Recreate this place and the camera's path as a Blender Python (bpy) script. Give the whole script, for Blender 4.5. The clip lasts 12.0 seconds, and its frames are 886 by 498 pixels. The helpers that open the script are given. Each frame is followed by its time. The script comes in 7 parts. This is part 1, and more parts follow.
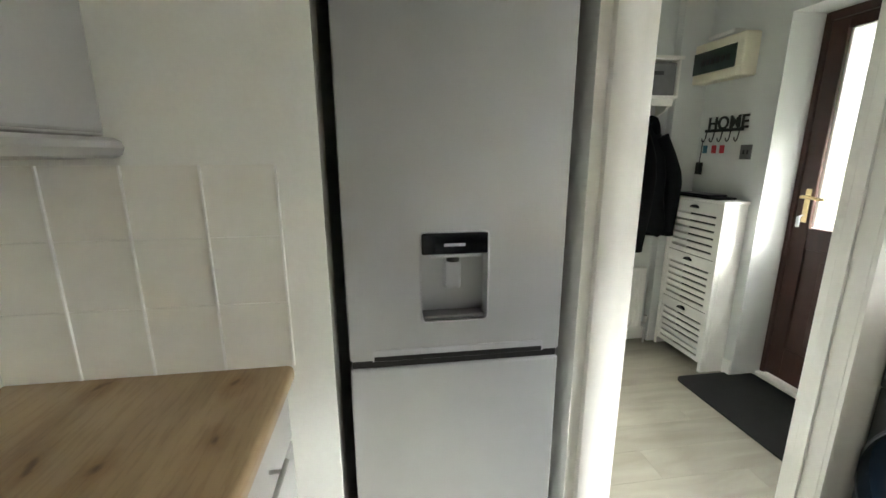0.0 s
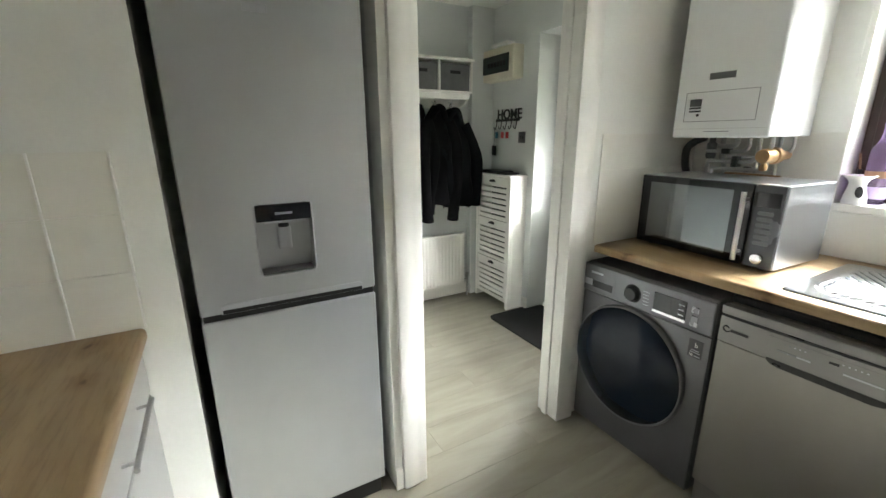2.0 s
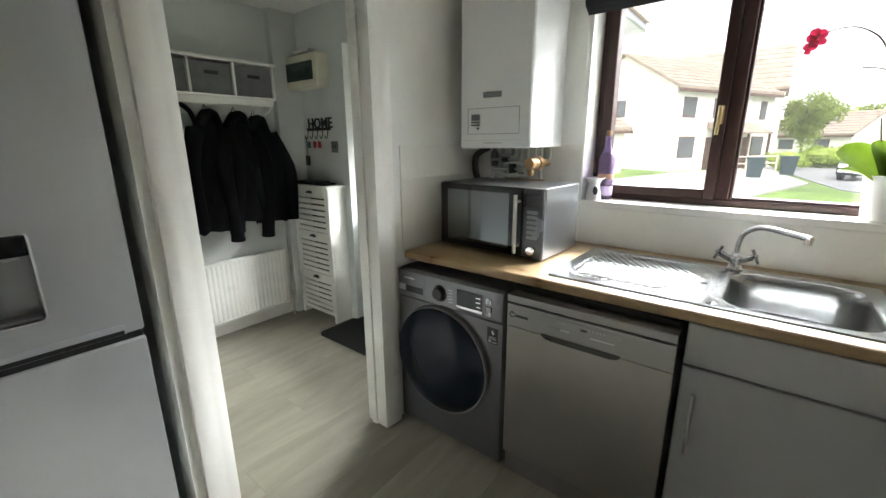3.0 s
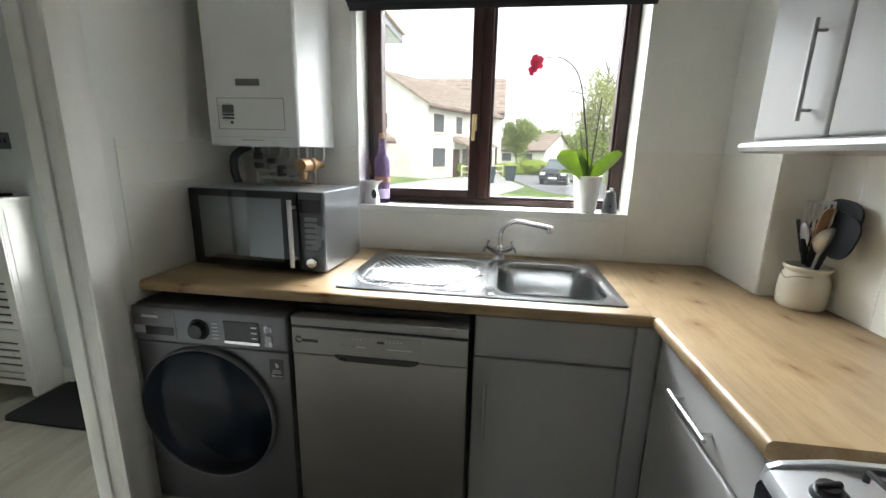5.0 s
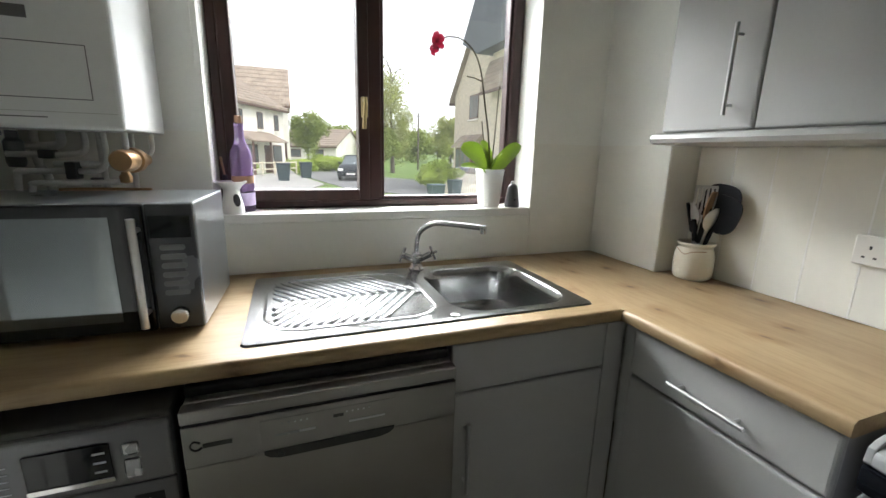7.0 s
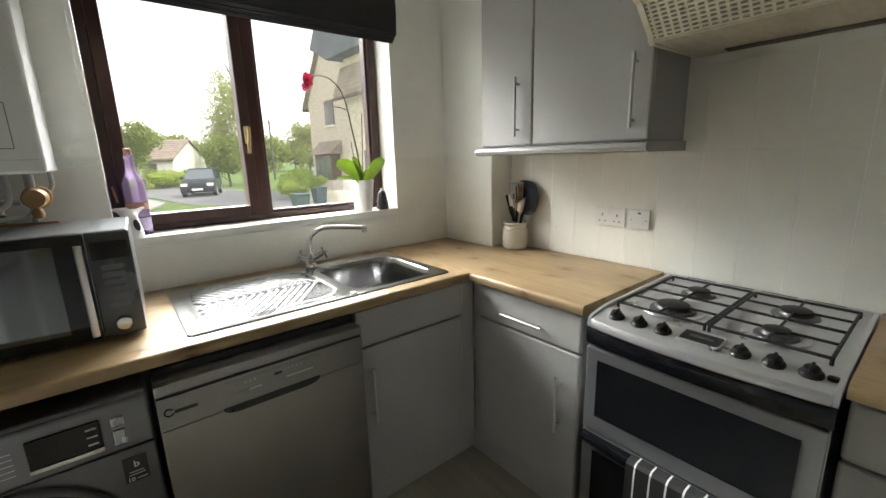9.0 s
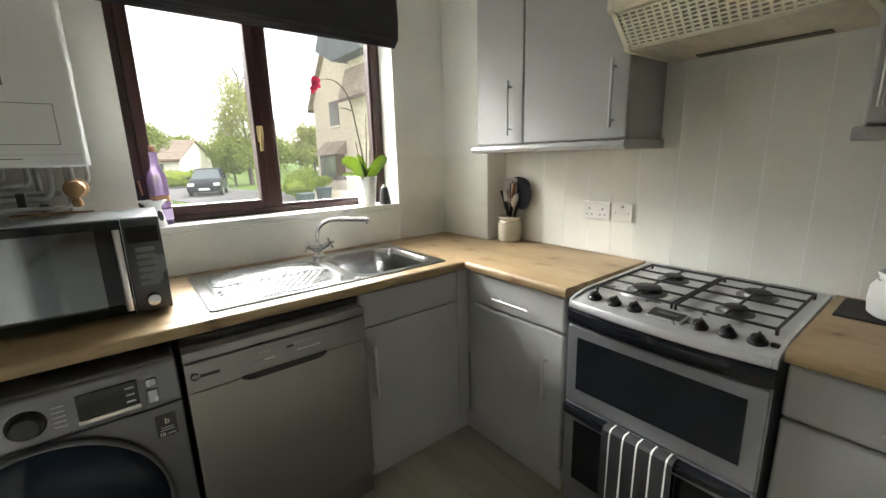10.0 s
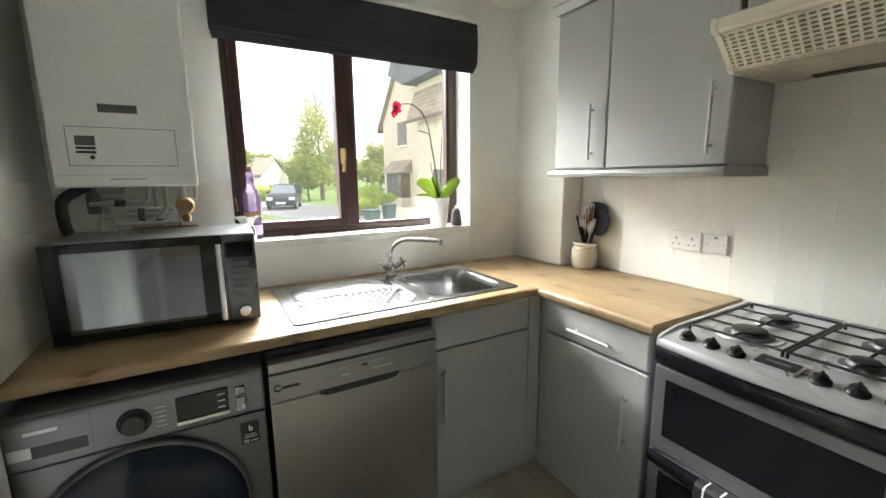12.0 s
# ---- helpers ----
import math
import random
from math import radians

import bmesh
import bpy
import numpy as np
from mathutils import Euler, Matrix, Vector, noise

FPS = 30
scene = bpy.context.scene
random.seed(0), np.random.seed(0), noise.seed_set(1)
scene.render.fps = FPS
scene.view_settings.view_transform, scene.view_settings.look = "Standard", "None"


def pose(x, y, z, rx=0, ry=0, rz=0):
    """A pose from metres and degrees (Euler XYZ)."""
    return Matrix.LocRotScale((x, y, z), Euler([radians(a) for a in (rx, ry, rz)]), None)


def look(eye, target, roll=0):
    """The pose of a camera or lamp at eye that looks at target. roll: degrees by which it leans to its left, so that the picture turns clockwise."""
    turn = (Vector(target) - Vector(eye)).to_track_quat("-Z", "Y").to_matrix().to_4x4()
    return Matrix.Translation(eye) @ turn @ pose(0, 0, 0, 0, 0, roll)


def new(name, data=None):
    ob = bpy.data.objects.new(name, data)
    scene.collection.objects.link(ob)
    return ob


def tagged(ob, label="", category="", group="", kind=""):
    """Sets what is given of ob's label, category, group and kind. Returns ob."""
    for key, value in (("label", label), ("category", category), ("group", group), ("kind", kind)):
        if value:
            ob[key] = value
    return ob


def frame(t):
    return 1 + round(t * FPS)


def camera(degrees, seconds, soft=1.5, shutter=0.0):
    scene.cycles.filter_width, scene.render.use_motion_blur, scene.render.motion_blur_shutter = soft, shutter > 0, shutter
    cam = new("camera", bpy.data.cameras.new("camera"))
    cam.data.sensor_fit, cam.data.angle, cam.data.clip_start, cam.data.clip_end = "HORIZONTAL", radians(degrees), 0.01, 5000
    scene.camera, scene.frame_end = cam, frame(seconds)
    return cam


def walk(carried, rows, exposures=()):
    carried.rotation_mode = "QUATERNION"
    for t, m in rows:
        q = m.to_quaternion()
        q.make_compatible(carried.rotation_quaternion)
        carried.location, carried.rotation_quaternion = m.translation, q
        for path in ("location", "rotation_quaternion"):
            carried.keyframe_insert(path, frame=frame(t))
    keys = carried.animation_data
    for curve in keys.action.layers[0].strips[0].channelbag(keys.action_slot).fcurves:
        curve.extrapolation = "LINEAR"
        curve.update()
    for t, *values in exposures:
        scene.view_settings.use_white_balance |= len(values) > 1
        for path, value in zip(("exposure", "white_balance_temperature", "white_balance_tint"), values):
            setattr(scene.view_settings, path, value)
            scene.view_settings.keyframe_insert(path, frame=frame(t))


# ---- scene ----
cam = camera(94.3, 12.0)
PATH = [
    (0, (0.589, 0.23, 1.407), (0.865, 2.157, 0.949), -0.2),
    (0.5, (0.583, 0.165, 1.408), (1.064, 2.04, 0.906), -0.5),
    (1, (0.567, 0.016, 1.421), (1.146, 1.856, 0.894), -0.5),
    (1.5, (0.548, -0.105, 1.42), (1.227, 1.699, 0.888), -0.5),
    (2, (0.575, -0.14, 1.414), (1.513, 1.546, 0.885), -0.4),
    (2.5, (0.642, -0.165, 1.421), (1.902, 1.301, 0.908), -0.1),
    (3, (0.705, -0.217, 1.429), (2.218, 0.991, 0.928), -0.4),
    (3.5, (0.753, -0.26, 1.42), (2.442, 0.69, 0.926), -0.5),
    (3.7, (0.765, -0.28, 1.423), (2.502, 0.576, 0.925), -0.4),
    (5.5, (0.897, -0.014, 1.383), (2.844, 0.012, 0.926), 2.1),
    (6, (0.963, 0.129, 1.373), (2.894, -0.083, 0.897), 2.8),
    (6.5, (1.099, 0.244, 1.349), (3.0, -0.174, 0.892), 2.5),
    (7, (1.209, 0.309, 1.365), (3.034, -0.373, 0.913), 1.4),
    (7.5, (1.217, 0.401, 1.378), (2.884, -0.625, 0.972), 0.2),
    (9.5, (0.719, 0.589, 1.421), (2.241, -0.631, 0.982), -1.6),
    (10, (0.693, 0.625, 1.399), (2.23, -0.578, 0.965), -1.5),
    (10.5, (0.664, 0.634, 1.4), (2.223, -0.545, 0.977), -1.6),
    (11, (0.65, 0.664, 1.408), (2.246, -0.476, 1.015), -1.4),
    (11.5, (0.648, 0.671, 1.409), (2.296, -0.405, 1.051), -1.3),
    (12, (0.749, 0.668, 1.42), (2.458, -0.312, 1.078), -0.6),
]
walk(cam, [(t, look(eye, target, roll)) for t, eye, target, roll in PATH],
     [(0.0, 2.12, 6650, 9), (1.5, 2.15, 6600, 9), (2.5, 1.78, 6480, 9), (3.5, 1.38, 6380, 9), (5.5, 1.12, 6300, 9), (6.5, 1.03, 6320, 9), (7.5, 0.75, 6550, 9), (9.5, 1.2, 6760, 9), (10.5, 1.43, 6760, 9), (12.0, 1.64, 6660, 9)])

# ---- light ----
world = bpy.data.worlds.new("overcast_sky")
scene.world = world
world.use_nodes = True
wn = world.node_tree
sky = wn.nodes.new("ShaderNodeTexSky")
sky.sky_type = "NISHITA"
sky.sun_disc = False
sky.sun_elevation = radians(55)
sky.sun_rotation = radians(232)
sky.dust_density = 1.5
soft_sky = wn.nodes.new("ShaderNodeHueSaturation")
soft_sky.inputs["Saturation"].default_value = 0.16
soft_sky.inputs["Value"].default_value = 1.6
wn.links.new(sky.outputs[0], soft_sky.inputs["Color"])
wn.links.new(soft_sky.outputs[0], wn.nodes["Background"].inputs["Color"])
wn.nodes["Background"].inputs["Strength"].default_value = 0.15

sun = new("sun", bpy.data.lights.new("sun", "SUN"))
sun.data.energy = 1.3
sun.data.angle = radians(20)
sun.data.color = (1.0, 0.97, 0.93)
sun.matrix_world = look((-14, -11, 26), (0, 0, 0))


# area lamp added out of view above the garden, for extra sky light indoors
sky_lamp = new("added_sky_fill", bpy.data.lights.new("added_sky_fill", "AREA"))
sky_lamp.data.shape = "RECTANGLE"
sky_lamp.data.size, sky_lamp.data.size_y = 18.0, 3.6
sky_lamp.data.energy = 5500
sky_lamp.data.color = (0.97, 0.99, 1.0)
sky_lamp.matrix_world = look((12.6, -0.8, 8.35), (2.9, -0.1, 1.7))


# ---- materials ----
def nodes_of(name):
    m = bpy.data.materials.new(name)
    m.use_nodes = True
    return m, m.node_tree, m.node_tree.nodes["Principled BSDF"]


def finish(name, colour, rough=0.5, metal=0.0, vary=0.06, scale=6.0, bump=0.0, fine=60.0, stretch=(1, 1, 1), dirt=None, coat=0.0, spread=0.08):
    """A surface with colour and gloss varied at two scales, and a fine relief."""
    m, tree, bsdf = nodes_of(name)
    new_node, link = tree.nodes.new, tree.links.new
    at = new_node("ShaderNodeTexCoord")
    mapping = new_node("ShaderNodeMapping")
    mapping.inputs["Scale"].default_value = stretch
    link(at.outputs["Object"], mapping.inputs[0])
    big, small = new_node("ShaderNodeTexNoise"), new_node("ShaderNodeTexNoise")
    big.inputs["Scale"].default_value, small.inputs["Scale"].default_value = scale, fine
    big.inputs["Detail"].default_value, small.inputs["Detail"].default_value = 4, 3
    for n in (big, small):
        link(mapping.outputs[0], n.inputs["Vector"])
    both = new_node("ShaderNodeMath")
    both.operation = "MULTIPLY_ADD"
    both.inputs[1].default_value = 0.35
    link(small.outputs["Fac"], both.inputs[0])
    link(big.outputs["Fac"], both.inputs[2])
    ramp = new_node("ShaderNodeValToRGB")
    lo = dirt or [c * (1 - vary * 2) for c in colour]
    hi = [min(1.0, c * (1 + vary)) for c in colour]
    ramp.color_ramp.elements[0].position, ramp.color_ramp.elements[1].position = 0.35, 0.85
    ramp.color_ramp.elements[0].color, ramp.color_ramp.elements[1].color = (*lo, 1), (*hi, 1)
    link(both.outputs[0], ramp.inputs[0])
    link(ramp.outputs[0], bsdf.inputs["Base Color"])
    gloss = new_node("ShaderNodeMapRange")
    gloss.inputs["To Min"].default_value, gloss.inputs["To Max"].default_value = max(0.02, rough - spread), min(1, rough + spread)
    link(big.outputs["Fac"], gloss.inputs["Value"])
    link(gloss.outputs[0], bsdf.inputs["Roughness"])
    bsdf.inputs["Metallic"].default_value = metal
    bsdf.inputs["Coat Weight"].default_value = coat
    if bump:
        b = new_node("ShaderNodeBump")
        b.inputs["Strength"].default_value, b.inputs["Distance"].default_value = bump, 0.004
        link(small.outputs["Fac"], b.inputs["Height"])
        link(b.outputs[0], bsdf.inputs["Normal"])
    return m


def oak(name, along):
    """Oak-look laminate with its grain along x or y."""
    m, tree, bsdf = nodes_of(name)
    new_node, link = tree.nodes.new, tree.links.new
    at = new_node("ShaderNodeTexCoord")
    grain_map, knot_map = new_node("ShaderNodeMapping"), new_node("ShaderNodeMapping")
    grain_map.inputs["Scale"].default_value = (0.9, 9.0, 9.0) if along == "x" else (9.0, 0.9, 9.0)
    knot_map.inputs["Scale"].default_value = (2.7, 5, 5) if along == "x" else (5, 2.7, 5)
    for n in (grain_map, knot_map):
        link(at.outputs["Object"], n.inputs[0])
    warp = new_node("ShaderNodeTexNoise")
    warp.inputs["Scale"].default_value, warp.inputs["Detail"].default_value = 1.1, 3
    link(knot_map.outputs[0], warp.inputs["Vector"])
    grain = new_node("ShaderNodeTexNoise")
    grain.inputs["Scale"].default_value, grain.inputs["Detail"].default_value = 2.2, 8
    grain.inputs["Distortion"].default_value = 0.9
    link(grain_map.outputs[0], grain.inputs["Vector"])
    fibre = new_node("ShaderNodeTexNoise")
    fibre.inputs["Scale"].default_value, fibre.inputs["Detail"].default_value = 14, 6
    link(grain_map.outputs[0], fibre.inputs["Vector"])
    base = new_node("ShaderNodeValToRGB")
    e = base.color_ramp.elements
    e[0].position, e[0].color = 0.26, (0.255, 0.168, 0.086, 1)
    e[1].position, e[1].color = 0.74, (0.425, 0.312, 0.178, 1)
    mid = e.new(0.5)
    mid.color = (0.36, 0.256, 0.14, 1)
    mixed = new_node("ShaderNodeMath")
    mixed.operation = "MULTIPLY_ADD"
    mixed.inputs[1].default_value = 0.48
    link(grain.outputs["Fac"], mixed.inputs[0])
    half = new_node("ShaderNodeMath")
    half.operation = "MULTIPLY"
    half.inputs[1].default_value = 0.52
    link(warp.outputs["Fac"], half.inputs[0])
    link(half.outputs[0], mixed.inputs[2])
    link(mixed.outputs[0], base.inputs[0])
    dark = new_node("ShaderNodeMix")
    dark.data_type, dark.blend_type = "RGBA", "MULTIPLY"
    streak = new_node("ShaderNodeValToRGB")
    streak.color_ramp.elements[0].position, streak.color_ramp.elements[0].color = 0.36, (0.72, 0.66, 0.6, 1)
    streak.color_ramp.elements[1].position, streak.color_ramp.elements[1].color = 0.5, (1, 1, 1, 1)
    link(fibre.outputs["Fac"], streak.inputs[0])
    dark.inputs["Factor"].default_value = 0.42
    link(base.outputs[0], dark.inputs[6])
    link(streak.outputs[0], dark.inputs[7])
    # knots
    knots = new_node("ShaderNodeTexVoronoi")
    knots.voronoi_dimensions = "2D"
    knots.inputs["Scale"].default_value = 1.2
    knots.inputs["Randomness"].default_value = 1.0
    bend = new_node("ShaderNodeTexNoise")
    bend.inputs["Scale"].default_value, bend.inputs["Detail"].default_value = 3.2, 4
    link(knot_map.outputs[0], bend.inputs["Vector"])
    pull = new_node("ShaderNodeVectorMath")
    pull.operation = "MULTIPLY_ADD"
    pull.inputs[1].default_value = (0.34, 0.34, 0.34)
    link(bend.outputs["Color"], pull.inputs[0])
    link(knot_map.outputs[0], pull.inputs[2])
    link(pull.outputs[0], knots.inputs["Vector"])
    spot = new_node("ShaderNodeValToRGB")
    spot.color_ramp.elements[0].position, spot.color_ramp.elements[0].color = 0.018, (0.30, 0.20, 0.13, 1)
    spot.color_ramp.elements[1].position, spot.color_ramp.elements[1].color = 0.22, (1, 1, 1, 1)
    halo = spot.color_ramp.elements.new(0.065)
    halo.color = (0.74, 0.64, 0.53, 1)
    link(knots.outputs["Distance"], spot.inputs[0])
    with_knots = new_node("ShaderNodeMix")
    with_knots.data_type, with_knots.blend_type = "RGBA", "MULTIPLY"
    with_knots.inputs["Factor"].default_value = 0.9
    link(dark.outputs[2], with_knots.inputs[6])
    link(spot.outputs[0], with_knots.inputs[7])
    link(with_knots.outputs[2], bsdf.inputs["Base Color"])
    bsdf.inputs["Roughness"].default_value = 0.42
    b = new_node("ShaderNodeBump")
    b.inputs["Strength"].default_value, b.inputs["Distance"].default_value = 0.12, 0.002
    link(fibre.outputs["Fac"], b.inputs["Height"])
    link(b.outputs[0], bsdf.inputs["Normal"])
    return m


def plank_floor():
    """Pale grey-washed oak vinyl planks; each piece differs a little."""
    m, tree, bsdf = nodes_of("pale_oak_vinyl")
    new_node, link = tree.nodes.new, tree.links.new
    at, info = new_node("ShaderNodeTexCoord"), new_node("ShaderNodeObjectInfo")
    mp = new_node("ShaderNodeMapping")
    mp.inputs["Scale"].default_value = (0.9, 4.5, 4.5)
    link(at.outputs["Object"], mp.inputs[0])
    shift = new_node("ShaderNodeVectorMath")
    shift.operation = "ADD"
    link(mp.outputs[0], shift.inputs[0])
    many = new_node("ShaderNodeMath")
    many.operation = "MULTIPLY"
    many.inputs[1].default_value = 40
    link(info.outputs["Random"], many.inputs[0])
    link(many.outputs[0], shift.inputs[1])
    n = new_node("ShaderNodeTexNoise")
    n.inputs["Scale"].default_value, n.inputs["Detail"].default_value, n.inputs["Distortion"].default_value = 2.0, 7, 1.2
    link(shift.outputs[0], n.inputs["Vector"])
    ramp = new_node("ShaderNodeValToRGB")
    e = ramp.color_ramp.elements
    e[0].position, e[0].color = 0.26, (0.262, 0.243, 0.186, 1)
    e[1].position, e[1].color = 0.64, (0.34, 0.318, 0.252, 1)
    link(n.outputs["Fac"], ramp.inputs[0])
    tone = new_node("ShaderNodeHueSaturation")
    val = new_node("ShaderNodeMapRange")
    val.inputs["To Min"].default_value, val.inputs["To Max"].default_value = 0.93, 1.07
    link(info.outputs["Random"], val.inputs["Value"])
    link(val.outputs[0], tone.inputs["Value"])
    link(ramp.outputs[0], tone.inputs["Color"])
    link(tone.outputs[0], bsdf.inputs["Base Color"])
    bsdf.inputs["Roughness"].default_value = 0.45
    b = new_node("ShaderNodeBump")
    b.inputs["Strength"].default_value, b.inputs["Distance"].default_value = 0.15, 0.002
    link(n.outputs["Fac"], b.inputs["Height"])
    link(b.outputs[0], bsdf.inputs["Normal"])
    return m


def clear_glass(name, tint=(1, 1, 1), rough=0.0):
    m, tree, bsdf = nodes_of(name)
    bsdf.inputs["Base Color"].default_value = (*tint, 1)
    bsdf.inputs["Roughness"].default_value = rough
    bsdf.inputs["Transmission Weight"].default_value = 1.0
    bsdf.inputs["IOR"].default_value = 1.45
    return m


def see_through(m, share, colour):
    """Lets part of the light through, scattered: thin leaves, and the glare veil put on the window panes."""
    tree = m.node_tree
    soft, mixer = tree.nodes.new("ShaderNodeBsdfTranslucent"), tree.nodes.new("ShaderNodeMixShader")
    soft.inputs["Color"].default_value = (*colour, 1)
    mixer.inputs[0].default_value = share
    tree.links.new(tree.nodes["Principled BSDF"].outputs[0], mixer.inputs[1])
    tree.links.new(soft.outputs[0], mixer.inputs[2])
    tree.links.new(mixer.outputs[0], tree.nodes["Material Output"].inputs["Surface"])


WALL = finish("painted_wall_white", (0.835, 0.84, 0.79), 0.55, vary=0.03, scale=3.5, bump=0.08, fine=90)
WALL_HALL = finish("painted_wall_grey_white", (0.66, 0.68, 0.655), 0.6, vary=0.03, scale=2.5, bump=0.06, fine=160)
TILE = finish("painted_ceramic_tile", (0.815, 0.808, 0.742), 0.3, vary=0.02, scale=7, bump=0.05, fine=45, spread=0.03)
JOINT_WHITE = finish("fresh_white_joint", (0.90, 0.90, 0.87), 0.4, vary=0.03, scale=8)
GROUT = finish("pale_grout", (0.74, 0.72, 0.66), 0.8, vary=0.06, scale=9)
GLOSS_WHITE = finish("white_gloss_paint", (0.82, 0.81, 0.76), 0.3, vary=0.03, scale=5, bump=0.03, fine=50)
CEILING = finish("ceiling_paint", (0.86, 0.86, 0.83), 0.8, vary=0.02, scale=3, bump=0.1, fine=90)
FLOOR = plank_floor()
FLOOR_BASE = finish("floor_joint", (0.36, 0.33, 0.27), 0.7)
OAK_X, OAK_Y = oak("oak_laminate_x", "x"), oak("oak_laminate_y", "y")
GREY_DOOR = finish("grey_satin_cabinet", (0.395, 0.392, 0.38), 0.34, vary=0.025, scale=3, bump=0.02, fine=120)
CARCASS = finish("grey_carcass", (0.30, 0.30, 0.30), 0.5, vary=0.03)
STEEL = finish("brushed_steel", (0.62, 0.62, 0.61), 0.3, 1.0, vary=0.03, scale=4, bump=0.05, fine=70, stretch=(1, 30, 30))
SINK_STEEL = finish("sink_steel", (0.44, 0.445, 0.445), 0.19, 1.0, vary=0.05, scale=8, bump=0.03, fine=90, spread=0.04)
CHROME = finish("chrome", (0.75, 0.75, 0.76), 0.1, 1.0, vary=0.02, spread=0.03)
HANDLE = finish("satin_nickel", (0.60, 0.60, 0.59), 0.34, 1.0, vary=0.02)
FRIDGE = finish("silver_fridge_paint", (0.475, 0.49, 0.495), 0.33, 0.55, vary=0.025, scale=5, bump=0.02, fine=260)
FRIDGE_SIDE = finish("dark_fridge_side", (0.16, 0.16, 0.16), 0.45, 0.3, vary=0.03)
BLACK = finish("black_plastic", (0.012, 0.012, 0.013), 0.3, vary=0.1)
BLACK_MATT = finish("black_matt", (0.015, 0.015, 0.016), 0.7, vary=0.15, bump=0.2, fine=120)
BLACK_GLASS = finish("black_glass", (0.008, 0.009, 0.012), 0.06, vary=0.05, spread=0.03)
MIRROR_GLASS = finish("tinted_mirror_glass", (0.20, 0.215, 0.22), 0.07, 0.85, vary=0.02, spread=0.03)
GRAPHITE = finish("graphite_steel", (0.145, 0.145, 0.15), 0.34, 0.65, vary=0.04, scale=4, bump=0.03, fine=120)
GRAPHITE_PANEL = finish("graphite_panel", (0.17, 0.17, 0.178), 0.35, 0.6, vary=0.03)
DW_STEEL = finish("dishwasher_steel", (0.30, 0.287, 0.265), 0.34, 0.85, vary=0.012, scale=3, bump=0.02, fine=160, stretch=(1, 1, 14))
DW_PANEL = finish("dishwasher_panel", (0.265, 0.258, 0.248), 0.34, 0.8, vary=0.03)
WHITE_ENAMEL = finish("white_enamel", (0.80, 0.815, 0.81), 0.22, vary=0.015, scale=3)
PLASTIC_WHITE = finish("white_plastic", (0.80, 0.79, 0.75), 0.35, vary=0.02)
NYLON = finish("black_nylon", (0.006, 0.007, 0.010), 0.5, vary=0.1)
NYLON.node_tree.nodes["Principled BSDF"].inputs["Specular IOR Level"].default_value = 0.2
MICROWAVE_STEEL = finish("microwave_steel", (0.40, 0.42, 0.445), 0.3, 1.0, vary=0.02, scale=5, bump=0.02, fine=150)
MICROWAVE_PANEL = finish("microwave_panel", (0.12, 0.126, 0.135), 0.25, 0.7, vary=0.03, scale=6)
HOB_SILVER = finish("hob_enamel_silver", (0.60, 0.61, 0.62), 0.3, 0.6, vary=0.04, scale=7, bump=0.02, fine=140)
UNIT_WINDOW = finish("smoked_green_window", (0.035, 0.055, 0.05), 0.15, vary=0.08, spread=0.04)
SLATE = finish("dark_slate", (0.065, 0.075, 0.09), 0.65, vary=0.2, scale=2.0, bump=0.4, fine=7)
CREAM_PLASTIC = finish("aged_cream_plastic", (0.74, 0.70, 0.55), 0.4, vary=0.05, scale=8)
SILVER = finish("silver_plastic", (0.50, 0.51, 0.53), 0.3, 0.5, vary=0.03)
COOKER_SILVER = finish("cooker_silver", (0.25, 0.257, 0.272), 0.32, 0.6, vary=0.03, scale=6)
CAST_IRON = finish("cast_iron", (0.02, 0.02, 0.02), 0.5, 0.2, vary=0.2, bump=0.3, fine=150)
MAHOGANY = finish("mahogany_upvc", (0.045, 0.019, 0.017), 0.38, vary=0.18, scale=5, bump=0.15, fine=30, stretch=(10, 10, 1))
DOOR_WOOD = finish("dark_mahogany_door", (0.045, 0.017, 0.013), 0.38, vary=0.15, scale=5, bump=0.12, fine=30, stretch=(10, 10, 1))
BRASS = finish("brass", (0.60, 0.47, 0.25), 0.3, 1.0, vary=0.06)
COPPER = finish("aged_brass_valve", (0.38, 0.24, 0.125), 0.38, 0.9, vary=0.1, scale=12)
PIPE_GREY = finish("painted_pipe", (0.52, 0.52, 0.50), 0.4, 0.2, vary=0.06)
FABRIC_DARK = finish("charcoal_blind_cloth", (0.022, 0.021, 0.025), 0.85, vary=0.15, scale=10, bump=0.3, fine=300)
BASKET = finish("grey_woven_cloth", (0.16, 0.16, 0.16), 0.85, vary=0.12, scale=12, bump=0.5, fine=220)
COAT_BLACK = finish("black_coat_cloth", (0.004, 0.004, 0.005), 0.9, vary=0.2, scale=7, bump=0.25, fine=120)
COAT_NAVY = finish("charcoal_coat_cloth", (0.007, 0.008, 0.010), 0.85, vary=0.2, scale=7, bump=0.25, fine=120)
MAT_RUBBER = finish("black_mat_pile", (0.014, 0.014, 0.014), 0.95, vary=0.25, scale=20, bump=0.8, fine=260)
CERAMIC = finish("cream_ceramic", (0.74, 0.70, 0.585), 0.25, vary=0.03, scale=10)
CERAMIC_WHITE = finish("white_ceramic", (0.80, 0.80, 0.78), 0.3, vary=0.02)
for cloth in (COAT_BLACK, COAT_NAVY):
    cloth.node_tree.nodes["Principled BSDF"].inputs["Specular IOR Level"].default_value = 0.12
LEAF = finish("orchid_leaf", (0.13, 0.205, 0.028), 0.4, vary=0.2, scale=14)
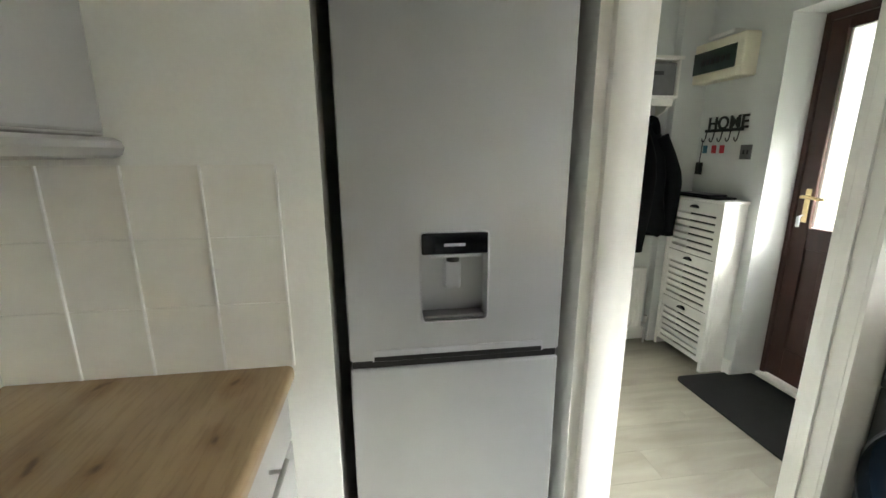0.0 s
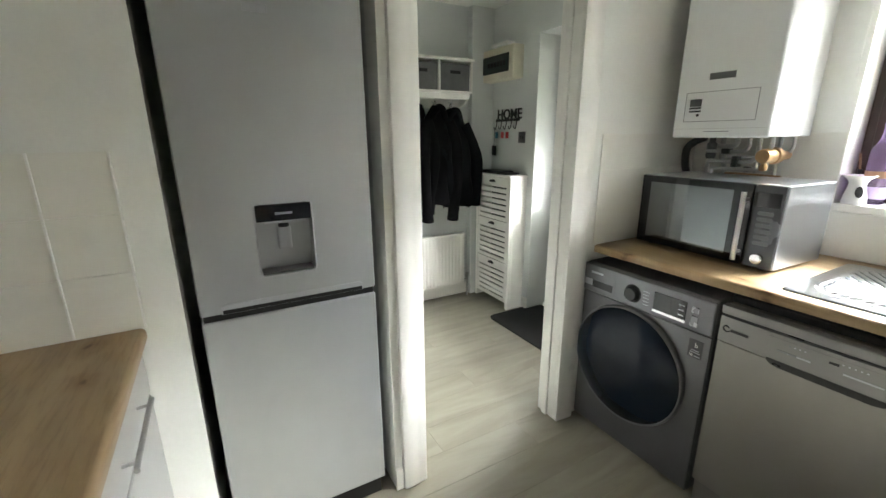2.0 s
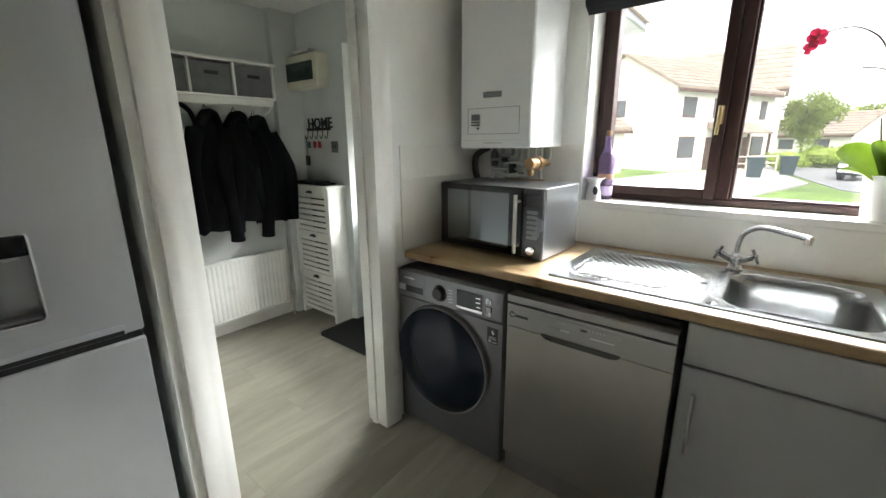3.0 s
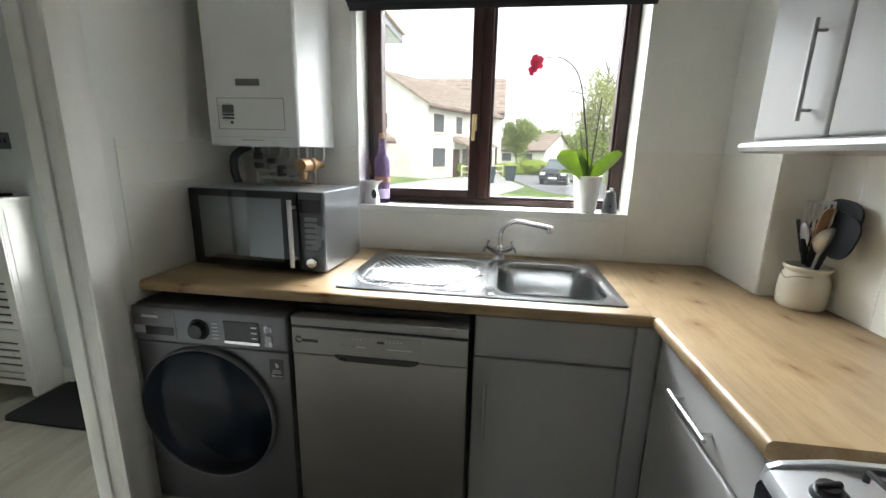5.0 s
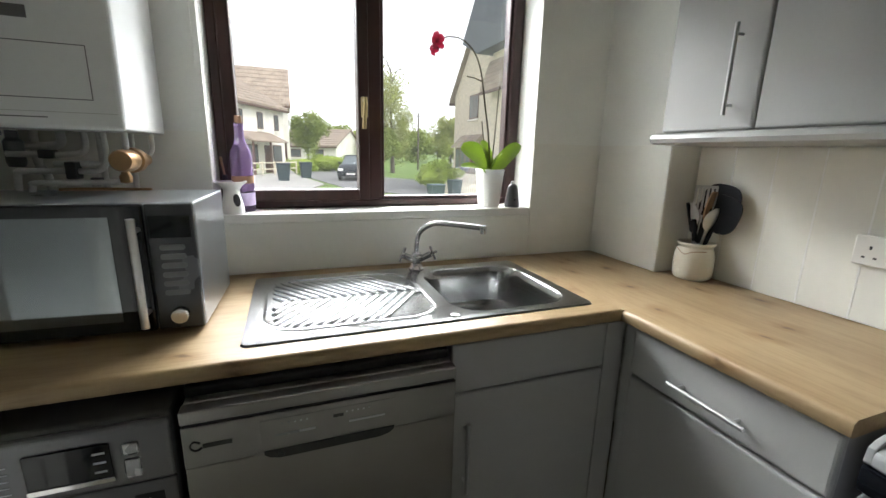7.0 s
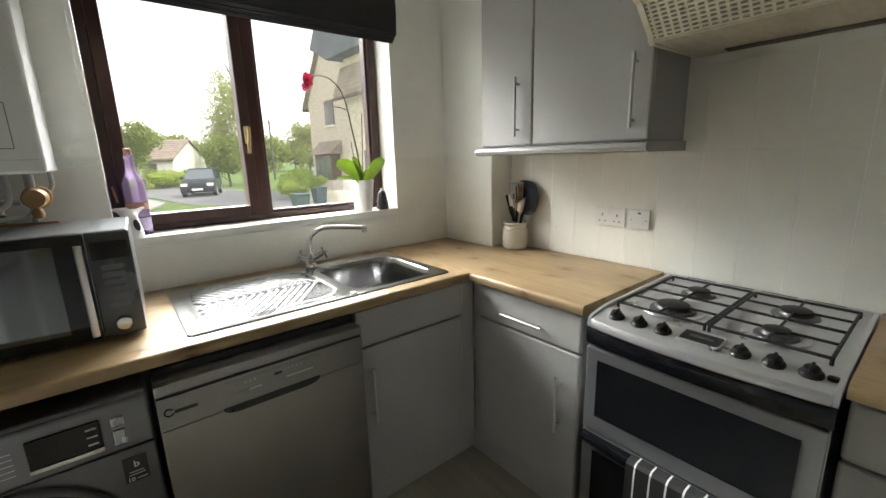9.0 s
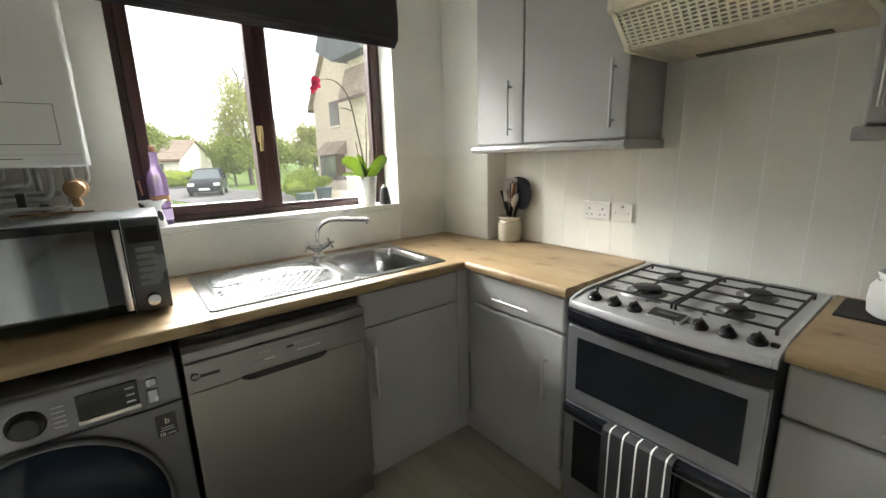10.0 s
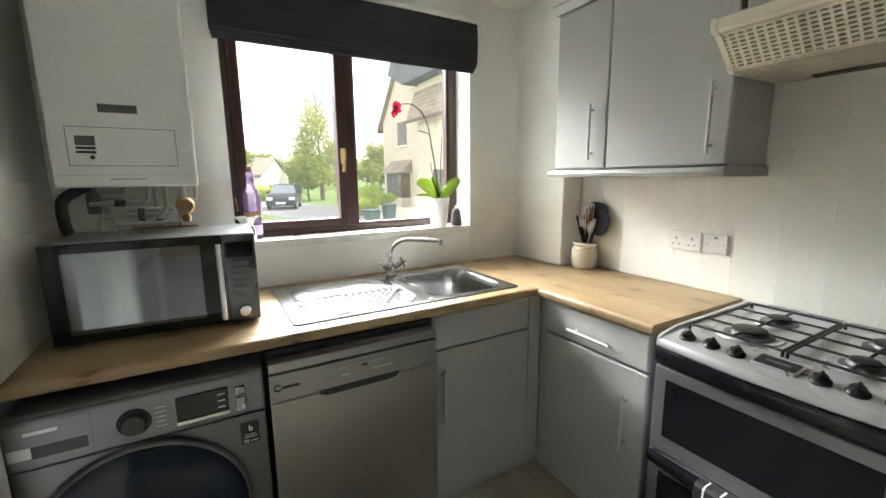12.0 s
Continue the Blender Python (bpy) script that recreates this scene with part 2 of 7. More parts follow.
LEAF.node_tree.nodes["Principled BSDF"].inputs["Subsurface Weight"].default_value = 0.15
STEM = finish("orchid_stem", (0.10, 0.075, 0.04), 0.6, vary=0.2)
PETAL = finish("crimson_petal", (0.34, 0.03, 0.085), 0.5, vary=0.15, scale=30)
WOOD_SPOON = finish("kitchen_wood", (0.33, 0.19, 0.10), 0.55, vary=0.15, scale=10, stretch=(8, 8, 1))
WASHER_GLASS = finish("dark_navy_door_glass", (0.007, 0.012, 0.022), 0.12, vary=0.05, spread=0.03)
WASHER_GLASS.node_tree.nodes["Principled BSDF"].inputs["Specular IOR Level"].default_value = 0.22
GREASY_CREAM = finish("greasy_cream_plastic", (0.56, 0.51, 0.39), 0.45, vary=0.18, scale=9, stretch=(1, 0.3, 1))
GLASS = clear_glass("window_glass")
# pale veil mixed into the glass, imitating bright glare over the view
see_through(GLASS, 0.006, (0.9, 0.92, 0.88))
see_through(LEAF, 0.25, (0.20, 0.30, 0.02))
DOOR_GLASS = clear_glass("frosted_door_glass", (0.8, 0.8, 0.78), 0.4)
PURPLE_GLASS = clear_glass("purple_glass", (0.52, 0.38, 0.70), 0.18)
PURPLE_GLASS.node_tree.nodes["Principled BSDF"].inputs["Transmission Weight"].default_value = 0.72
STONE = finish("buff_stone", (0.56, 0.49, 0.385), 0.85, vary=0.13, scale=4.0, bump=0.25, fine=10, stretch=(1, 1, 2.2))
RENDER_WALL = finish("cream_render", (0.74, 0.71, 0.64), 0.85, vary=0.1, scale=1.2, bump=0.3, fine=8)
ROOF_TILE = finish("brown_roof_tile", (0.27, 0.215, 0.17), 0.85, vary=0.2, scale=1.8, bump=0.5, fine=6)
GRASS = finish("lawn", (0.11, 0.18, 0.03), 0.9, vary=0.3, scale=0.8, bump=0.6, fine=12)
ASPHALT = finish("asphalt", (0.20, 0.20, 0.20), 0.85, vary=0.12, scale=0.6, bump=0.3, fine=20)
KERB = finish("concrete_kerb", (0.36, 0.35, 0.33), 0.85, vary=0.1)
FOLIAGE = finish("spring_foliage", (0.21, 0.26, 0.06), 0.8, vary=0.35, scale=1.5)
FOLIAGE_LIGHT = finish("pale_birch_foliage", (0.31, 0.34, 0.10), 0.8, vary=0.35, scale=1.5)
HEDGE = finish("hedge_foliage", (0.27, 0.35, 0.045), 0.8, vary=0.35, scale=3)
see_through(FOLIAGE, 0.4, (0.30, 0.36, 0.10))
see_through(FOLIAGE_LIGHT, 0.4, (0.40, 0.42, 0.17))
see_through(HEDGE, 0.3, (0.30, 0.42, 0.08))
BARK = finish("bark", (0.13, 0.11, 0.09), 0.9, vary=0.25, scale=3)
CAR_PAINT = finish("dark_car_paint", (0.018, 0.022, 0.028), 0.35, 0.0, vary=0.05)
CAR_PAINT.node_tree.nodes["Principled BSDF"].inputs["Specular IOR Level"].default_value = 0.2
CAR_GLASS = finish("car_glass", (0.12, 0.14, 0.15), 0.08, vary=0.05, spread=0.03)
BIN_GREEN = finish("bin_plastic", (0.018, 0.035, 0.042), 0.7, vary=0.1)
FENCE = finish("pale_picket", (0.56, 0.50, 0.38), 0.8, vary=0.12)
FRAME_BROWN = finish("brown_house_joinery", (0.085, 0.042, 0.03), 0.6, vary=0.1)
PANE_FAR = finish("far_pane", (0.10, 0.11, 0.12), 0.1, vary=0.1)


# ---- builders ----
def thing(name, label, category, at=(0, 0, 0), group="", kind=""):
    """An empty at a thing's base, to which its parts belong."""
    ob = new(name)
    ob.empty_display_size = 0.05
    ob.location = at
    return tagged(ob, label, category, group, kind)


def base_of(ob):
    p = Vector((0, 0, 0))
    while ob is not None:
        p += ob.location
        ob = ob.parent
    return p


def part(name, bm, material, parent=None, label="", smooth=False):
    """Links a bmesh, given in world places, as one mesh under its thing."""
    me = bpy.data.meshes.new(name)
    if smooth:
        for f in bm.faces:
            f.smooth = True
    bm.to_mesh(me)
    bm.free()
    me.materials.append(material)
    ob = new(name, me)
    if parent is not None:
        me.transform(Matrix.Translation(-base_of(parent)))
        ob.parent = parent
    if smooth:
        me.set_sharp_from_angle(angle=radians(38))
    if label:
        ob["label"] = label
    return ob


def piece(name, bm, material, label, category, kind="", group="", smooth=False):
    """A top-level thing made of one mesh."""
    return tagged(part(name, bm, material, None, "", smooth), label, category, group, kind)


def box(x0, x1, y0, y1, z0, z1, bevel=0.0, segs=2, bm=None):
    own = bmesh.new()
    bmesh.ops.create_cube(own, size=1)
    for v in own.verts:
        v.co = Vector((x0 + (v.co.x + 0.5) * (x1 - x0), y0 + (v.co.y + 0.5) * (y1 - y0), z0 + (v.co.z + 0.5) * (z1 - z0)))
    if bevel:
        bmesh.ops.bevel(own, geom=own.edges[:], offset=bevel, segments=segs, affect="EDGES", profile=0.5)
    return joined(bm, own)


def joined(bm, own):
    if bm is None:
        return own
    me = bpy.data.meshes.new("tmp")
    own.to_mesh(me)
    own.free()
    bm.from_mesh(me)
    bpy.data.meshes.remove(me)
    return bm


def rod(p, q, r, segs=12, bm=None, r2=None):
    """A capped round bar from p to q."""
    p, q = Vector(p), Vector(q)
    own = bmesh.new()
    bmesh.ops.create_cone(own, cap_ends=True, segments=segs, radius1=r, radius2=r if r2 is None else r2, depth=(q - p).length)
    own.transform(Matrix.Translation((p + q) / 2) @ (q - p).to_track_quat("Z", "Y").to_matrix().to_4x4())
    return joined(bm, own)


def lathe(profile, at, axis="z", segs=32, bm=None, cap=False):
    """Turns (radius, height) pairs round an axis through at: z up, or x towards -x, or y towards +y."""
    own = bmesh.new()
    rings = []
    for r, hgt in profile:
        ring = []
        for i in range(segs):
            a = 2 * math.pi * i / segs
            c, s = r * math.cos(a), r * math.sin(a)
            co = (c, s, hgt) if axis == "z" else (-hgt, c, s) if axis == "x" else (c, hgt, s)
            ring.append(own.verts.new(Vector(at) + Vector(co)))
        rings.append(ring)
    for a, b in zip(rings, rings[1:]):
        for i in range(segs):
            j = (i + 1) % segs
            own.faces.new((a[i], a[j], b[j], b[i]))
    if cap:
        own.faces.new(rings[0][::-1])
        own.faces.new(rings[-1])
    bmesh.ops.recalc_face_normals(own, faces=own.faces[:])
    return joined(bm, own)


def tube(points, r, segs=10, bm=None, taper=None):
    """A round tube along a smooth line through the points."""
    pts = [Vector(p) for p in points]
    line = []
    for i in range(len(pts) - 1):
        p0, p1, p2, p3 = pts[max(i - 1, 0)], pts[i], pts[i + 1], pts[min(i + 2, len(pts) - 1)]
        for k in range(6):
            t = k / 6
            line.append(0.5 * (2 * p1 + (p2 - p0) * t + (2 * p0 - 5 * p1 + 4 * p2 - p3) * t * t + (3 * p1 - p0 - 3 * p2 + p3) * t ** 3))
    line.append(pts[-1])
    own = bmesh.new()
    rings = []
    up = Vector((0.13, 0.31, 0.94)).normalized()
    for i, p in enumerate(line):
        d = (line[min(i + 1, len(line) - 1)] - line[max(i - 1, 0)]).normalized()
        side = d.cross(up)
        if side.length < 0.1:
            side = d.cross(Vector((1, 0, 0)))
        side.normalize()
        over = side.cross(d)
        rr = r if taper is None else r + (taper - r) * i / (len(line) - 1)
        rings.append([own.verts.new(p + rr * (math.cos(2 * math.pi * k / segs) * side + math.sin(2 * math.pi * k / segs) * over)) for k in range(segs)])
    for a, b in zip(rings, rings[1:]):
        for k in range(segs):
            j = (k + 1) % segs
            own.faces.new((a[k], a[j], b[j], b[k]))
    own.faces.new(rings[0][::-1])
    own.faces.new(rings[-1])
    bmesh.ops.recalc_face_normals(own, faces=own.faces[:])
    return joined(bm, own)


def prism(outline, axis, a, b, bm=None, bevel=0.0):
    """Pulls an outline along an axis from a to b; outline pairs are the two other axes in order."""
    own = bmesh.new()

    def put(u, v, w):
        return {"x": (w, u, v), "y": (u, w, v), "z": (u, v, w)}[axis]
    lo = [own.verts.new(put(u, v, a)) for u, v in outline]
    hi = [own.verts.new(put(u, v, b)) for u, v in outline]
    own.faces.new(lo)
    own.faces.new(hi)
    for i in range(len(lo)):
        j = (i + 1) % len(lo)
        own.faces.new((lo[i], lo[j], hi[j], hi[i]))
    bmesh.ops.recalc_face_normals(own, faces=own.faces[:])
    if bevel:
        bmesh.ops.bevel(own, geom=own.edges[:], offset=bevel, segments=2, affect="EDGES", profile=0.5)
    return joined(bm, own)


def round_rect(x0, x1, y0, y1, r, n=6):
    """A rounded rectangle's outline."""
    pts = []
    for cx, cy, a0 in ((x1 - r, y1 - r, 0), (x0 + r, y1 - r, 90), (x0 + r, y0 + r, 180), (x1 - r, y0 + r, 270)):
        for k in range(n + 1):
            a = radians(a0 + 90 * k / n)
            pts.append((cx + r * math.cos(a), cy + r * math.sin(a)))
    return pts


# ---- structure ----
W, E, S, N = -0.253, 2.84, -1.238, 1.17
HALL_N, HALL_E, HALL_W = 2.94, 2.75, 1.09
TOP = 2.40
EAST_OUT = 3.10


def wall(name, boxes, material, label):
    bm = None
    for b in boxes:
        bm = box(*b, bm=bm)
    return piece(name, bm, material, label, "wall", "structure")


floor = piece("floor", box(1.075, EAST_OUT, N + 0.1, HALL_N + 0.1, -0.39, -0.004, bm=box(W - 0.1, EAST_OUT, S - 0.1, N + 0.0995, -0.39, -0.004, bm=box(0.355, 1.0745, N + 0.1, 1.95, -0.39, -0.004))), FLOOR_BASE, "pale grey-washed oak plank flooring", "floor", "structure")
piece("ceiling", box(1.075, EAST_OUT, N + 0.1, HALL_N + 0.1, TOP, TOP + 0.12, bm=box(W - 0.1, EAST_OUT, S - 0.1, N + 0.0995, TOP, TOP + 0.12, bm=box(0.355, 1.0745, N + 0.1, 1.95, TOP, TOP + 0.12))), CEILING, "plain white painted ceiling", "ceiling", "structure")
# window opening y -0.72 to 0.56, z 1.13 to 2.16
wall_east = wall("wall_east", [
    (E, EAST_OUT, S - 0.1, -0.72, 0, TOP), (E, EAST_OUT, 0.56, N, 0, TOP),
    (E, EAST_OUT, -0.72, 0.56, 0, 1.10), (E, EAST_OUT, -0.72, 0.56, 2.16, TOP)], WALL, "white painted kitchen wall with a window opening")
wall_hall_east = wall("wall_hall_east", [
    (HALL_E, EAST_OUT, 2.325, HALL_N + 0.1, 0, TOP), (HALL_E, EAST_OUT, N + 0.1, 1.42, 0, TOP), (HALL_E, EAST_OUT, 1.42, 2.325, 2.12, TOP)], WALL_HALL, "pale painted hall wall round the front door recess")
wall_south = wall("wall_south", [(W - 0.1, E, S - 0.1, S, 0, TOP)], WALL, "white kitchen wall behind the cooker")
pipe_boxing = piece("pipe_boxing", box(2.435, E, S, -1.085, 0.912, TOP), WALL, "white boxed-in corner beside the worktop", "boxing", "structure")
wall_west = wall("wall_west", [(W - 0.1, W, S, N, 0, TOP)], WALL, "white painted kitchen wall")
# north wall: pier left of the fridge recess, the recess, the doorway
wall_north = wall("wall_north", [
    (W - 0.1, 0.455, N, N + 0.1, 0, TOP), (0.455, 1.075, N, N + 0.1, 1.98, TOP), (1.075, 1.175, N, N + 0.1, 0, TOP),
    (1.175, 1.985, N, N + 0.1, 2.06, TOP), (1.985, EAST_OUT, N, N + 0.1, 0, TOP)], WALL, "white painted wall with fridge recess and doorway")
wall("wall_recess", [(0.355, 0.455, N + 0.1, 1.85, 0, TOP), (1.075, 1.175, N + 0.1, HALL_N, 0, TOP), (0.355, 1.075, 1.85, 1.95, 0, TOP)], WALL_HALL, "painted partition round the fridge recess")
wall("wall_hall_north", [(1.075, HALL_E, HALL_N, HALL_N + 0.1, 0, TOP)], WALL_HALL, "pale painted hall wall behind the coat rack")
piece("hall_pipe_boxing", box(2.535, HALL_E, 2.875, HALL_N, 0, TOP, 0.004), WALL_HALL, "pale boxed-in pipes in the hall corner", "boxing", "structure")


def casement(parent, y0, y1, z0, z1, x0, x1, w, material, name):
    """Four rails round a light, butted end to end."""
    part(name, box(x0, x1, y0, y0 + w, z0, z1, 0.006), material, parent)
    part(name, box(x0, x1, y1 - w, y1, z0, z1, 0.006), material, parent)
    part(name, box(x0, x1, y0 + w, y1 - w, z0, z0 + w, 0.006), material, parent)
    part(name, box(x0, x1, y0 + w, y1 - w, z1 - w, z1, 0.006), material, parent)


def build_window():
    win = thing("window_1", "mahogany-brown framed two-light kitchen window, closed", "window", (3.0, -0.08, 1.135), kind="structure")
    x0, x1 = 2.985, 3.055
    part("window_frame", box(x0, x1, -0.718, -0.668, 1.1345, 2.158, 0.006), MAHOGANY, win)
    part("window_frame", box(x0, x1, 0.523, 0.558, 1.1345, 2.158, 0.006), MAHOGANY, win)
    part("window_frame", box(x0, x1, -0.668, 0.523, 1.1345, 1.165, 0.006), MAHOGANY, win)
    part("window_frame", box(x0, x1, -0.668, 0.523, 2.12, 2.158, 0.006), MAHOGANY, win)
    part("mullion", box(x0, x1, -0.066, -0.012, 1.165, 2.12, 0.006), MAHOGANY, win)
    casement(win, -0.012, 0.523, 1.165, 2.12, x0 - 0.018, x1 - 0.01, 0.045, MAHOGANY, "sash_rail")
    casement(win, -0.668, -0.066, 1.165, 2.12, x0 + 0.012, x1 - 0.005, 0.014, MAHOGANY, "glazing_bead")
    for y0, y1, z0, z1 in ((0.033, 0.478, 1.21, 2.075), (-0.654, -0.08, 1.179, 2.106)):
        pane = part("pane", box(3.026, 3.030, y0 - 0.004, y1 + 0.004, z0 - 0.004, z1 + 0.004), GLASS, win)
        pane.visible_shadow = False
    bm = box(x0 - 0.030, x0 - 0.0185, -0.004, 0.022, 1.50, 1.58, 0.004)
    bm = rod((x0 - 0.030, 0.009, 1.565), (x0 - 0.052, 0.009, 1.565), 0.008, bm=bm)
    bm = tube([(x0 - 0.052, 0.009, 1.575), (x0 - 0.056, 0.009, 1.54), (x0 - 0.050, 0.012, 1.50), (x0 - 0.046, 0.014, 1.455)], 0.008, bm=bm)
    part("handle", bm, BRASS, win, "brass window handle", True)
    piece("window_sill", box(E - 0.006, 3.06, -0.7195, 0.5595, 1.1005, 1.134, 0.004), GLOSS_WHITE, "white painted tiled window sill", "sill", "structure")


def build_blind():
    bl = thing("roman_blind", "charcoal cloth roman blind, drawn up above the window", "blind", (2.8, -0.07, 2.0))
    for k, (depth, low, high) in enumerate(((0.052, 2.035, 2.26), (0.04, 2.018, 2.045), (0.03, 2.004, 2.026))):
        own = bmesh.new()
        prof = [(E - 0.004, high), (E - depth + 0.006, high), (E - depth, high - 0.01), (E - depth - 0.006, (low + high) / 2), (E - depth, low + 0.012), (E - depth + 0.008, low), (E - 0.010, low + 0.004), (E - 0.004, low + 0.012)]
        lo = [own.verts.new((x, -0.737 + 0.004 * k, z)) for x, z in prof]
        hi = [own.verts.new((x, 0.59 - 0.004 * k, z)) for x, z in prof]
        own.faces.new(lo), own.faces.new(hi)
        for i in range(len(prof)):
            j = (i + 1) % len(prof)
            own.faces.new((lo[i], lo[j], hi[j], hi[i]))
        bmesh.ops.recalc_face_normals(own, faces=own.faces[:])
        part("fold", own, FABRIC_DARK, bl)
    part("headrail", box(E - 0.05, E - 0.004, -0.735, 0.588, 2.262, 2.29, 0.003), PLASTIC_WHITE, bl, "white headrail")
    bm = None
    for i in range(40):
        z = 2.0 - i * 0.0095
        bm = lathe([(0.0005, -0.003), (0.0028, 0), (0.0005, 0.003)], (E - 0.02, 0.575, z), segs=6, bm=bm)
    part("pull_chain", bm, PLASTIC_WHITE, bl, "white bead chain")


build_window()
build_blind()


# ---- doorway, skirting, front door ----
def build_doorway():
    d = thing("door_1", "white gloss painted doorway frame without a door", "door frame", (1.58, N, 0), kind="structure")
    for x0, x1, flip in ((1.105, 1.21, 1), (1.95, 2.055, -1)):
        inner, outer = (x1, x0) if flip > 0 else (x0, x1)
        s = -flip
        prof = [(inner, N - 0.001), (inner, N - 0.014), (inner + s * 0.006, N - 0.017), (inner + s * 0.03, N - 0.019), (inner + s * 0.045, N - 0.021), (inner + s * 0.06, N - 0.0235), (inner + s * 0.095, N - 0.024), (inner + s * 0.104, N - 0.020), (outer, N - 0.001)]
        part("architrave", prism(prof, "z", 0.0, 2.14), GLOSS_WHITE, d, "", True)
    part("architrave", box(1.211, 1.949, N - 0.024, N - 0.001, 2.035, 2.14, 0.005), GLOSS_WHITE, d)
    part("lining", box(1.176, 1.21, N, N + 0.12, 0, 2.035, 0.002), GLOSS_WHITE, d)
    part("lining", box(1.95, 1.984, N, N + 0.12, 0, 2.035, 0.002), GLOSS_WHITE, d)
    part("lining", box(1.21, 1.95, N, N + 0.12, 2.036, 2.059, 0.002), GLOSS_WHITE, d)
    part("door_stop", box(1.9385, 1.9495, N + 0.05, N + 0.085, 0, 2.035, 0.002), GLOSS_WHITE, d)
    part("door_stop", box(1.2105, 1.2215, N + 0.05, N + 0.085, 0, 2.035, 0.002), GLOSS_WHITE, d)
    part("plinth_block", box(1.072, 1.104, N - 0.014, N - 0.001, 0, 0.1, 0.003), GLOSS_WHITE, d)


def build_front_door():
    fx = 2.95
    d = thing("door_2", "dark mahogany front door with a tall frosted pane, closed", "door", (fx, 1.87, 0), kind="structure")
    part("door_frame", box(fx, fx + 0.07, 2.295, 2.323, 0.03, 2.118, 0.004), DOOR_WOOD, d)
    part("door_frame", box(fx, fx + 0.07, 1.422, 1.47, 0.03, 2.118, 0.004), DOOR_WOOD, d)
    part("door_frame", box(fx, fx + 0.07, 1.47, 2.295, 2.075, 2.118, 0.004), DOOR_WOOD, d)
    part("threshold", box(fx - 0.03, EAST_OUT - 0.02, 1.422, 2.323, 0.0, 0.03, 0.006), GLOSS_WHITE, d, "pale threshold strip")
    lx0, lx1 = fx + 0.012, fx + 0.056
    part("stile", box(lx0, lx1, 2.205, 2.293, 0.04, 2.073, 0.004), DOOR_WOOD, d)
    part("stile", box(lx0, lx1, 1.472, 1.575, 0.04, 2.073, 0.004), DOOR_WOOD, d)
    part("rail", box(lx0, lx1, 1.575, 2.205, 2.015, 2.073, 0.004), DOOR_WOOD, d)
    part("rail", box(lx0, lx1, 1.575, 2.205, 0.86, 0.985, 0.004), DOOR_WOOD, d)
    part("rail", box(lx0, lx1, 1.575, 2.205, 0.04, 0.24, 0.004), DOOR_WOOD, d)
    part("panel", box(lx0 + 0.012, lx1 - 0.012, 1.575, 2.205, 0.24, 0.86), DOOR_WOOD, d)
    part("raised_panel", box(lx0 + 0.004, lx0 + 0.013, 1.63, 2.11, 0.30, 0.80, 0.006), DOOR_WOOD, d)
    pane = part("pane", box(lx0 + 0.02, lx0 + 0.026, 1.575, 2.205, 0.985, 2.015), DOOR_GLASS, d, "frosted glass pane")
    pane.visible_shadow = False
    bm = box(lx0 - 0.008, lx0 - 0.0005, 2.222, 2.252, 1.01, 1.20, 0.003)
    bm = rod((lx0 - 0.008, 2.237, 1.155), (lx0 - 0.045, 2.237, 1.155), 0.009, bm=bm)
    bm = tube([(lx0 - 0.045, 2.243, 1.155), (lx0 - 0.047, 2.20, 1.158), (lx0 - 0.043, 2.15, 1.15), (lx0 - 0.04, 2.115, 1.153)], 0.009, bm=bm)
    part("lever_handle", bm, BRASS, d, "polished brass lever handle", True)
    bm = rod((lx0 - 0.014, 2.237, 1.05), (lx0 - 0.04, 2.237, 1.045), 0.004)
    bm = box(lx0 - 0.044, lx0 - 0.036, 2.227, 2.247, 0.985, 1.045, 0.003, bm=bm)
    part("key", bm, SILVER, d, "key with a tag in the lock")
    part("letter_plate", box(lx0 - 0.006, lx0 - 0.0005, 1.76, 2.03, 0.885, 0.945, 0.003), BRASS, d, "brass letter plate")


def skirting(x0, x1, y0, y1):
    piece("baseboard", box(x0, x1, y0, y1, 0.0, 0.10, 0.004), GLOSS_WHITE, "white gloss skirting board", "skirting", "structure")


build_doorway()
build_front_door()
skirting(1.176, 2.534, HALL_N - 0.016, HALL_N - 0.0005)
skirting(HALL_E - 0.016, HALL_E - 0.0005, 2.327, 2.388)
skirting(1.986, HALL_E, N + 0.121, N + 0.136)


# ---- kitchen units ----
def bar_handle(parent, p, q, out, name="handle"):
    """A round bar on two posts; out is the way from the door to the bar."""
    p, q, out = Vector(p), Vector(q), Vector(out)
    d = (q - p).normalized()
    bm = rod(p + out - d * 0.018, q + out + d * 0.018, 0.006, 12)
    for e in (p + d * 0.01, q - d * 0.01):
        bm = rod(e, e + out, 0.0045, 8, bm)
    return part(name, bm, HANDLE, parent, "brushed nickel bar handle", True)


def base_unit_east():
    u = thing("base_cabinet", "grey satin sink cabinet with a plain door and false drawer front", "cabinet", (2.45, -0.33, 0), "base units")
    part("body", box(2.165, 2.80, -0.60, -0.072, 0.15, 0.70), CARCASS, u)
    part("false_drawer_front", box(2.142, 2.164, -0.588, -0.074, 0.722, 0.868, 0.005), GREY_DOOR, u)
    door = part("door", box(2.142, 2.164, -0.588, -0.074, 0.10, 0.716, 0.005), GREY_DOOR, u)
    bar_handle(door, (2.1415, -0.118, 0.43), (2.1415, -0.118, 0.62), (-0.028, 0, 0))
    part("corner_post", box(2.142, 2.164, -0.664, -0.590, 0.10, 0.868, 0.003), GREY_DOOR, u)
    part("plinth", box(2.158, 2.176, -0.676, -0.07, 0.0, 0.098), GREY_DOOR, u)


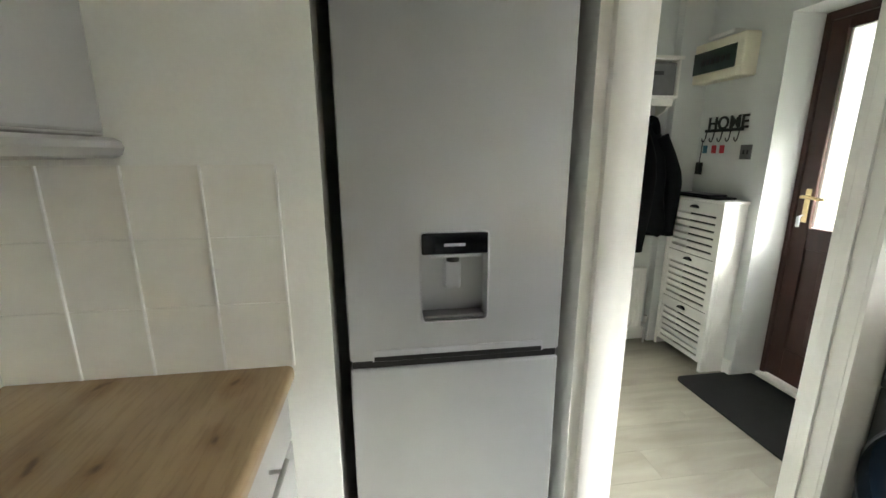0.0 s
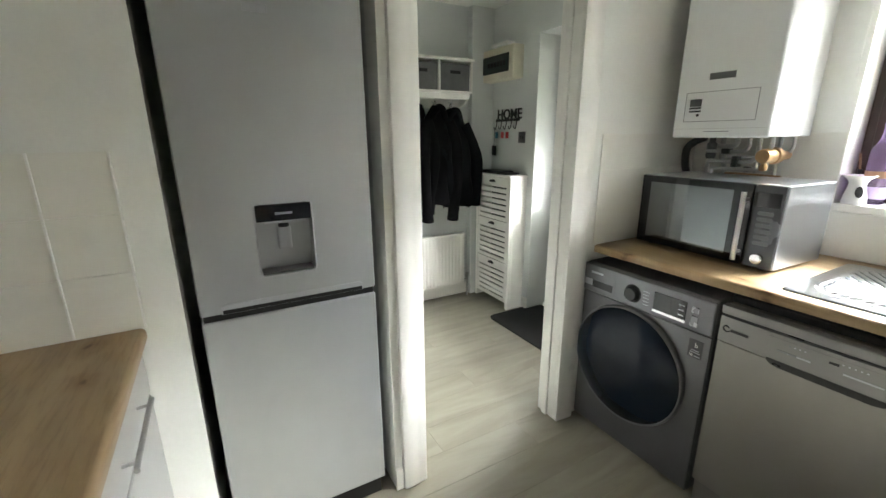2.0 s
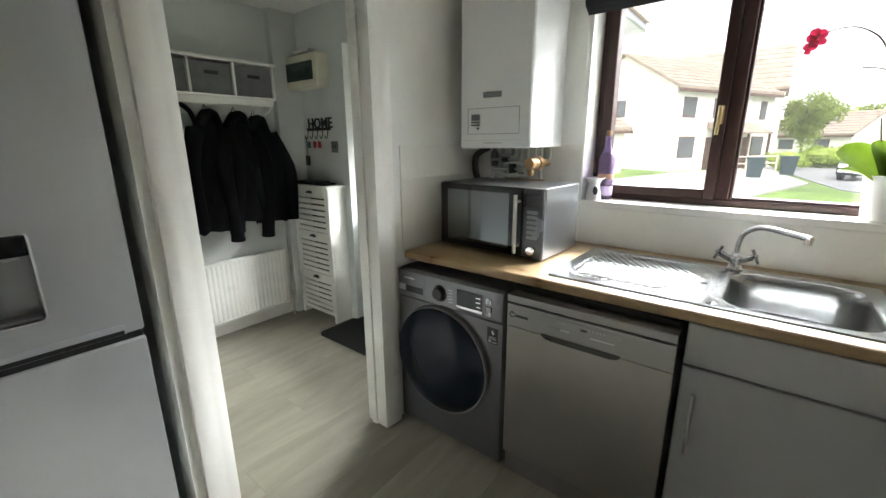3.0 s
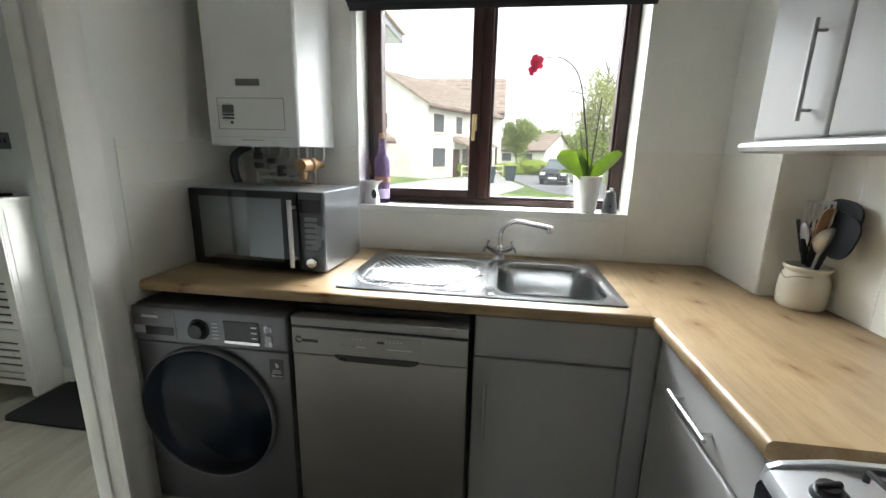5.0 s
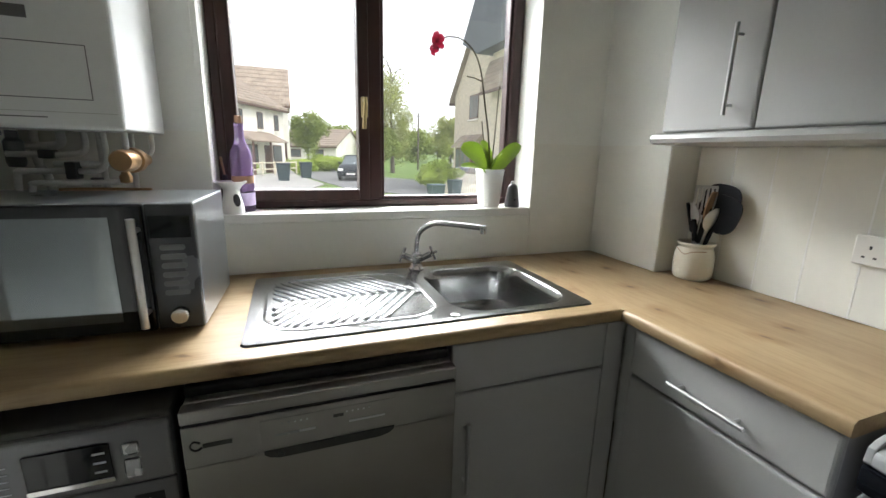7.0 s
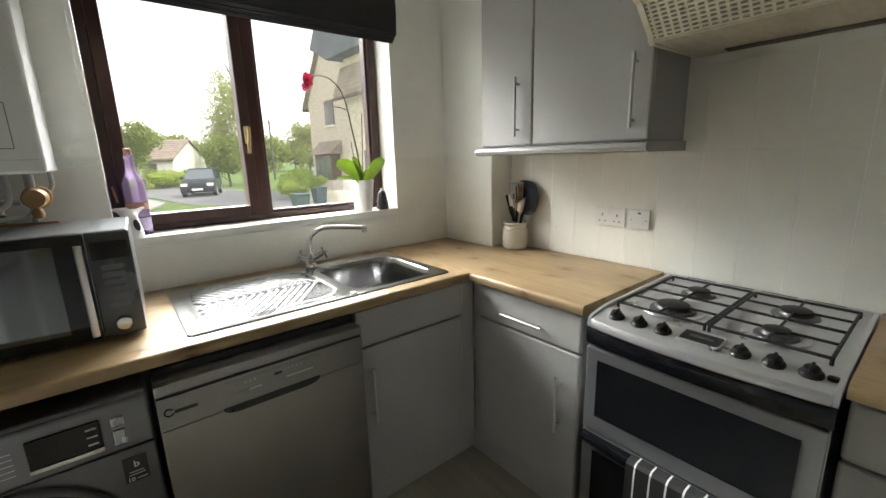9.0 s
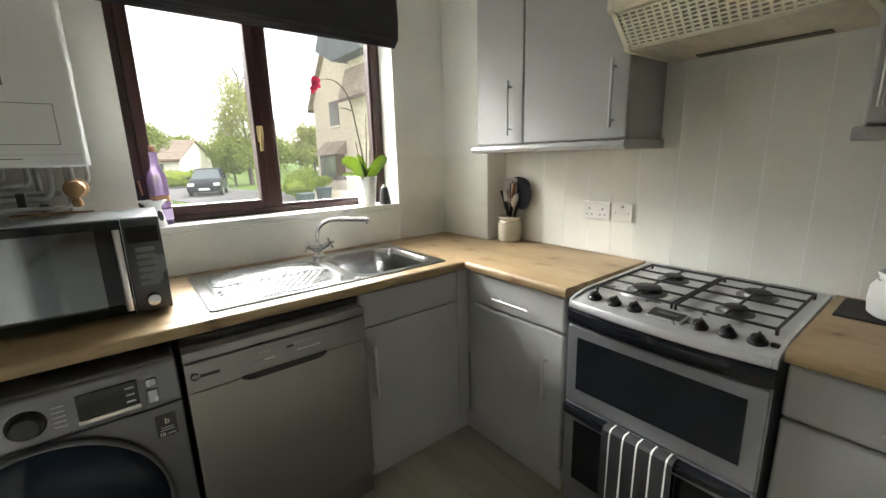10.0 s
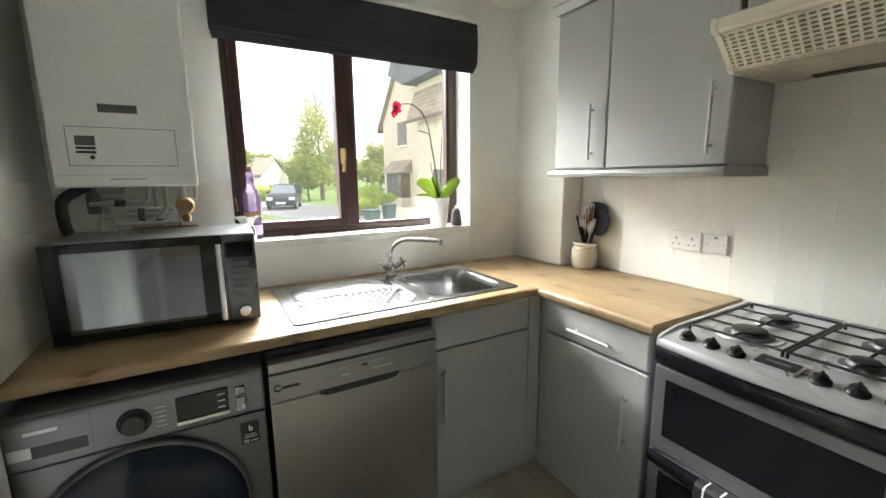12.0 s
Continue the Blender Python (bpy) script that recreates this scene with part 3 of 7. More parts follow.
def base_unit_south(x0, x1, handle_x, label):
    u = thing("base_cabinet", label, "cabinet", ((x0 + x1) / 2, -0.95, 0), "base units")
    part("body", box(x0 + 0.004, x1 - 0.004, -1.19, -0.669, 0.15, 0.868), CARCASS, u)
    drawer = part("drawer_front", box(x0, x1, -0.668, -0.646, 0.718, 0.866, 0.009, 3), GREY_DOOR, u)
    door = part("door", box(x0, x1, -0.668, -0.646, 0.10, 0.711, 0.009, 3), GREY_DOOR, u)
    m = (x0 + x1) / 2
    bar_handle(drawer, (m - 0.085, -0.6455, 0.775), (m + 0.085, -0.6455, 0.775), (0, 0.028, 0))
    bar_handle(door, (handle_x, -0.6455, 0.40), (handle_x, -0.6455, 0.59), (0, 0.028, 0))
    part("plinth", box(x0, 2.156 if x1 > 2 else x1, -0.676, -0.661, 0.0, 0.098), GREY_DOOR, u)
    return u


def base_unit_west(y0, y1, handle_y):
    u = thing("base_cabinet", "pale grey drawer cabinet with bar handles under oak worktop", "cabinet", (0.05, (y0 + y1) / 2, 0), "base units")
    part("body", box(-0.24, 0.318, y0 + 0.004, y1 - 0.004, 0.15, 0.868), CARCASS, u)
    drawer = part("drawer_front", box(0.32, 0.342, y0, y1, 0.718, 0.866, 0.006), GREY_DOOR, u)
    bar_handle(drawer, (0.3425, handle_y - 0.115, 0.785), (0.3425, handle_y + 0.115, 0.785), (0.028, 0, 0))
    door = part("door", box(0.32, 0.342, y0, y1, 0.10, 0.711, 0.006), GREY_DOOR, u)
    bar_handle(door, (0.3425, y0 + 0.06, 0.40), (0.3425, y0 + 0.06, 0.59), (0.028, 0, 0))
    part("plinth", box(0.305, 0.32, y0, y1, 0.0, 0.098), GREY_DOOR, u)


base_unit_east()
base_unit_south(1.575, 2.09, 1.652, "grey satin base cabinet with a drawer over a door")
base_unit_south(0.34, 0.905, 0.42, "grey satin base cabinet with a drawer beside the cooker")
piece("corner_filler", box(2.093, 2.139, -0.690, -0.664, 0.10, 0.868, 0.002), GREY_DOOR, "grey satin corner filler between two cabinets", "filler panel")
base_unit_west(0.60, 1.165, 0.865)
base_unit_west(0.12, 0.595, 0.36)
base_unit_west(-0.36, 0.115, -0.12)


def worktop(label, at, material, edge, blocks):
    """A laminate top: its rolled front edge and the slabs behind it."""
    u = thing("worktop", label, "worktop", at)
    part("rolled_edge", edge, material, u, "", True)
    for b in blocks:
        part("slab", box(*b, 0.872, 0.91), material, u)
    return u


def rounded_slab(x0, x1, y0, y1, front):
    """A worktop slab with a rolled front edge: front is the side that it faces."""
    z0, z1, r = 0.872, 0.91, 0.014
    lo_hi = {"-x": (x0, x1), "+y": (y1, y0), "+x": (x1, x0)}[front]
    f, b = lo_hi
    s = 1 if b > f else -1
    prof = [(b, z0), (b, z1)] + [(f + s * r - s * r * math.sin(radians(a)), z1 - r + r * math.cos(radians(a))) for a in (0, 22, 45, 67, 90)] + [(f, z0 + 0.008), (f + s * 0.003, z0 + 0.002), (f + s * 0.010, z0)]
    if front in ("-x", "+x"):
        return prism(prof, "y", y0, y1)
    return prism(prof, "x", x0, x1)


# east run: four slabs round the sink bowl
worktop("oak-look laminate worktop with a rolled edge round the sink", (2.5, 0.3, 0.872), OAK_Y, rounded_slab(2.13, 2.235, -0.628, 1.166, "-x"),
        ((2.2351, E - 0.001, -0.13, 1.166), (2.2351, E - 0.001, -0.628, -0.5451), (2.70, E - 0.001, -0.545, -0.1301)))
worktop("oak-look laminate worktop in the corner beside the cooker", (2.1, -0.9, 0.872), OAK_X, rounded_slab(1.562, 2.13, -0.74, -0.628, "+y"),
        ((1.562, 2.13, S + 0.001, -0.7401), (2.1301, 2.434, S + 0.001, -0.629), (2.4341, E - 0.001, -1.084, -0.629)))
worktop("oak-look laminate worktop beside the cooker", (0.64, -0.9, 0.872), OAK_X, rounded_slab(0.361, 0.912, -0.74, -0.628, "+y"), ((0.361, 0.912, S + 0.001, -0.7401),))
worktop("oak-look laminate worktop with knots along the wall", (0.05, 0.2, 0.872), OAK_Y, rounded_slab(0.25, 0.36, -0.628, N - 0.001, "+x"),
        ((W + 0.001, 0.2499, -0.628, N - 0.001), (W + 0.001, 0.36, S + 0.001, -0.6281)))


def wall_unit(parts, label, x0, x1, z0=1.452, z1=2.2, depth=0.30, side="both"):
    """A wall cabinet on the south wall: parts are doors (x0, x1, handle x or None)."""
    f = S + depth
    u = thing("wall_cabinet", label, "cabinet", ((x0 + x1) / 2, S, z0), "wall units")
    part("body", box(x0 + 0.002, x1 - 0.002, S + 0.001, f - 0.022, z0, z1, 0.002), GREY_DOOR, u)
    for a, b, hx in parts:
        door = part("door", box(a, b, f - 0.021, f, z0 + 0.003, z1 - 0.003, 0.009, 3), GREY_DOOR, u)
        if hx is not None:
            bar_handle(door, (hx, f + 0.0005, 1.515), (hx, f + 0.0005, 1.73), (0, 0.028, 0))
    prof = [(S + 0.001, z0 - 0.001), (f + 0.012, z0 - 0.001), (f + 0.03, z0 - 0.007), (f + 0.036, z0 - 0.02), (f + 0.03, z0 - 0.033), (f + 0.012, z0 - 0.038), (S + 0.001, z0 - 0.038)]
    part("pelmet", prism(prof, "x", x0 - 0.012, x1 + 0.012), GREY_DOOR, u, "rounded grey light pelmet", True)
    prof = [(S + 0.001, z1 + 0.001), (f + 0.01, z1 + 0.001), (f + 0.035, z1 + 0.03), (f + 0.035, z1 + 0.04), (S + 0.001, z1 + 0.04)]
    part("cornice", prism(prof, "x", x0 - 0.03, x1 + 0.01), GREY_DOOR, u)


wall_unit([(2.052, 2.365, 2.125), (1.536, 2.048, 1.592)], "grey satin double wall cabinet over the worktop", 1.536, 2.365)
wall_unit([(0.40, 0.892, 0.862)], "grey satin wall cabinet beside the cooker hood", 0.40, 0.892)
u = thing("bridging_cabinet", "grey satin bridging cabinet above the cooker hood", "cabinet", (1.21, S, 1.92), "wall units")
part("body", box(0.90, 1.523, S + 0.001, -0.962, 1.92, 2.2), GREY_DOOR, u)
part("door", box(0.902, 1.521, -0.961, -0.938, 1.922, 2.197, 0.008, 3), GREY_DOOR, u)


def wall_unit_west():
    u = thing("wall_cabinet", "grey satin wall cabinet above the side worktop", "cabinet", (W, 0.5, 1.43), "wall units")
    f = 0.045
    part("body", box(W + 0.001, f - 0.022, -0.60, N - 0.003, 1.44, 2.2, 0.002), GREY_DOOR, u)
    for y0, y1 in ((0.585, N - 0.004), (0.0, 0.58), (-0.6, -0.005)):
        part("door", box(f - 0.021, f, y0, y1, 1.443, 2.197, 0.009, 3), GREY_DOOR, u)
    prof = [(W + 0.001, 1.438), (f + 0.012, 1.438), (f + 0.026, 1.43), (f + 0.03, 1.418), (f + 0.024, 1.404), (f + 0.01, 1.398), (W + 0.001, 1.398)]
    part("pelmet", prism(prof, "y", -0.60, N - 0.003), GREY_DOOR, u, "rounded grey light pelmet", True)
    part("steel_trim", box(f + 0.001, f + 0.005, -0.6, N - 0.02, 1.442, 1.446), HANDLE, u, "thin steel trim line")


wall_unit_west()


# ---- fridge ----
def build_fridge():
    x0, x1, f = 0.492, 1.028, 1.165
    fr = thing("fridge_freezer", "silver-grey tall fridge freezer with a water dispenser in a recess", "fridge freezer", (0.76, 1.45, 0))
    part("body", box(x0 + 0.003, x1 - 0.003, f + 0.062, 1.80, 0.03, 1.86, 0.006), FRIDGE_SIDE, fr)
    # upper door with the dispenser opening left free: x 0.671 to 0.832, z 1.004 to 1.224
    dx0, dx1, dz0, dz1 = 0.671, 0.832, 1.004, 1.224
    bm = bmesh.new()
    outer = round_rect(x0, x1, 0.906, 1.86, 0.008, 3)
    inner = round_rect(dx0, dx1, dz0, dz1, 0.012, 3)
    fo = [bm.verts.new((x, f + 0.006, z)) for x, z in outer]
    big = [bm.verts.new((x * 0.985 + 0.0114, f, z * 0.994 + 0.008)) for x, z in outer]
    fi = [bm.verts.new((x, f, z)) for x, z in inner]
    bi = [bm.verts.new((x, f + 0.05, z)) for x, z in inner]
    bo = [bm.verts.new((x, f + 0.06, z)) for x, z in outer]
    n = len(outer)
    for a, b in ((fo, big), (big, fi), (fi, bi), (bo, fo)):
        for i in range(n):
            j = (i + 1) % n
            bm.faces.new((a[i], a[j], b[j], b[i]))
    bm.faces.new(bi)
    bm.faces.new(bo)
    bmesh.ops.recalc_face_normals(bm, faces=bm.faces[:])
    up = part("fridge_door", bm, FRIDGE, fr)
    low = part("freezer_door", box(x0, x1, f, f + 0.06, 0.09, 0.885, 0.007, 3), FRIDGE, fr)
    part("kick_plate", box(x0 + 0.01, x1 - 0.01, f + 0.03, f + 0.06, 0.0, 0.085), BLACK, fr)
    # handle recess along the foot of the upper door
    bm = prism([(0.548, 0.907), (0.982, 0.907), (0.982, 0.930), (0.974, 0.936), (0.556, 0.936), (0.548, 0.930)], "y", f - 0.004, f + 0.004)
    part("handle_recess", bm, SILVER, up, "silver grip strip with a dark recess")
    part("grip_gap", box(0.552, 0.978, f - 0.0055, f - 0.0043, 0.908, 0.920), BLACK, up)
    part("door_gap", box(x0 + 0.006, x1 - 0.006, f + 0.008, f + 0.055, 0.8855, 0.9055), BLACK, fr)
    # dispenser
    disp = part("dispenser_head", box(dx0 + 0.001, dx1 - 0.001, f - 0.007, f + 0.045, 1.172, dz1 - 0.001, 0.004), BLACK_GLASS, up, "black dispenser head")
    part("dispenser_lip", box(dx0 + 0.02, dx1 - 0.02, f - 0.012, f + 0.01, 1.166, 1.1725, 0.002), SILVER, disp)
    part("marking_bar", box(0.725, 0.775, f - 0.0085, f - 0.0075, 1.192, 1.199), SILVER, disp, "small unreadable marking")
    part("lever", box(0.730, 0.772, f + 0.025, f + 0.046, 1.075, 1.15, 0.008, 3), SILVER, up, "shiny dispenser lever")
    part("spout", rod((0.75, f + 0.02, 1.15), (0.75, f + 0.02, 1.172), 0.016, 16), BLACK, up)
    part("dispenser_tray", box(dx0 + 0.004, dx1 - 0.004, f + 0.002, f + 0.048, dz0 + 0.002, dz0 + 0.012, 0.003), GRAPHITE_PANEL, up)
    part("rim", lathe_frame(dx0, dx1, dz0, dz1, f), SILVER, up)
    part("badge", box(0.703, 0.765, f - 0.003, f - 0.0005, 1.735, 1.757, 0.003), SILVER, up, "small raised silver badge")


def lathe_frame(x0, x1, z0, z1, f):
    """A thin raised rim round an opening in a front."""
    bm = bmesh.new()
    a, b = round_rect(x0 - 0.005, x1 + 0.005, z0 - 0.005, z1 + 0.005, 0.014, 4), round_rect(x0, x1, z0, z1, 0.012, 4)
    ra = [bm.verts.new((x, f - 0.0005, z)) for x, z in a]
    rb = [bm.verts.new((x, f - 0.003, z)) for x, z in b]
    rc = [bm.verts.new((x, f + 0.004, z)) for x, z in b]
    n = len(ra)
    for p, q in ((ra, rb), (rb, rc)):
        for i in range(n):
            j = (i + 1) % n
            bm.faces.new((p[i], p[j], q[j], q[i]))
    bmesh.ops.recalc_face_normals(bm, faces=bm.faces[:])
    return bm


build_fridge()


# ---- washing machine ----
def build_washer():
    f, y0, y1 = 2.078, 0.562, 1.162
    w = thing("washing_machine", "graphite-grey front-loading washing machine under the worktop", "washing machine", (2.38, 0.86, 0))
    part("body", box(f + 0.012, 2.66, y0, y1, 0.012, 0.842, 0.012, 3), GRAPHITE, w)
    part("front_panel", box(f, f + 0.0115, y0 + 0.002, y1 - 0.002, 0.02, 0.70, 0.005), GRAPHITE, w)
    panel = part("control_panel", box(f - 0.006, f + 0.0115, y0 + 0.001, y1 - 0.001, 0.702, 0.838, 0.009, 3), GRAPHITE_PANEL, w)
    px = f - 0.0065
    drawer = part("detergent_drawer", box(px - 0.0015, px - 0.0005, 0.985, 1.152, 0.716, 0.826, 0.0004), GRAPHITE_PANEL, panel)
    part("grip", box(px - 0.0026, px - 0.0016, 0.995, 1.105, 0.732, 0.764, 0.0004), BLACK, drawer, "dark finger recess")
    part("grip_tab", box(px - 0.003, px - 0.0016, 1.106, 1.15, 0.736, 0.766, 0.0006), SILVER, drawer)
    part("marking_bar", box(px - 0.0026, px - 0.0016, 1.05, 1.115, 0.797, 0.806), SILVER, drawer)
    bm = lathe([(0.0, 0.024), (0.026, 0.024), (0.030, 0.020), (0.033, 0.004), (0.038, 0.002), (0.040, 0.0)], (px, 0.895, 0.765), "x", 28)
    part("dial", bm, BLACK, panel, "black programme dial", True)
    part("display", box(px - 0.004, px - 0.0005, 0.664, 0.797, 0.735, 0.808, 0.002), BLACK_GLASS, panel, "dark display window")
    part("display_trim", box(px - 0.005, px - 0.0005, 0.662, 0.799, 0.722, 0.7345, 0.002), CHROME, panel, "bright strip under the display")
    for k in range(3):
        part("display_mark", box(px - 0.0055, px - 0.0045, 0.672, 0.692, 0.748 + 0.02 * k, 0.752 + 0.02 * k), SILVER, panel)
    for z0, z1 in ((0.775, 0.80), (0.722, 0.765)):
        part("button", box(px - 0.004, px - 0.0005, 0.618, 0.645, z0, z1, 0.004), SILVER, panel)
    for k in range(5):
        part("programme_mark", box(px - 0.0015, px - 0.0005, 0.82, 0.845, 0.735 + 0.014 * k, 0.737 + 0.014 * k), SILVER, panel)
    # door
    c = (f - 0.0005, 0.892, 0.432)
    door = part("door", lathe([(0.266, 0.0), (0.268, 0.012), (0.265, 0.02), (0.261, 0.023), (0.257, 0.022)], c, "x", 56), GRAPHITE_PANEL, w, "round door with a steel-grey ring", True)
    part("glass", lathe([(0.2568, 0.021), (0.245, 0.030), (0.18, 0.045), (0.09, 0.053), (0.0, 0.055)], c, "x", 56), WASHER_GLASS, door, "dark domed door glass", True)
    sticker = part("sticker", box(f - 0.0015, f - 0.0003, 0.588, 0.640, 0.60, 0.672), BLACK, w, "small black rating sticker")
    letters("b", 0.618, 0.642, 0.026, f - 0.0018, sticker, PLASTIC_WHITE, 0.0)
    letters("10", 0.636, 0.603, 0.016, f - 0.0018, sticker, PLASTIC_WHITE, 0.0)
    for k, ww in enumerate((0.03, 0.036)):
        part("marking_bar", box(f - 0.0025, f - 0.0016, 0.614 - ww / 2, 0.614 + ww / 2, 0.628 - 0.008 * k, 0.631 - 0.008 * k), SILVER, sticker)
    part("marking_bar", box(f - 0.0025, f - 0.0016, 0.593, 0.615, 0.606, 0.609), SILVER, sticker)
    for yy in (y0 + 0.06, y1 - 0.06):
        for xx in (f + 0.08, 2.58):
            part("foot", rod((xx, yy, 0), (xx, yy, 0.013), 0.02, 14), BLACK, w)


def letters(text, y, z, size, x, parent, material, depth=0.0008, facing="-x", name="lettering"):
    """Built-in font lettering, as a mesh, on a face that looks along -x."""
    cu = bpy.data.curves.new("tmp", "FONT")
    cu.body, cu.size, cu.extrude, cu.resolution_u, cu.offset = text, size, depth, 3, size * 0.018
    ob = bpy.data.objects.new("tmp", cu)
    scene.collection.objects.link(ob)
    dg = bpy.context.evaluated_depsgraph_get()
    me = bpy.data.meshes.new_from_object(ob.evaluated_get(dg))
    bpy.data.objects.remove(ob)
    bm = bmesh.new()
    bm.from_mesh(me)
    bpy.data.meshes.remove(me)
    turn = {"-x": Matrix(((0, 0, -1, x), (-1, 0, 0, y), (0, 1, 0, z), (0, 0, 0, 1)))}[facing]
    bm.transform(turn)
    return part(name, bm, material, parent)


build_washer()


def build_dishwasher():
    f, y0, y1 = 2.078, -0.060, 0.548
    d = thing("dishwasher", "brushed steel freestanding dishwasher under the worktop", "dishwasher", (2.38, 0.24, 0))
    part("body", box(f + 0.03, 2.66, y0 + 0.002, y1 - 0.002, 0.012, 0.842, 0.004), DW_STEEL, d)
    # black in the gaps above and below the top strip stands for shade
    part("top_gap_shade", box(f + 0.05, 2.66, y0 + 0.002, y1 - 0.002, 0.8425, 0.868, 0.006), BLACK_MATT, d, "black block for the shade under the worktop")
    part("top_strip", box(f - 0.004, f + 0.0295, y0, y1, 0.812, 0.842, 0.003), DW_PANEL, d)
    part("shadow_gap", box(f + 0.004, f + 0.029, y0 + 0.004, y1 - 0.004, 0.805, 0.8115), BLACK, d)
    panel = part("control_panel", box(f - 0.002, f + 0.0295, y0, y1, 0.708, 0.8045, 0.003), DW_PANEL, d)
    # curved grip
    prof = [(0.395, 0.714), (0.395, 0.706), (0.382, 0.697), (0.36, 0.692), (0.14, 0.692), (0.116, 0.697), (0.103, 0.706), (0.103, 0.714)]
    part("grip", prism(prof, "x", f - 0.0045, f + 0.004), BLACK, d, "black recessed grip")
    part("door", box(f, f + 0.0295, y0, y1, 0.105, 0.7075, 0.004), DW_STEEL, d)
    part("kick_plate", box(f + 0.012, f + 0.029, y0 + 0.006, y1 - 0.006, 0.0, 0.10, 0.003), DW_PANEL, d)
    inlay = part("control_inlay", box(f - 0.0035, f - 0.0022, 0.10, 0.40, 0.728, 0.79, 0.0005), DW_PANEL, panel)
    for k in range(5):
        part("indicator", box(f - 0.0048, f - 0.0036, 0.30 + 0.013 * k, 0.304 + 0.013 * k, 0.775, 0.779), SILVER, inlay)
        part("indicator", box(f - 0.0048, f - 0.0036, 0.16 + 0.013 * k, 0.164 + 0.013 * k, 0.775, 0.779), SILVER, inlay)
    for a, b in ((0.285, 0.37), (0.125, 0.21)):
        part("label_strip", box(f - 0.0048, f - 0.0036, a, b, 0.748, 0.753), SILVER, inlay)
    part("button", box(f - 0.0055, f - 0.0036, 0.222, 0.245, 0.768, 0.775, 0.0005), BLACK, inlay)
    # maker's badge: a hook and a bar
    bm = tube([(f - 0.0025, 0.515, 0.765), (f - 0.0025, 0.527, 0.77), (f - 0.0025, 0.534, 0.758), (f - 0.0025, 0.524, 0.749), (f - 0.0025, 0.512, 0.754)], 0.0022, 6)
    bm = box(f - 0.004, f - 0.0015, 0.455, 0.51, 0.753, 0.762, bm=bm)
    part("badge", bm, BLACK, panel, "dark maker's badge")


build_dishwasher()


# ---- sink and tap ----
def rounded_rib(p, q, half, tall):
    """A pressed rib with a round back that sinks away at both ends."""
    own = bmesh.new()
    d = (q - p).normalized()
    side = Vector((-d.y, d.x, 0))
    rings = []
    for t, k in ((0.0, 0.05), (0.02, 0.55), (0.06, 0.92), (0.12, 1.0), (0.88, 1.0), (0.94, 0.92), (0.98, 0.55), (1.0, 0.05)):
        c = p + (q - p) * t
        rings.append([own.verts.new(c + side * (half * math.cos(a)) * (0.6 + 0.4 * k) + Vector((0, 0, tall * k * math.sin(a)))) for a in (math.pi * i / 8 for i in range(9))])
    for a, b in zip(rings, rings[1:]):
        for i in range(8):
            own.faces.new((a[i], a[i + 1], b[i + 1], b[i]))
    bmesh.ops.recalc_face_normals(own, faces=own.faces[:])
    return own


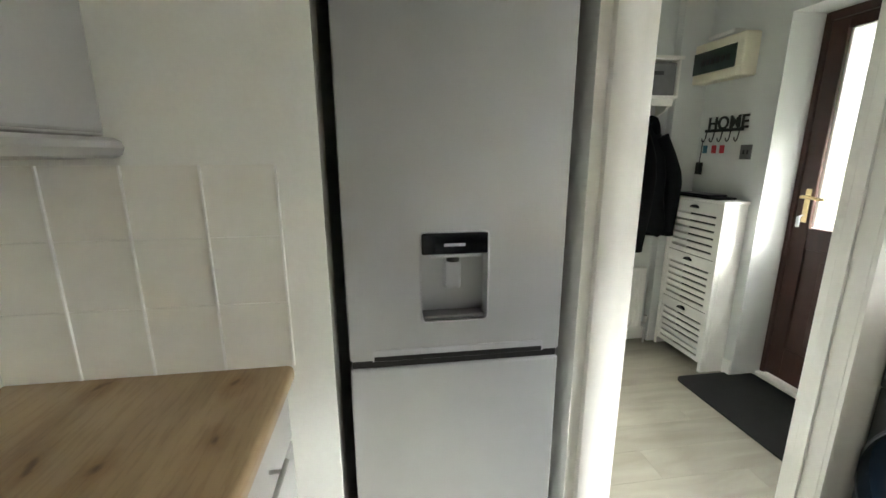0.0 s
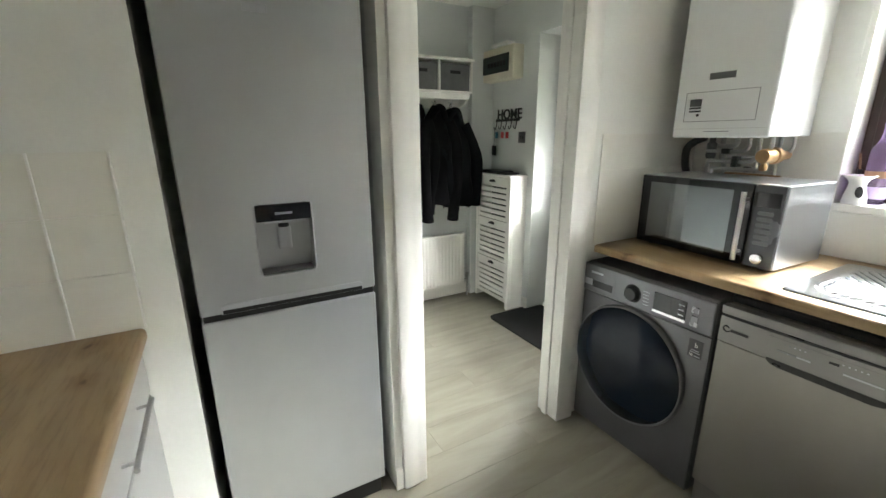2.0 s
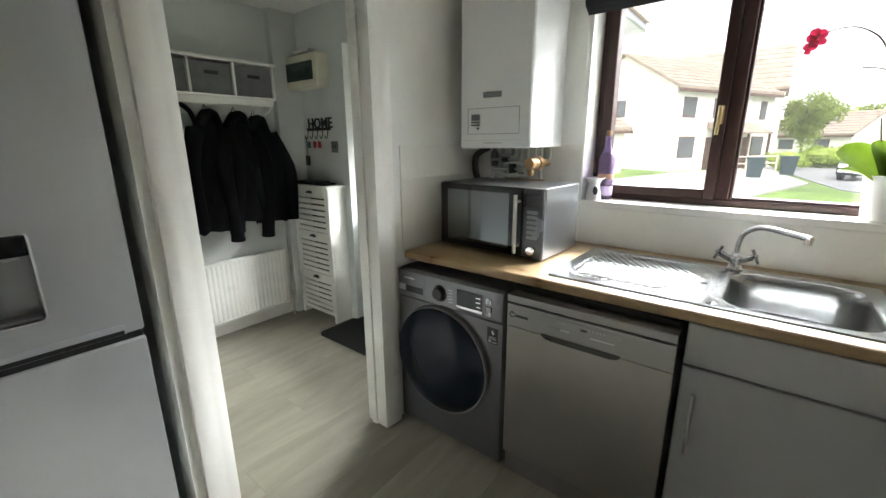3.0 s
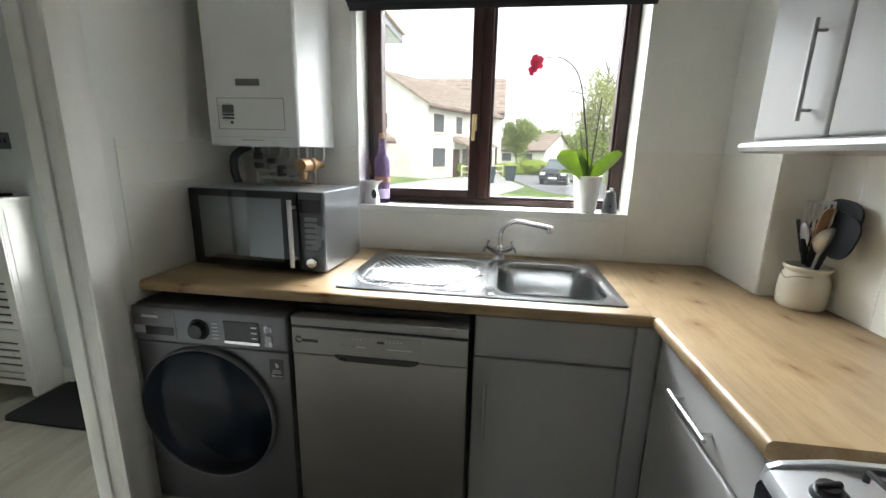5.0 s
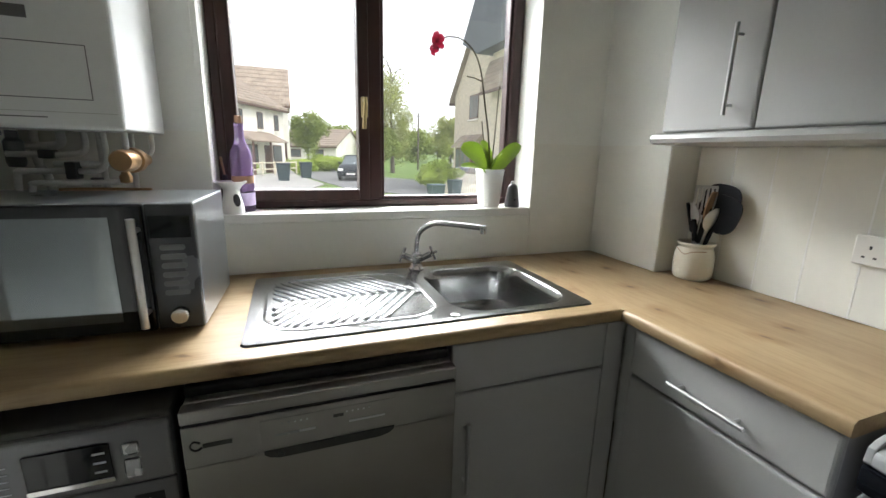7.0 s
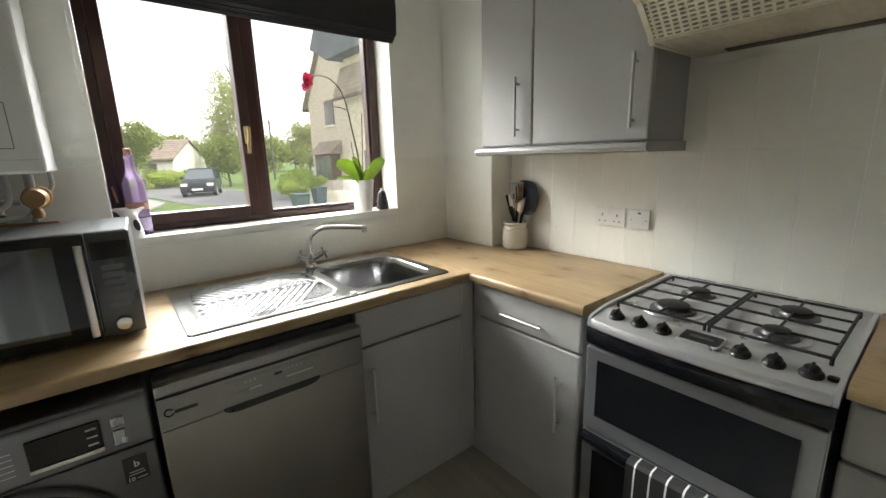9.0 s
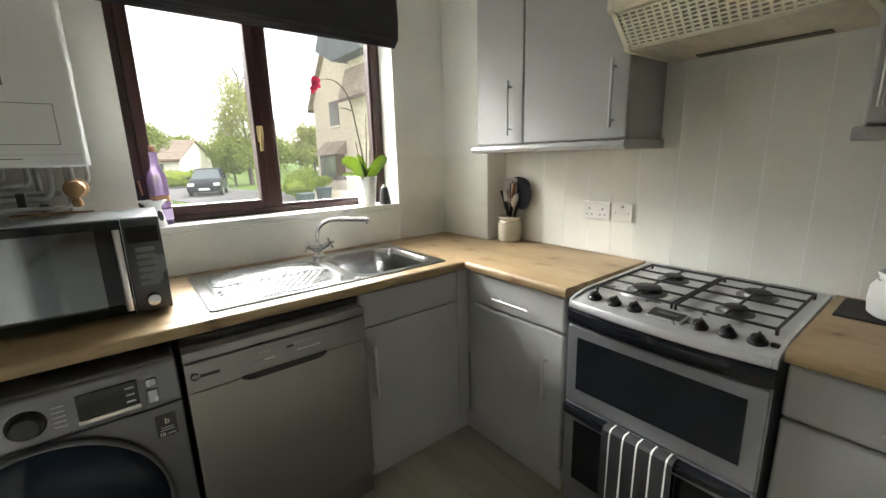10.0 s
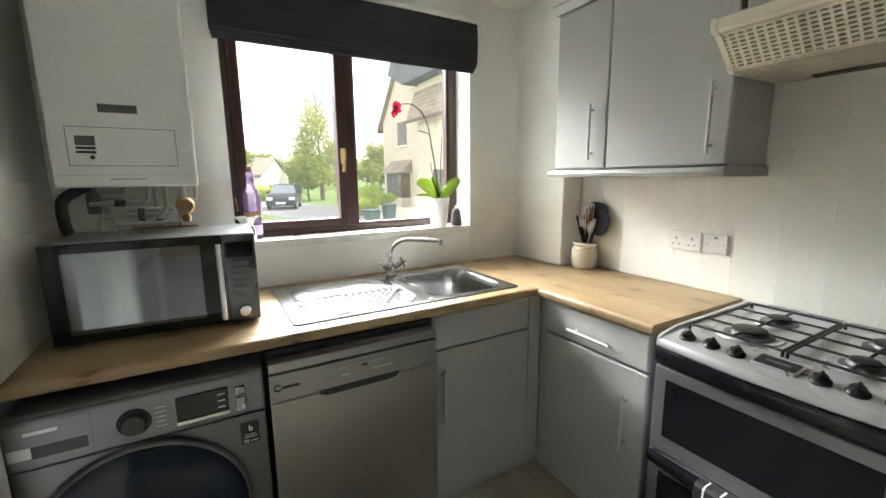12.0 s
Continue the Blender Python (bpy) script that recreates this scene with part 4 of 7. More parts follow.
def build_sink():
    s = thing("sink", "stainless steel inset sink with ribbed drainer and one bowl", "sink", (2.47, -0.07, 0.91))
    ox0, ox1, oy0, oy1 = 2.196, 2.752, -0.578, 0.442
    bx0, bx1, by0, by1 = 2.245, 2.69, -0.535, -0.142
    bm = bmesh.new()

    def ring(x0, x1, y0, y1, r, z):
        return [bm.verts.new((x, y, z)) for x, y in round_rect(x0, x1, y0, y1, r, 8)]
    loops = [ring(ox0, ox1, oy0, oy1, 0.02, 0.9105), ring(ox0 + 0.003, ox1 - 0.003, oy0 + 0.003, oy1 - 0.003, 0.02, 0.915), ring(ox0 + 0.022, ox1 - 0.022, oy0 + 0.022, oy1 - 0.022, 0.03, 0.9135),
             ring(bx0 - 0.006, bx1 + 0.006, by0 - 0.006, by1 + 0.006, 0.10, 0.9135), ring(bx0, bx1, by0, by1, 0.095, 0.909), ring(bx0 + 0.008, bx1 - 0.008, by0 + 0.008, by1 - 0.008, 0.09, 0.88),
             ring(bx0 + 0.02, bx1 - 0.02, by0 + 0.02, by1 - 0.02, 0.085, 0.775), ring(bx0 + 0.05, bx1 - 0.05, by0 + 0.05, by1 - 0.05, 0.07, 0.752)]
    for a, b in zip(loops, loops[1:]):
        for i in range(len(a)):
            j = (i + 1) % len(a)
            bm.faces.new((a[i], a[j], b[j], b[i]))
    bm.faces.new(loops[-1])
    bmesh.ops.recalc_face_normals(bm, faces=bm.faces[:])
    part("basin", bm, SINK_STEEL, s, "", True)
    # the drainer: a rounded bead round a field of ribs that lean towards the bowl
    dx0, dx1, dy0, dy1 = 2.245, 2.705, -0.10, 0.40
    bm = bmesh.new()
    steps = ((0.0, 0.9137), (0.006, 0.9172), (0.013, 0.9172), (0.019, 0.9140))
    loops = [ [bm.verts.new((x, y, z)) for x, y in round_rect(dx0 + d, dx1 - d, dy0 + d, dy1 - d, 0.11 - d, 8)] for d, z in steps]
    for a, b in zip(loops, loops[1:]):
        for i in range(len(a)):
            j = (i + 1) % len(a)
            bm.faces.new((a[i], a[j], b[j], b[i]))
    bmesh.ops.recalc_face_normals(bm, faces=bm.faces[:])
    part("drainer_bead", bm, SINK_STEEL, s, "", True)
    mid = (dx0 + dx1) / 2
    for k in range(15):
        for side in (-1, 1):
            y_mid = -0.066 + k * 0.031
            run = 0.198
            p0 = Vector((mid + side * 0.004, y_mid, 0.9139))
            p1 = Vector((mid + side * (0.004 + run), y_mid + run * 0.72, 0.9139))
            # keep each rib inside the bead
            lim = dy1 - 0.026
            if p0.y > lim - 0.03:
                continue
            if p1.y > lim:
                t = (lim - p0.y) / (p1.y - p0.y)
                p1 = p0 + (p1 - p0) * t
            part("rib", rounded_rib(p0, p1, 0.0092, 0.0066), SINK_STEEL, s, "", True)
    part("overflow_plate", box(2.45, 2.50, -0.085, -0.05, 0.9139, 0.9175, 0.0015), SINK_STEEL, s)
    part("tap_hole_cap", lathe([(0.016, 0), (0.015, 0.003), (0.0, 0.0042)], (2.235, -0.118, 0.914), "z", 20), CHROME, s, "", True)
    part("waste", lathe([(0.042, 0.001), (0.040, 0.004), (0.028, 0.003), (0.0, 0.001)], (2.465, -0.34, 0.752), "z", 28), CHROME, s, "round sink waste", True)


def build_tap():
    t = thing("mixer_tap", "chrome mixer tap with cross-head levers and a swan spout", "tap", (2.735, -0.145, 0.914))
    c = (2.722, -0.145)
    part("body", lathe([(0.030, 0.0), (0.030, 0.006), (0.024, 0.012), (0.020, 0.03), (0.024, 0.05), (0.019, 0.066), (0.013, 0.072), (0.0, 0.074)], (c[0], c[1], 0.9142), "z", 24), CHROME, t, "", True)
    part("spout", tube([(c[0], c[1], 0.975), (c[0], c[1], 1.02), (c[0] - 0.004, c[1] - 0.012, 1.065), (c[0] - 0.03, c[1] - 0.05, 1.098), (c[0] - 0.075, c[1] - 0.095, 1.106), (c[0] - 0.19, c[1] - 0.205, 1.104)], 0.0105, 14), CHROME, t, "", True)
    part("nozzle", rod((c[0] - 0.182, c[1] - 0.197, 1.108), (c[0] - 0.182, c[1] - 0.197, 1.083), 0.012, 16), CHROME, t)
    for s in (-1, 1):
        head = part("tap_head", rod((c[0], c[1] + s * 0.015, 0.955), (c[0] - 0.014, c[1] + s * 0.055, 0.978), 0.013, 14), CHROME, t)
        k = Vector((c[0] - 0.017, c[1] + s * 0.062, 0.982))
        bm = rod(k + Vector((-0.028, 0.004 * s, 0.01)), k + Vector((0.028, -0.004 * s, -0.01)), 0.006, 10)
        bm = rod(k + Vector((0, -0.012 * s, 0.028)), k + Vector((0, 0.012 * s, -0.028)), 0.006, 10, bm)
        part("cross_handle", bm, CHROME, head)


build_sink()
build_tap()


# ---- microwave ----
def round_key(x, y0, y1, z0, z1, deep):
    """A flat oblong with half-round ends that looks along -x, its back at x."""
    return prism(round_rect(y0, y1, z0, z1, (z1 - z0) * 0.48, 5), "x", x - deep * 0.5, x)


def build_microwave():
    f, y0, y1, z0, z1 = 2.338, 0.522, 1.10, 0.922, 1.237
    m = thing("microwave", "silver microwave oven with a mirrored black door on the worktop", "microwave", (2.52, 0.81, 0.91))
    part("case", box(f + 0.02, 2.70, y0, y1, z0, z1, 0.005), MICROWAVE_STEEL, m)
    door = part("door", box(f, f + 0.0195, 0.626, y1, z0 + 0.002, z1 - 0.002, 0.005), BLACK_GLASS, m, "black mirrored glass door")
    part("window", box(f - 0.0015, f - 0.0003, 0.692, 1.052, z0 + 0.032, z1 - 0.03, 0.0005), MIRROR_GLASS, door, "reflective door window")
    bm = rod((f - 0.038, 0.637, z0 + 0.025), (f - 0.038, 0.637, z1 - 0.03), 0.009, 12)
    bm = rod((f, 0.637, z0 + 0.055), (f - 0.038, 0.637, z0 + 0.055), 0.006, 8, bm)
    bm = rod((f, 0.637, z1 - 0.06), (f - 0.038, 0.637, z1 - 0.06), 0.006, 8, bm)
    part("handle", bm, HANDLE, door, "brushed steel door handle", True)
    panel = part("control_panel", box(f + 0.002, f + 0.0195, y0 + 0.001, 0.623, z0 + 0.002, z1 - 0.002, 0.004), MICROWAVE_PANEL, m, "silver-grey control panel")
    part("panel_upper", box(f, f + 0.0015, 0.531, 0.616, 1.155, 1.208, 0.0005), BLACK_GLASS, panel)
    for k in range(6):
        key = part("key", round_key(f + 0.0017, 0.546, 0.600, 1.012 + 0.0225 * k, 1.026 + 0.0225 * k, 0.0035), GRAPHITE_PANEL, panel, "slim raised oblong key")
        part("key_face", round_key(f - 0.0001, 0.5485, 0.5975, 1.0145 + 0.0225 * k, 1.0235 + 0.0225 * k, 0.0006), GRAPHITE, key)
    part("knob", lathe([(0.0, 0.02), (0.017, 0.02), (0.02, 0.016), (0.022, 0.0)], (f + 0.0015, 0.572, 0.962), "x", 24), CHROME, panel, "chrome turning knob", True)
    for yy in (y0 + 0.05, y1 - 0.05):
        for xx in (f + 0.05, 2.66):
            part("foot", rod((xx, yy, 0.9105), (xx, yy, 0.923), 0.014, 12), BLACK, m)
    m.rotation_euler.z = radians(-2.4)


build_microwave()


# ---- boiler and pipes ----
def build_boiler():
    f, y0, y1, z0, z1 = 2.47, 0.682, 1.072, 1.400, 2.12
    b = thing("boiler", "white wall-hung gas boiler with a small control flap", "boiler", (2.65, 0.88, 1.4))
    part("case", box(f + 0.018, E - 0.001, y0 + 0.002, y1 - 0.002, z0 + 0.004, z1, 0.006), WHITE_ENAMEL, b)
    cover = part("front_cover", box(f, f + 0.0175, y0, y1, z0, z1 - 0.003, 0.010, 3), WHITE_ENAMEL, b)
    # flap outline
    for a, c, e, g in ((0.737, 1.026, 1.588, 1.590), (0.737, 1.026, 1.468, 1.470), (0.737, 0.739, 1.470, 1.588), (1.024, 1.026, 1.470, 1.588)):
        part("flap_joint", box(f - 0.0012, f - 0.0002, a, c, e, g), GRAPHITE_PANEL, cover)
    part("badge", box(f - 0.002, f - 0.0003, 0.835, 0.937, 1.636, 1.662, 0.0005), GRAPHITE_PANEL, cover, "grey maker's badge")
    screen = part("screen", box(f - 0.002, f - 0.0003, 0.955, 1.005, 1.532, 1.562, 0.0005), GRAPHITE, cover, "small grey display")
    for k in range(2):
        part("key_strip", box(f - 0.002, f - 0.0003, 0.955, 1.005, 1.521 - 0.013 * k, 1.528 - 0.013 * k), BLACK, cover)
    part("knob", rod((f - 0.003, 0.966, 1.495), (f, 0.966, 1.495), 0.006, 12), BLACK, cover)
    part("catch", box(f - 0.0015, f - 0.0003, 0.83, 0.93, 1.425, 1.4275), GRAPHITE_PANEL, cover)
    part("seam", box(f - 0.001, f - 0.0002, y0 + 0.01, y1 - 0.01, 1.438, 1.4395), PIPE_GREY, cover)
    part("wall_bracket", box(2.60, 2.66, y1 - 0.0015, y1 + 0.03, 1.62, 1.65, 0.003), BLACK, b)
    part("wall_bracket", box(2.60, 2.66, y1 - 0.0015, y1 + 0.03, 1.78, 1.81, 0.003), BLACK, b)
    px = 2.70
    pipes = (
        ("waste_hose", [(2.66, 1.02, 1.402), (2.655, 1.06, 1.385), (2.655, 1.10, 1.35), (2.66, 1.105, 1.28), (2.68, 1.10, 1.226)], 0.018, BLACK),
        ("pipe", [(2.72, 0.86, 1.402), (2.72, 0.86, 1.355), (2.72, 0.89, 1.338), (2.72, 0.99, 1.336), (2.72, 1.04, 1.336)], 0.0085, PIPE_GREY),
        ("pipe", [(2.68, 0.80, 1.402), (2.68, 0.80, 1.33), (2.68, 0.815, 1.30), (2.68, 0.85, 1.292), (2.68, 0.99, 1.29), (2.68, 1.005, 1.28), (2.68, 1.01, 1.222)], 0.0085, PIPE_GREY),
        ("pipe", [(2.65, 0.74, 1.402), (2.65, 0.742, 1.31), (2.65, 0.76, 1.268), (2.65, 0.80, 1.262), (2.65, 0.95, 1.26), (2.65, 0.965, 1.25), (2.65, 0.97, 1.222)], 0.0085, PIPE_GREY),
        ("pipe", [(2.76, 0.93, 1.402), (2.76, 0.93, 1.37), (2.76, 0.96, 1.36), (2.76, 1.02, 1.36)], 0.011, PIPE_GREY),
        ("pipe", [(2.68, 0.70, 1.235), (2.68, 0.85, 1.238), (2.68, 0.92, 1.236)], 0.0085, COPPER))
    for nm, pts, r, m in pipes:
        part(nm, tube(pts, r, 10), m, b, "black corrugated waste hose" if m is BLACK else "", True)
    for pts, r in (([(2.78, 1.0, 1.402), (2.78, 1.0, 1.31), (2.78, 0.98, 1.25), (2.78, 0.97, 1.0)], 0.011), ([(2.77, 0.84, 1.402), (2.77, 0.84, 1.30), (2.77, 0.83, 1.0)], 0.0085),
                   ([(2.77, 0.76, 1.402), (2.77, 0.762, 1.28), (2.77, 0.765, 1.0)], 0.0085), ([(2.74, 0.70, 1.402), (2.74, 0.70, 1.36), (2.74, 0.71, 1.34)], 0.007), ([(2.70, 0.93, 1.31), (2.70, 0.86, 1.312), (2.70, 0.78, 1.31)], 0.0085)):
        part("pipe", tube(pts, r, 10), PIPE_GREY, b, "", True)
    part("condensate_trap", lathe([(0.0, 0.0), (0.018, 0.0), (0.022, 0.012), (0.022, 0.07), (0.014, 0.08), (0.014, 0.10)], (2.74, 1.03, 1.30), "z", 18), GRAPHITE, b, "", True)
    part("isolator", box(2.66, 2.69, 0.815, 0.84, 1.25, 1.275, 0.004), BLACK, b)
    part("isolator", box(2.655, 2.705, 0.868, 0.892, 1.27, 1.318, 0.004), BLACK, b, "black isolating tap")
    part("isolator", box(2.70, 2.74, 0.93, 0.965, 1.325, 1.35, 0.004), BLACK, b)
    valve = part("filling_valve", lathe([(0.0, 0.05), (0.026, 0.05), (0.03, 0.042), (0.03, -0.02), (0.036, -0.025), (0.036, -0.06), (0.02, -0.065), (0.02, -0.16)], (2.625, 0.735, 1.325), "x", 24), COPPER, b, "brass filling-loop valve", True)
    part("spindle", lathe([(0.0, 0.0), (0.014, 0.004), (0.016, 0.02), (0.01, 0.03), (0.008, 0.05)], (2.60, 0.735, 1.262), "z", 16), COPPER, valve, "", True)


build_boiler()


# ---- cooker and hood ----
def bowed(profile, x0, x1, bow, bm=None, n=18):
    """A front profile of (y, z, share of the bow), drawn across and swelling forward in the middle."""
    own = bmesh.new()
    rings = []
    for i in range(n + 1):
        u = 2 * i / n - 1
        x = x0 + (x1 - x0) * i / n
        rings.append([own.verts.new((x, y + bow * k * (1 - u * u), z)) for y, z, k in profile])
    m = len(profile)
    for a, b in zip(rings, rings[1:]):
        for i in range(m):
            j = (i + 1) % m
            own.faces.new((a[i], a[j], b[j], b[i]))
    own.faces.new(rings[0])
    own.faces.new(rings[-1])
    bmesh.ops.recalc_face_normals(own, faces=own.faces[:])
    return joined(bm, own) if bm else own


def control_knob(kx, y, z):
    """A glossy pointed knob with a finger ridge, standing on the sloping lip."""
    bm = lathe([(0.0245, 0.0), (0.0245, 0.004), (0.0225, 0.007), (0.0185, 0.010), (0.0175, 0.017), (0.015, 0.0205), (0.0, 0.022)], (0, 0, 0), "z", 24)
    ridge = box(-0.0042, 0.0042, -0.0185, 0.0185, 0.009, 0.0255, 0.003, 2)
    bm = joined(bm, ridge)
    bm.transform(Matrix.Translation((kx, y, z)) @ Matrix.Rotation(radians(-14), 4, "X"))
    return bm


def build_cooker():
    x0, x1 = 0.918, 1.532
    mid, half = (x0 + x1) / 2, (x1 - x0) / 2
    bow = 0.022
    c = thing("gas_cooker", "silver freestanding gas cooker with four burners and double oven", "cooker", (1.225, -0.9, 0))
    fy = -0.625
    part("body", box(x0 + 0.004, x1 - 0.004, -1.215, fy, 0.03, 0.868, 0.004), COOKER_SILVER, c)
    prof = [(-1.222, 0.87, 0), (-1.222, 0.912, 0), (-1.205, 0.914, 0), (-1.19, 0.9, 0), (-0.726, 0.8965, 0), (-0.716, 0.8985, 0), (-0.70, 0.899, 0.1), (-0.632, 0.8895, 0.9), (-0.612, 0.883, 1), (-0.606, 0.874, 1), (-0.606, 0.858, 1), (-0.611, 0.853, 1), (-0.63, 0.853, 0.5), (-0.64, 0.87, 0)]
    hob = part("hob_plate", bowed(prof, x0 + 0.0125, x1 - 0.0125, bow), HOB_SILVER, c, "bright silver hob plate with a bowed control lip", True)
    side = [(-1.222, 0.87), (-1.222, 0.912), (-1.2, 0.915), (-0.71, 0.908), (-0.632, 0.895), (-0.612, 0.885), (-0.607, 0.858), (-0.612, 0.853), (-0.64, 0.87)]
    for a, b in ((x0, x0 + 0.012), (x1 - 0.012, x1)):
        part("hob_rim", prism(side, "x", a, b, bevel=0.002), HOB_SILVER, hob)
    for k in range(4):
        part("vent_slot", box(x0 + 0.075 + 0.122 * k, x0 + 0.175 + 0.122 * k, -1.2125, -1.2065, 0.9141, 0.9152), BLACK, hob, "dark vent slot")
    # pan supports: two halves
    for a, b in ((0.955, 1.219), (1.231, 1.495)):
        part("pan_support", thing_part_grid(a, b, -1.165, -0.735), CAST_IRON, c, "black cast-iron pan support")
    for bx, by, r in ((1.363, -0.842, 0.050), (1.363, -1.057, 0.036), (1.087, -0.842, 0.034), (1.087, -1.057, 0.042)):
        part("burner_bowl", lathe([(r + 0.045, 0.0), (r + 0.043, 0.0025), (r + 0.03, 0.0012), (r + 0.02, 0.0008)], (bx, by, 0.8985), "z", 32), HOB_SILVER, c, "", True)
        burner = part("burner", lathe([(r + 0.02, 0.0), (r + 0.018, 0.005), (r + 0.004, 0.008), (r, 0.016), (r - 0.006, 0.018)], (bx, by, 0.899), "z", 28), GRAPHITE, c, "", True)
        part("burner_cap", lathe([(r - 0.003, 0.016), (r - 0.001, 0.0215), (r - 0.008, 0.0245), (0.0, 0.0255)], (bx, by, 0.899), "z", 28), CAST_IRON, burner, "black burner cap", True)
    for kx in (1.458, 1.383, 1.312, 1.118, 1.048, 0.978):
        out = bow * (1 - ((kx - mid) / half) ** 2) * 0.55
        part("knob", control_knob(kx, -0.664 + out, 0.8945), BLACK, c, "glossy black control knob", True)
    part("ignition_button", lathe([(0.011, 0), (0.011, 0.008), (0.0, 0.010)], (0.940, -0.664, 0.8935), "z", 16), BLACK, c, "", True)
    lean = Matrix.Translation((1.215, -0.668, 0.9005)) @ Matrix.Rotation(radians(-6), 4, "X")
    well = thing_frame(-0.055, 0.055, -0.037, 0.037, -0.003, 0.0035)
    well.transform(lean)
    part("spark_well_rim", well, HOB_SILVER, hob, "raised silver rim", True)
    well = box(-0.0485, 0.0485, -0.0305, 0.0305, -0.004, 0.0012)
    well.transform(lean)
    part("spark_well", well, BLACK, c, "dark recess in the control lip")
    well = box(-0.03, 0.03, -0.008, 0.004, 0.0013, 0.003, 0.0006)
    well.transform(lean)
    part("spark_bridge", well, GRAPHITE_PANEL, c)
    # fronts
    band = [(-0.625, 0.852, 0), (-0.608, 0.852, 1), (-0.604, 0.844, 1), (-0.605, 0.812, 1), (-0.610, 0.800, 1), (-0.618, 0.796, 0.8), (-0.625, 0.796, 0)]
    part("trim_band", bowed(band, x0 + 0.002, x1 - 0.002, bow), BLACK_GLASS, c, "glossy black bowed band under the hob", True)
    for z0, z1, g0, g1, nm in ((0.487, 0.792, 0.548, 0.752, "grill_door"), (0.12, 0.482, 0.165, 0.415, "oven_door")):
        door = part(nm, box(x0 + 0.006, x1 - 0.006, fy + 0.0005, fy + 0.022, z0, z1, 0.006), COOKER_SILVER, c)
        part("glass", box(x0 + 0.048, x1 - 0.048, fy + 0.0222, fy + 0.0245, g0, g1, 0.001), BLACK_GLASS, door, "black oven glass")
    grip = [(-0.6025, 0.478, 0), (-0.588, 0.478, 1), (-0.582, 0.470, 1), (-0.582, 0.452, 1), (-0.587, 0.444, 1), (-0.6025, 0.444, 0)]
    part("handle", bowed(grip, x0 + 0.012, x1 - 0.012, 0.016), BLACK_GLASS, c, "glossy black oven door handle", True)
    part("plinth", box(x0 + 0.01, x1 - 0.01, fy - 0.03, fy - 0.005, 0.0, 0.115), BLACK, c)


def thing_frame(x0, x1, y0, y1, z0, z1):
    """A low rounded rim round an oblong recess."""
    own = bmesh.new()
    rings = [[own.verts.new((x, y, z)) for x, y in round_rect(x0 + d, x1 - d, y0 + d, y1 - d, 0.008, 4)] for d, z in ((0.0, z0), (0.002, z1), (0.0045, z1), (0.0065, z0))]
    for a, b in zip(rings, rings[1:]):
        for i in range(len(a)):
            j = (i + 1) % len(a)
            own.faces.new((a[i], a[j], b[j], b[i]))
    bmesh.ops.recalc_face_normals(own, faces=own.faces[:])
    return own


def thing_part_grid(a, b, y0, y1):
    z = 0.9175
    r = 0.0047
    m = (y0 + y1) / 2
    bm = None
    line = [((a, y0), (b, y0)), ((a, y1), (b, y1)), ((a, y0), (a, y1)), ((b, y0), (b, y1)), ((a, m), (b, m))]
    for p, q in line:
        bm = rod((*p, z), (*q, z), r, 8, bm)
    cx = (a + b) / 2
    for cy in ((y0 + m) / 2, (y1 + m) / 2):
        for p, q in (((a, cy), (cx - 0.022, cy)), ((cx + 0.022, cy), (b, cy)), ((cx, cy - 0.022), (cx, cy - (y1 - y0) / 4)), ((cx, cy + 0.022), (cx, cy + (y1 - y0) / 4))):
            bm = rod((*p, z), (*q, z), r * 0.9, 8, bm)
    for p in ((a, y0), (b, y0), (a, y1), (b, y1)):
        bm = rod((*p, z), (*p, 0.8995), r, 8, bm)
    return bm


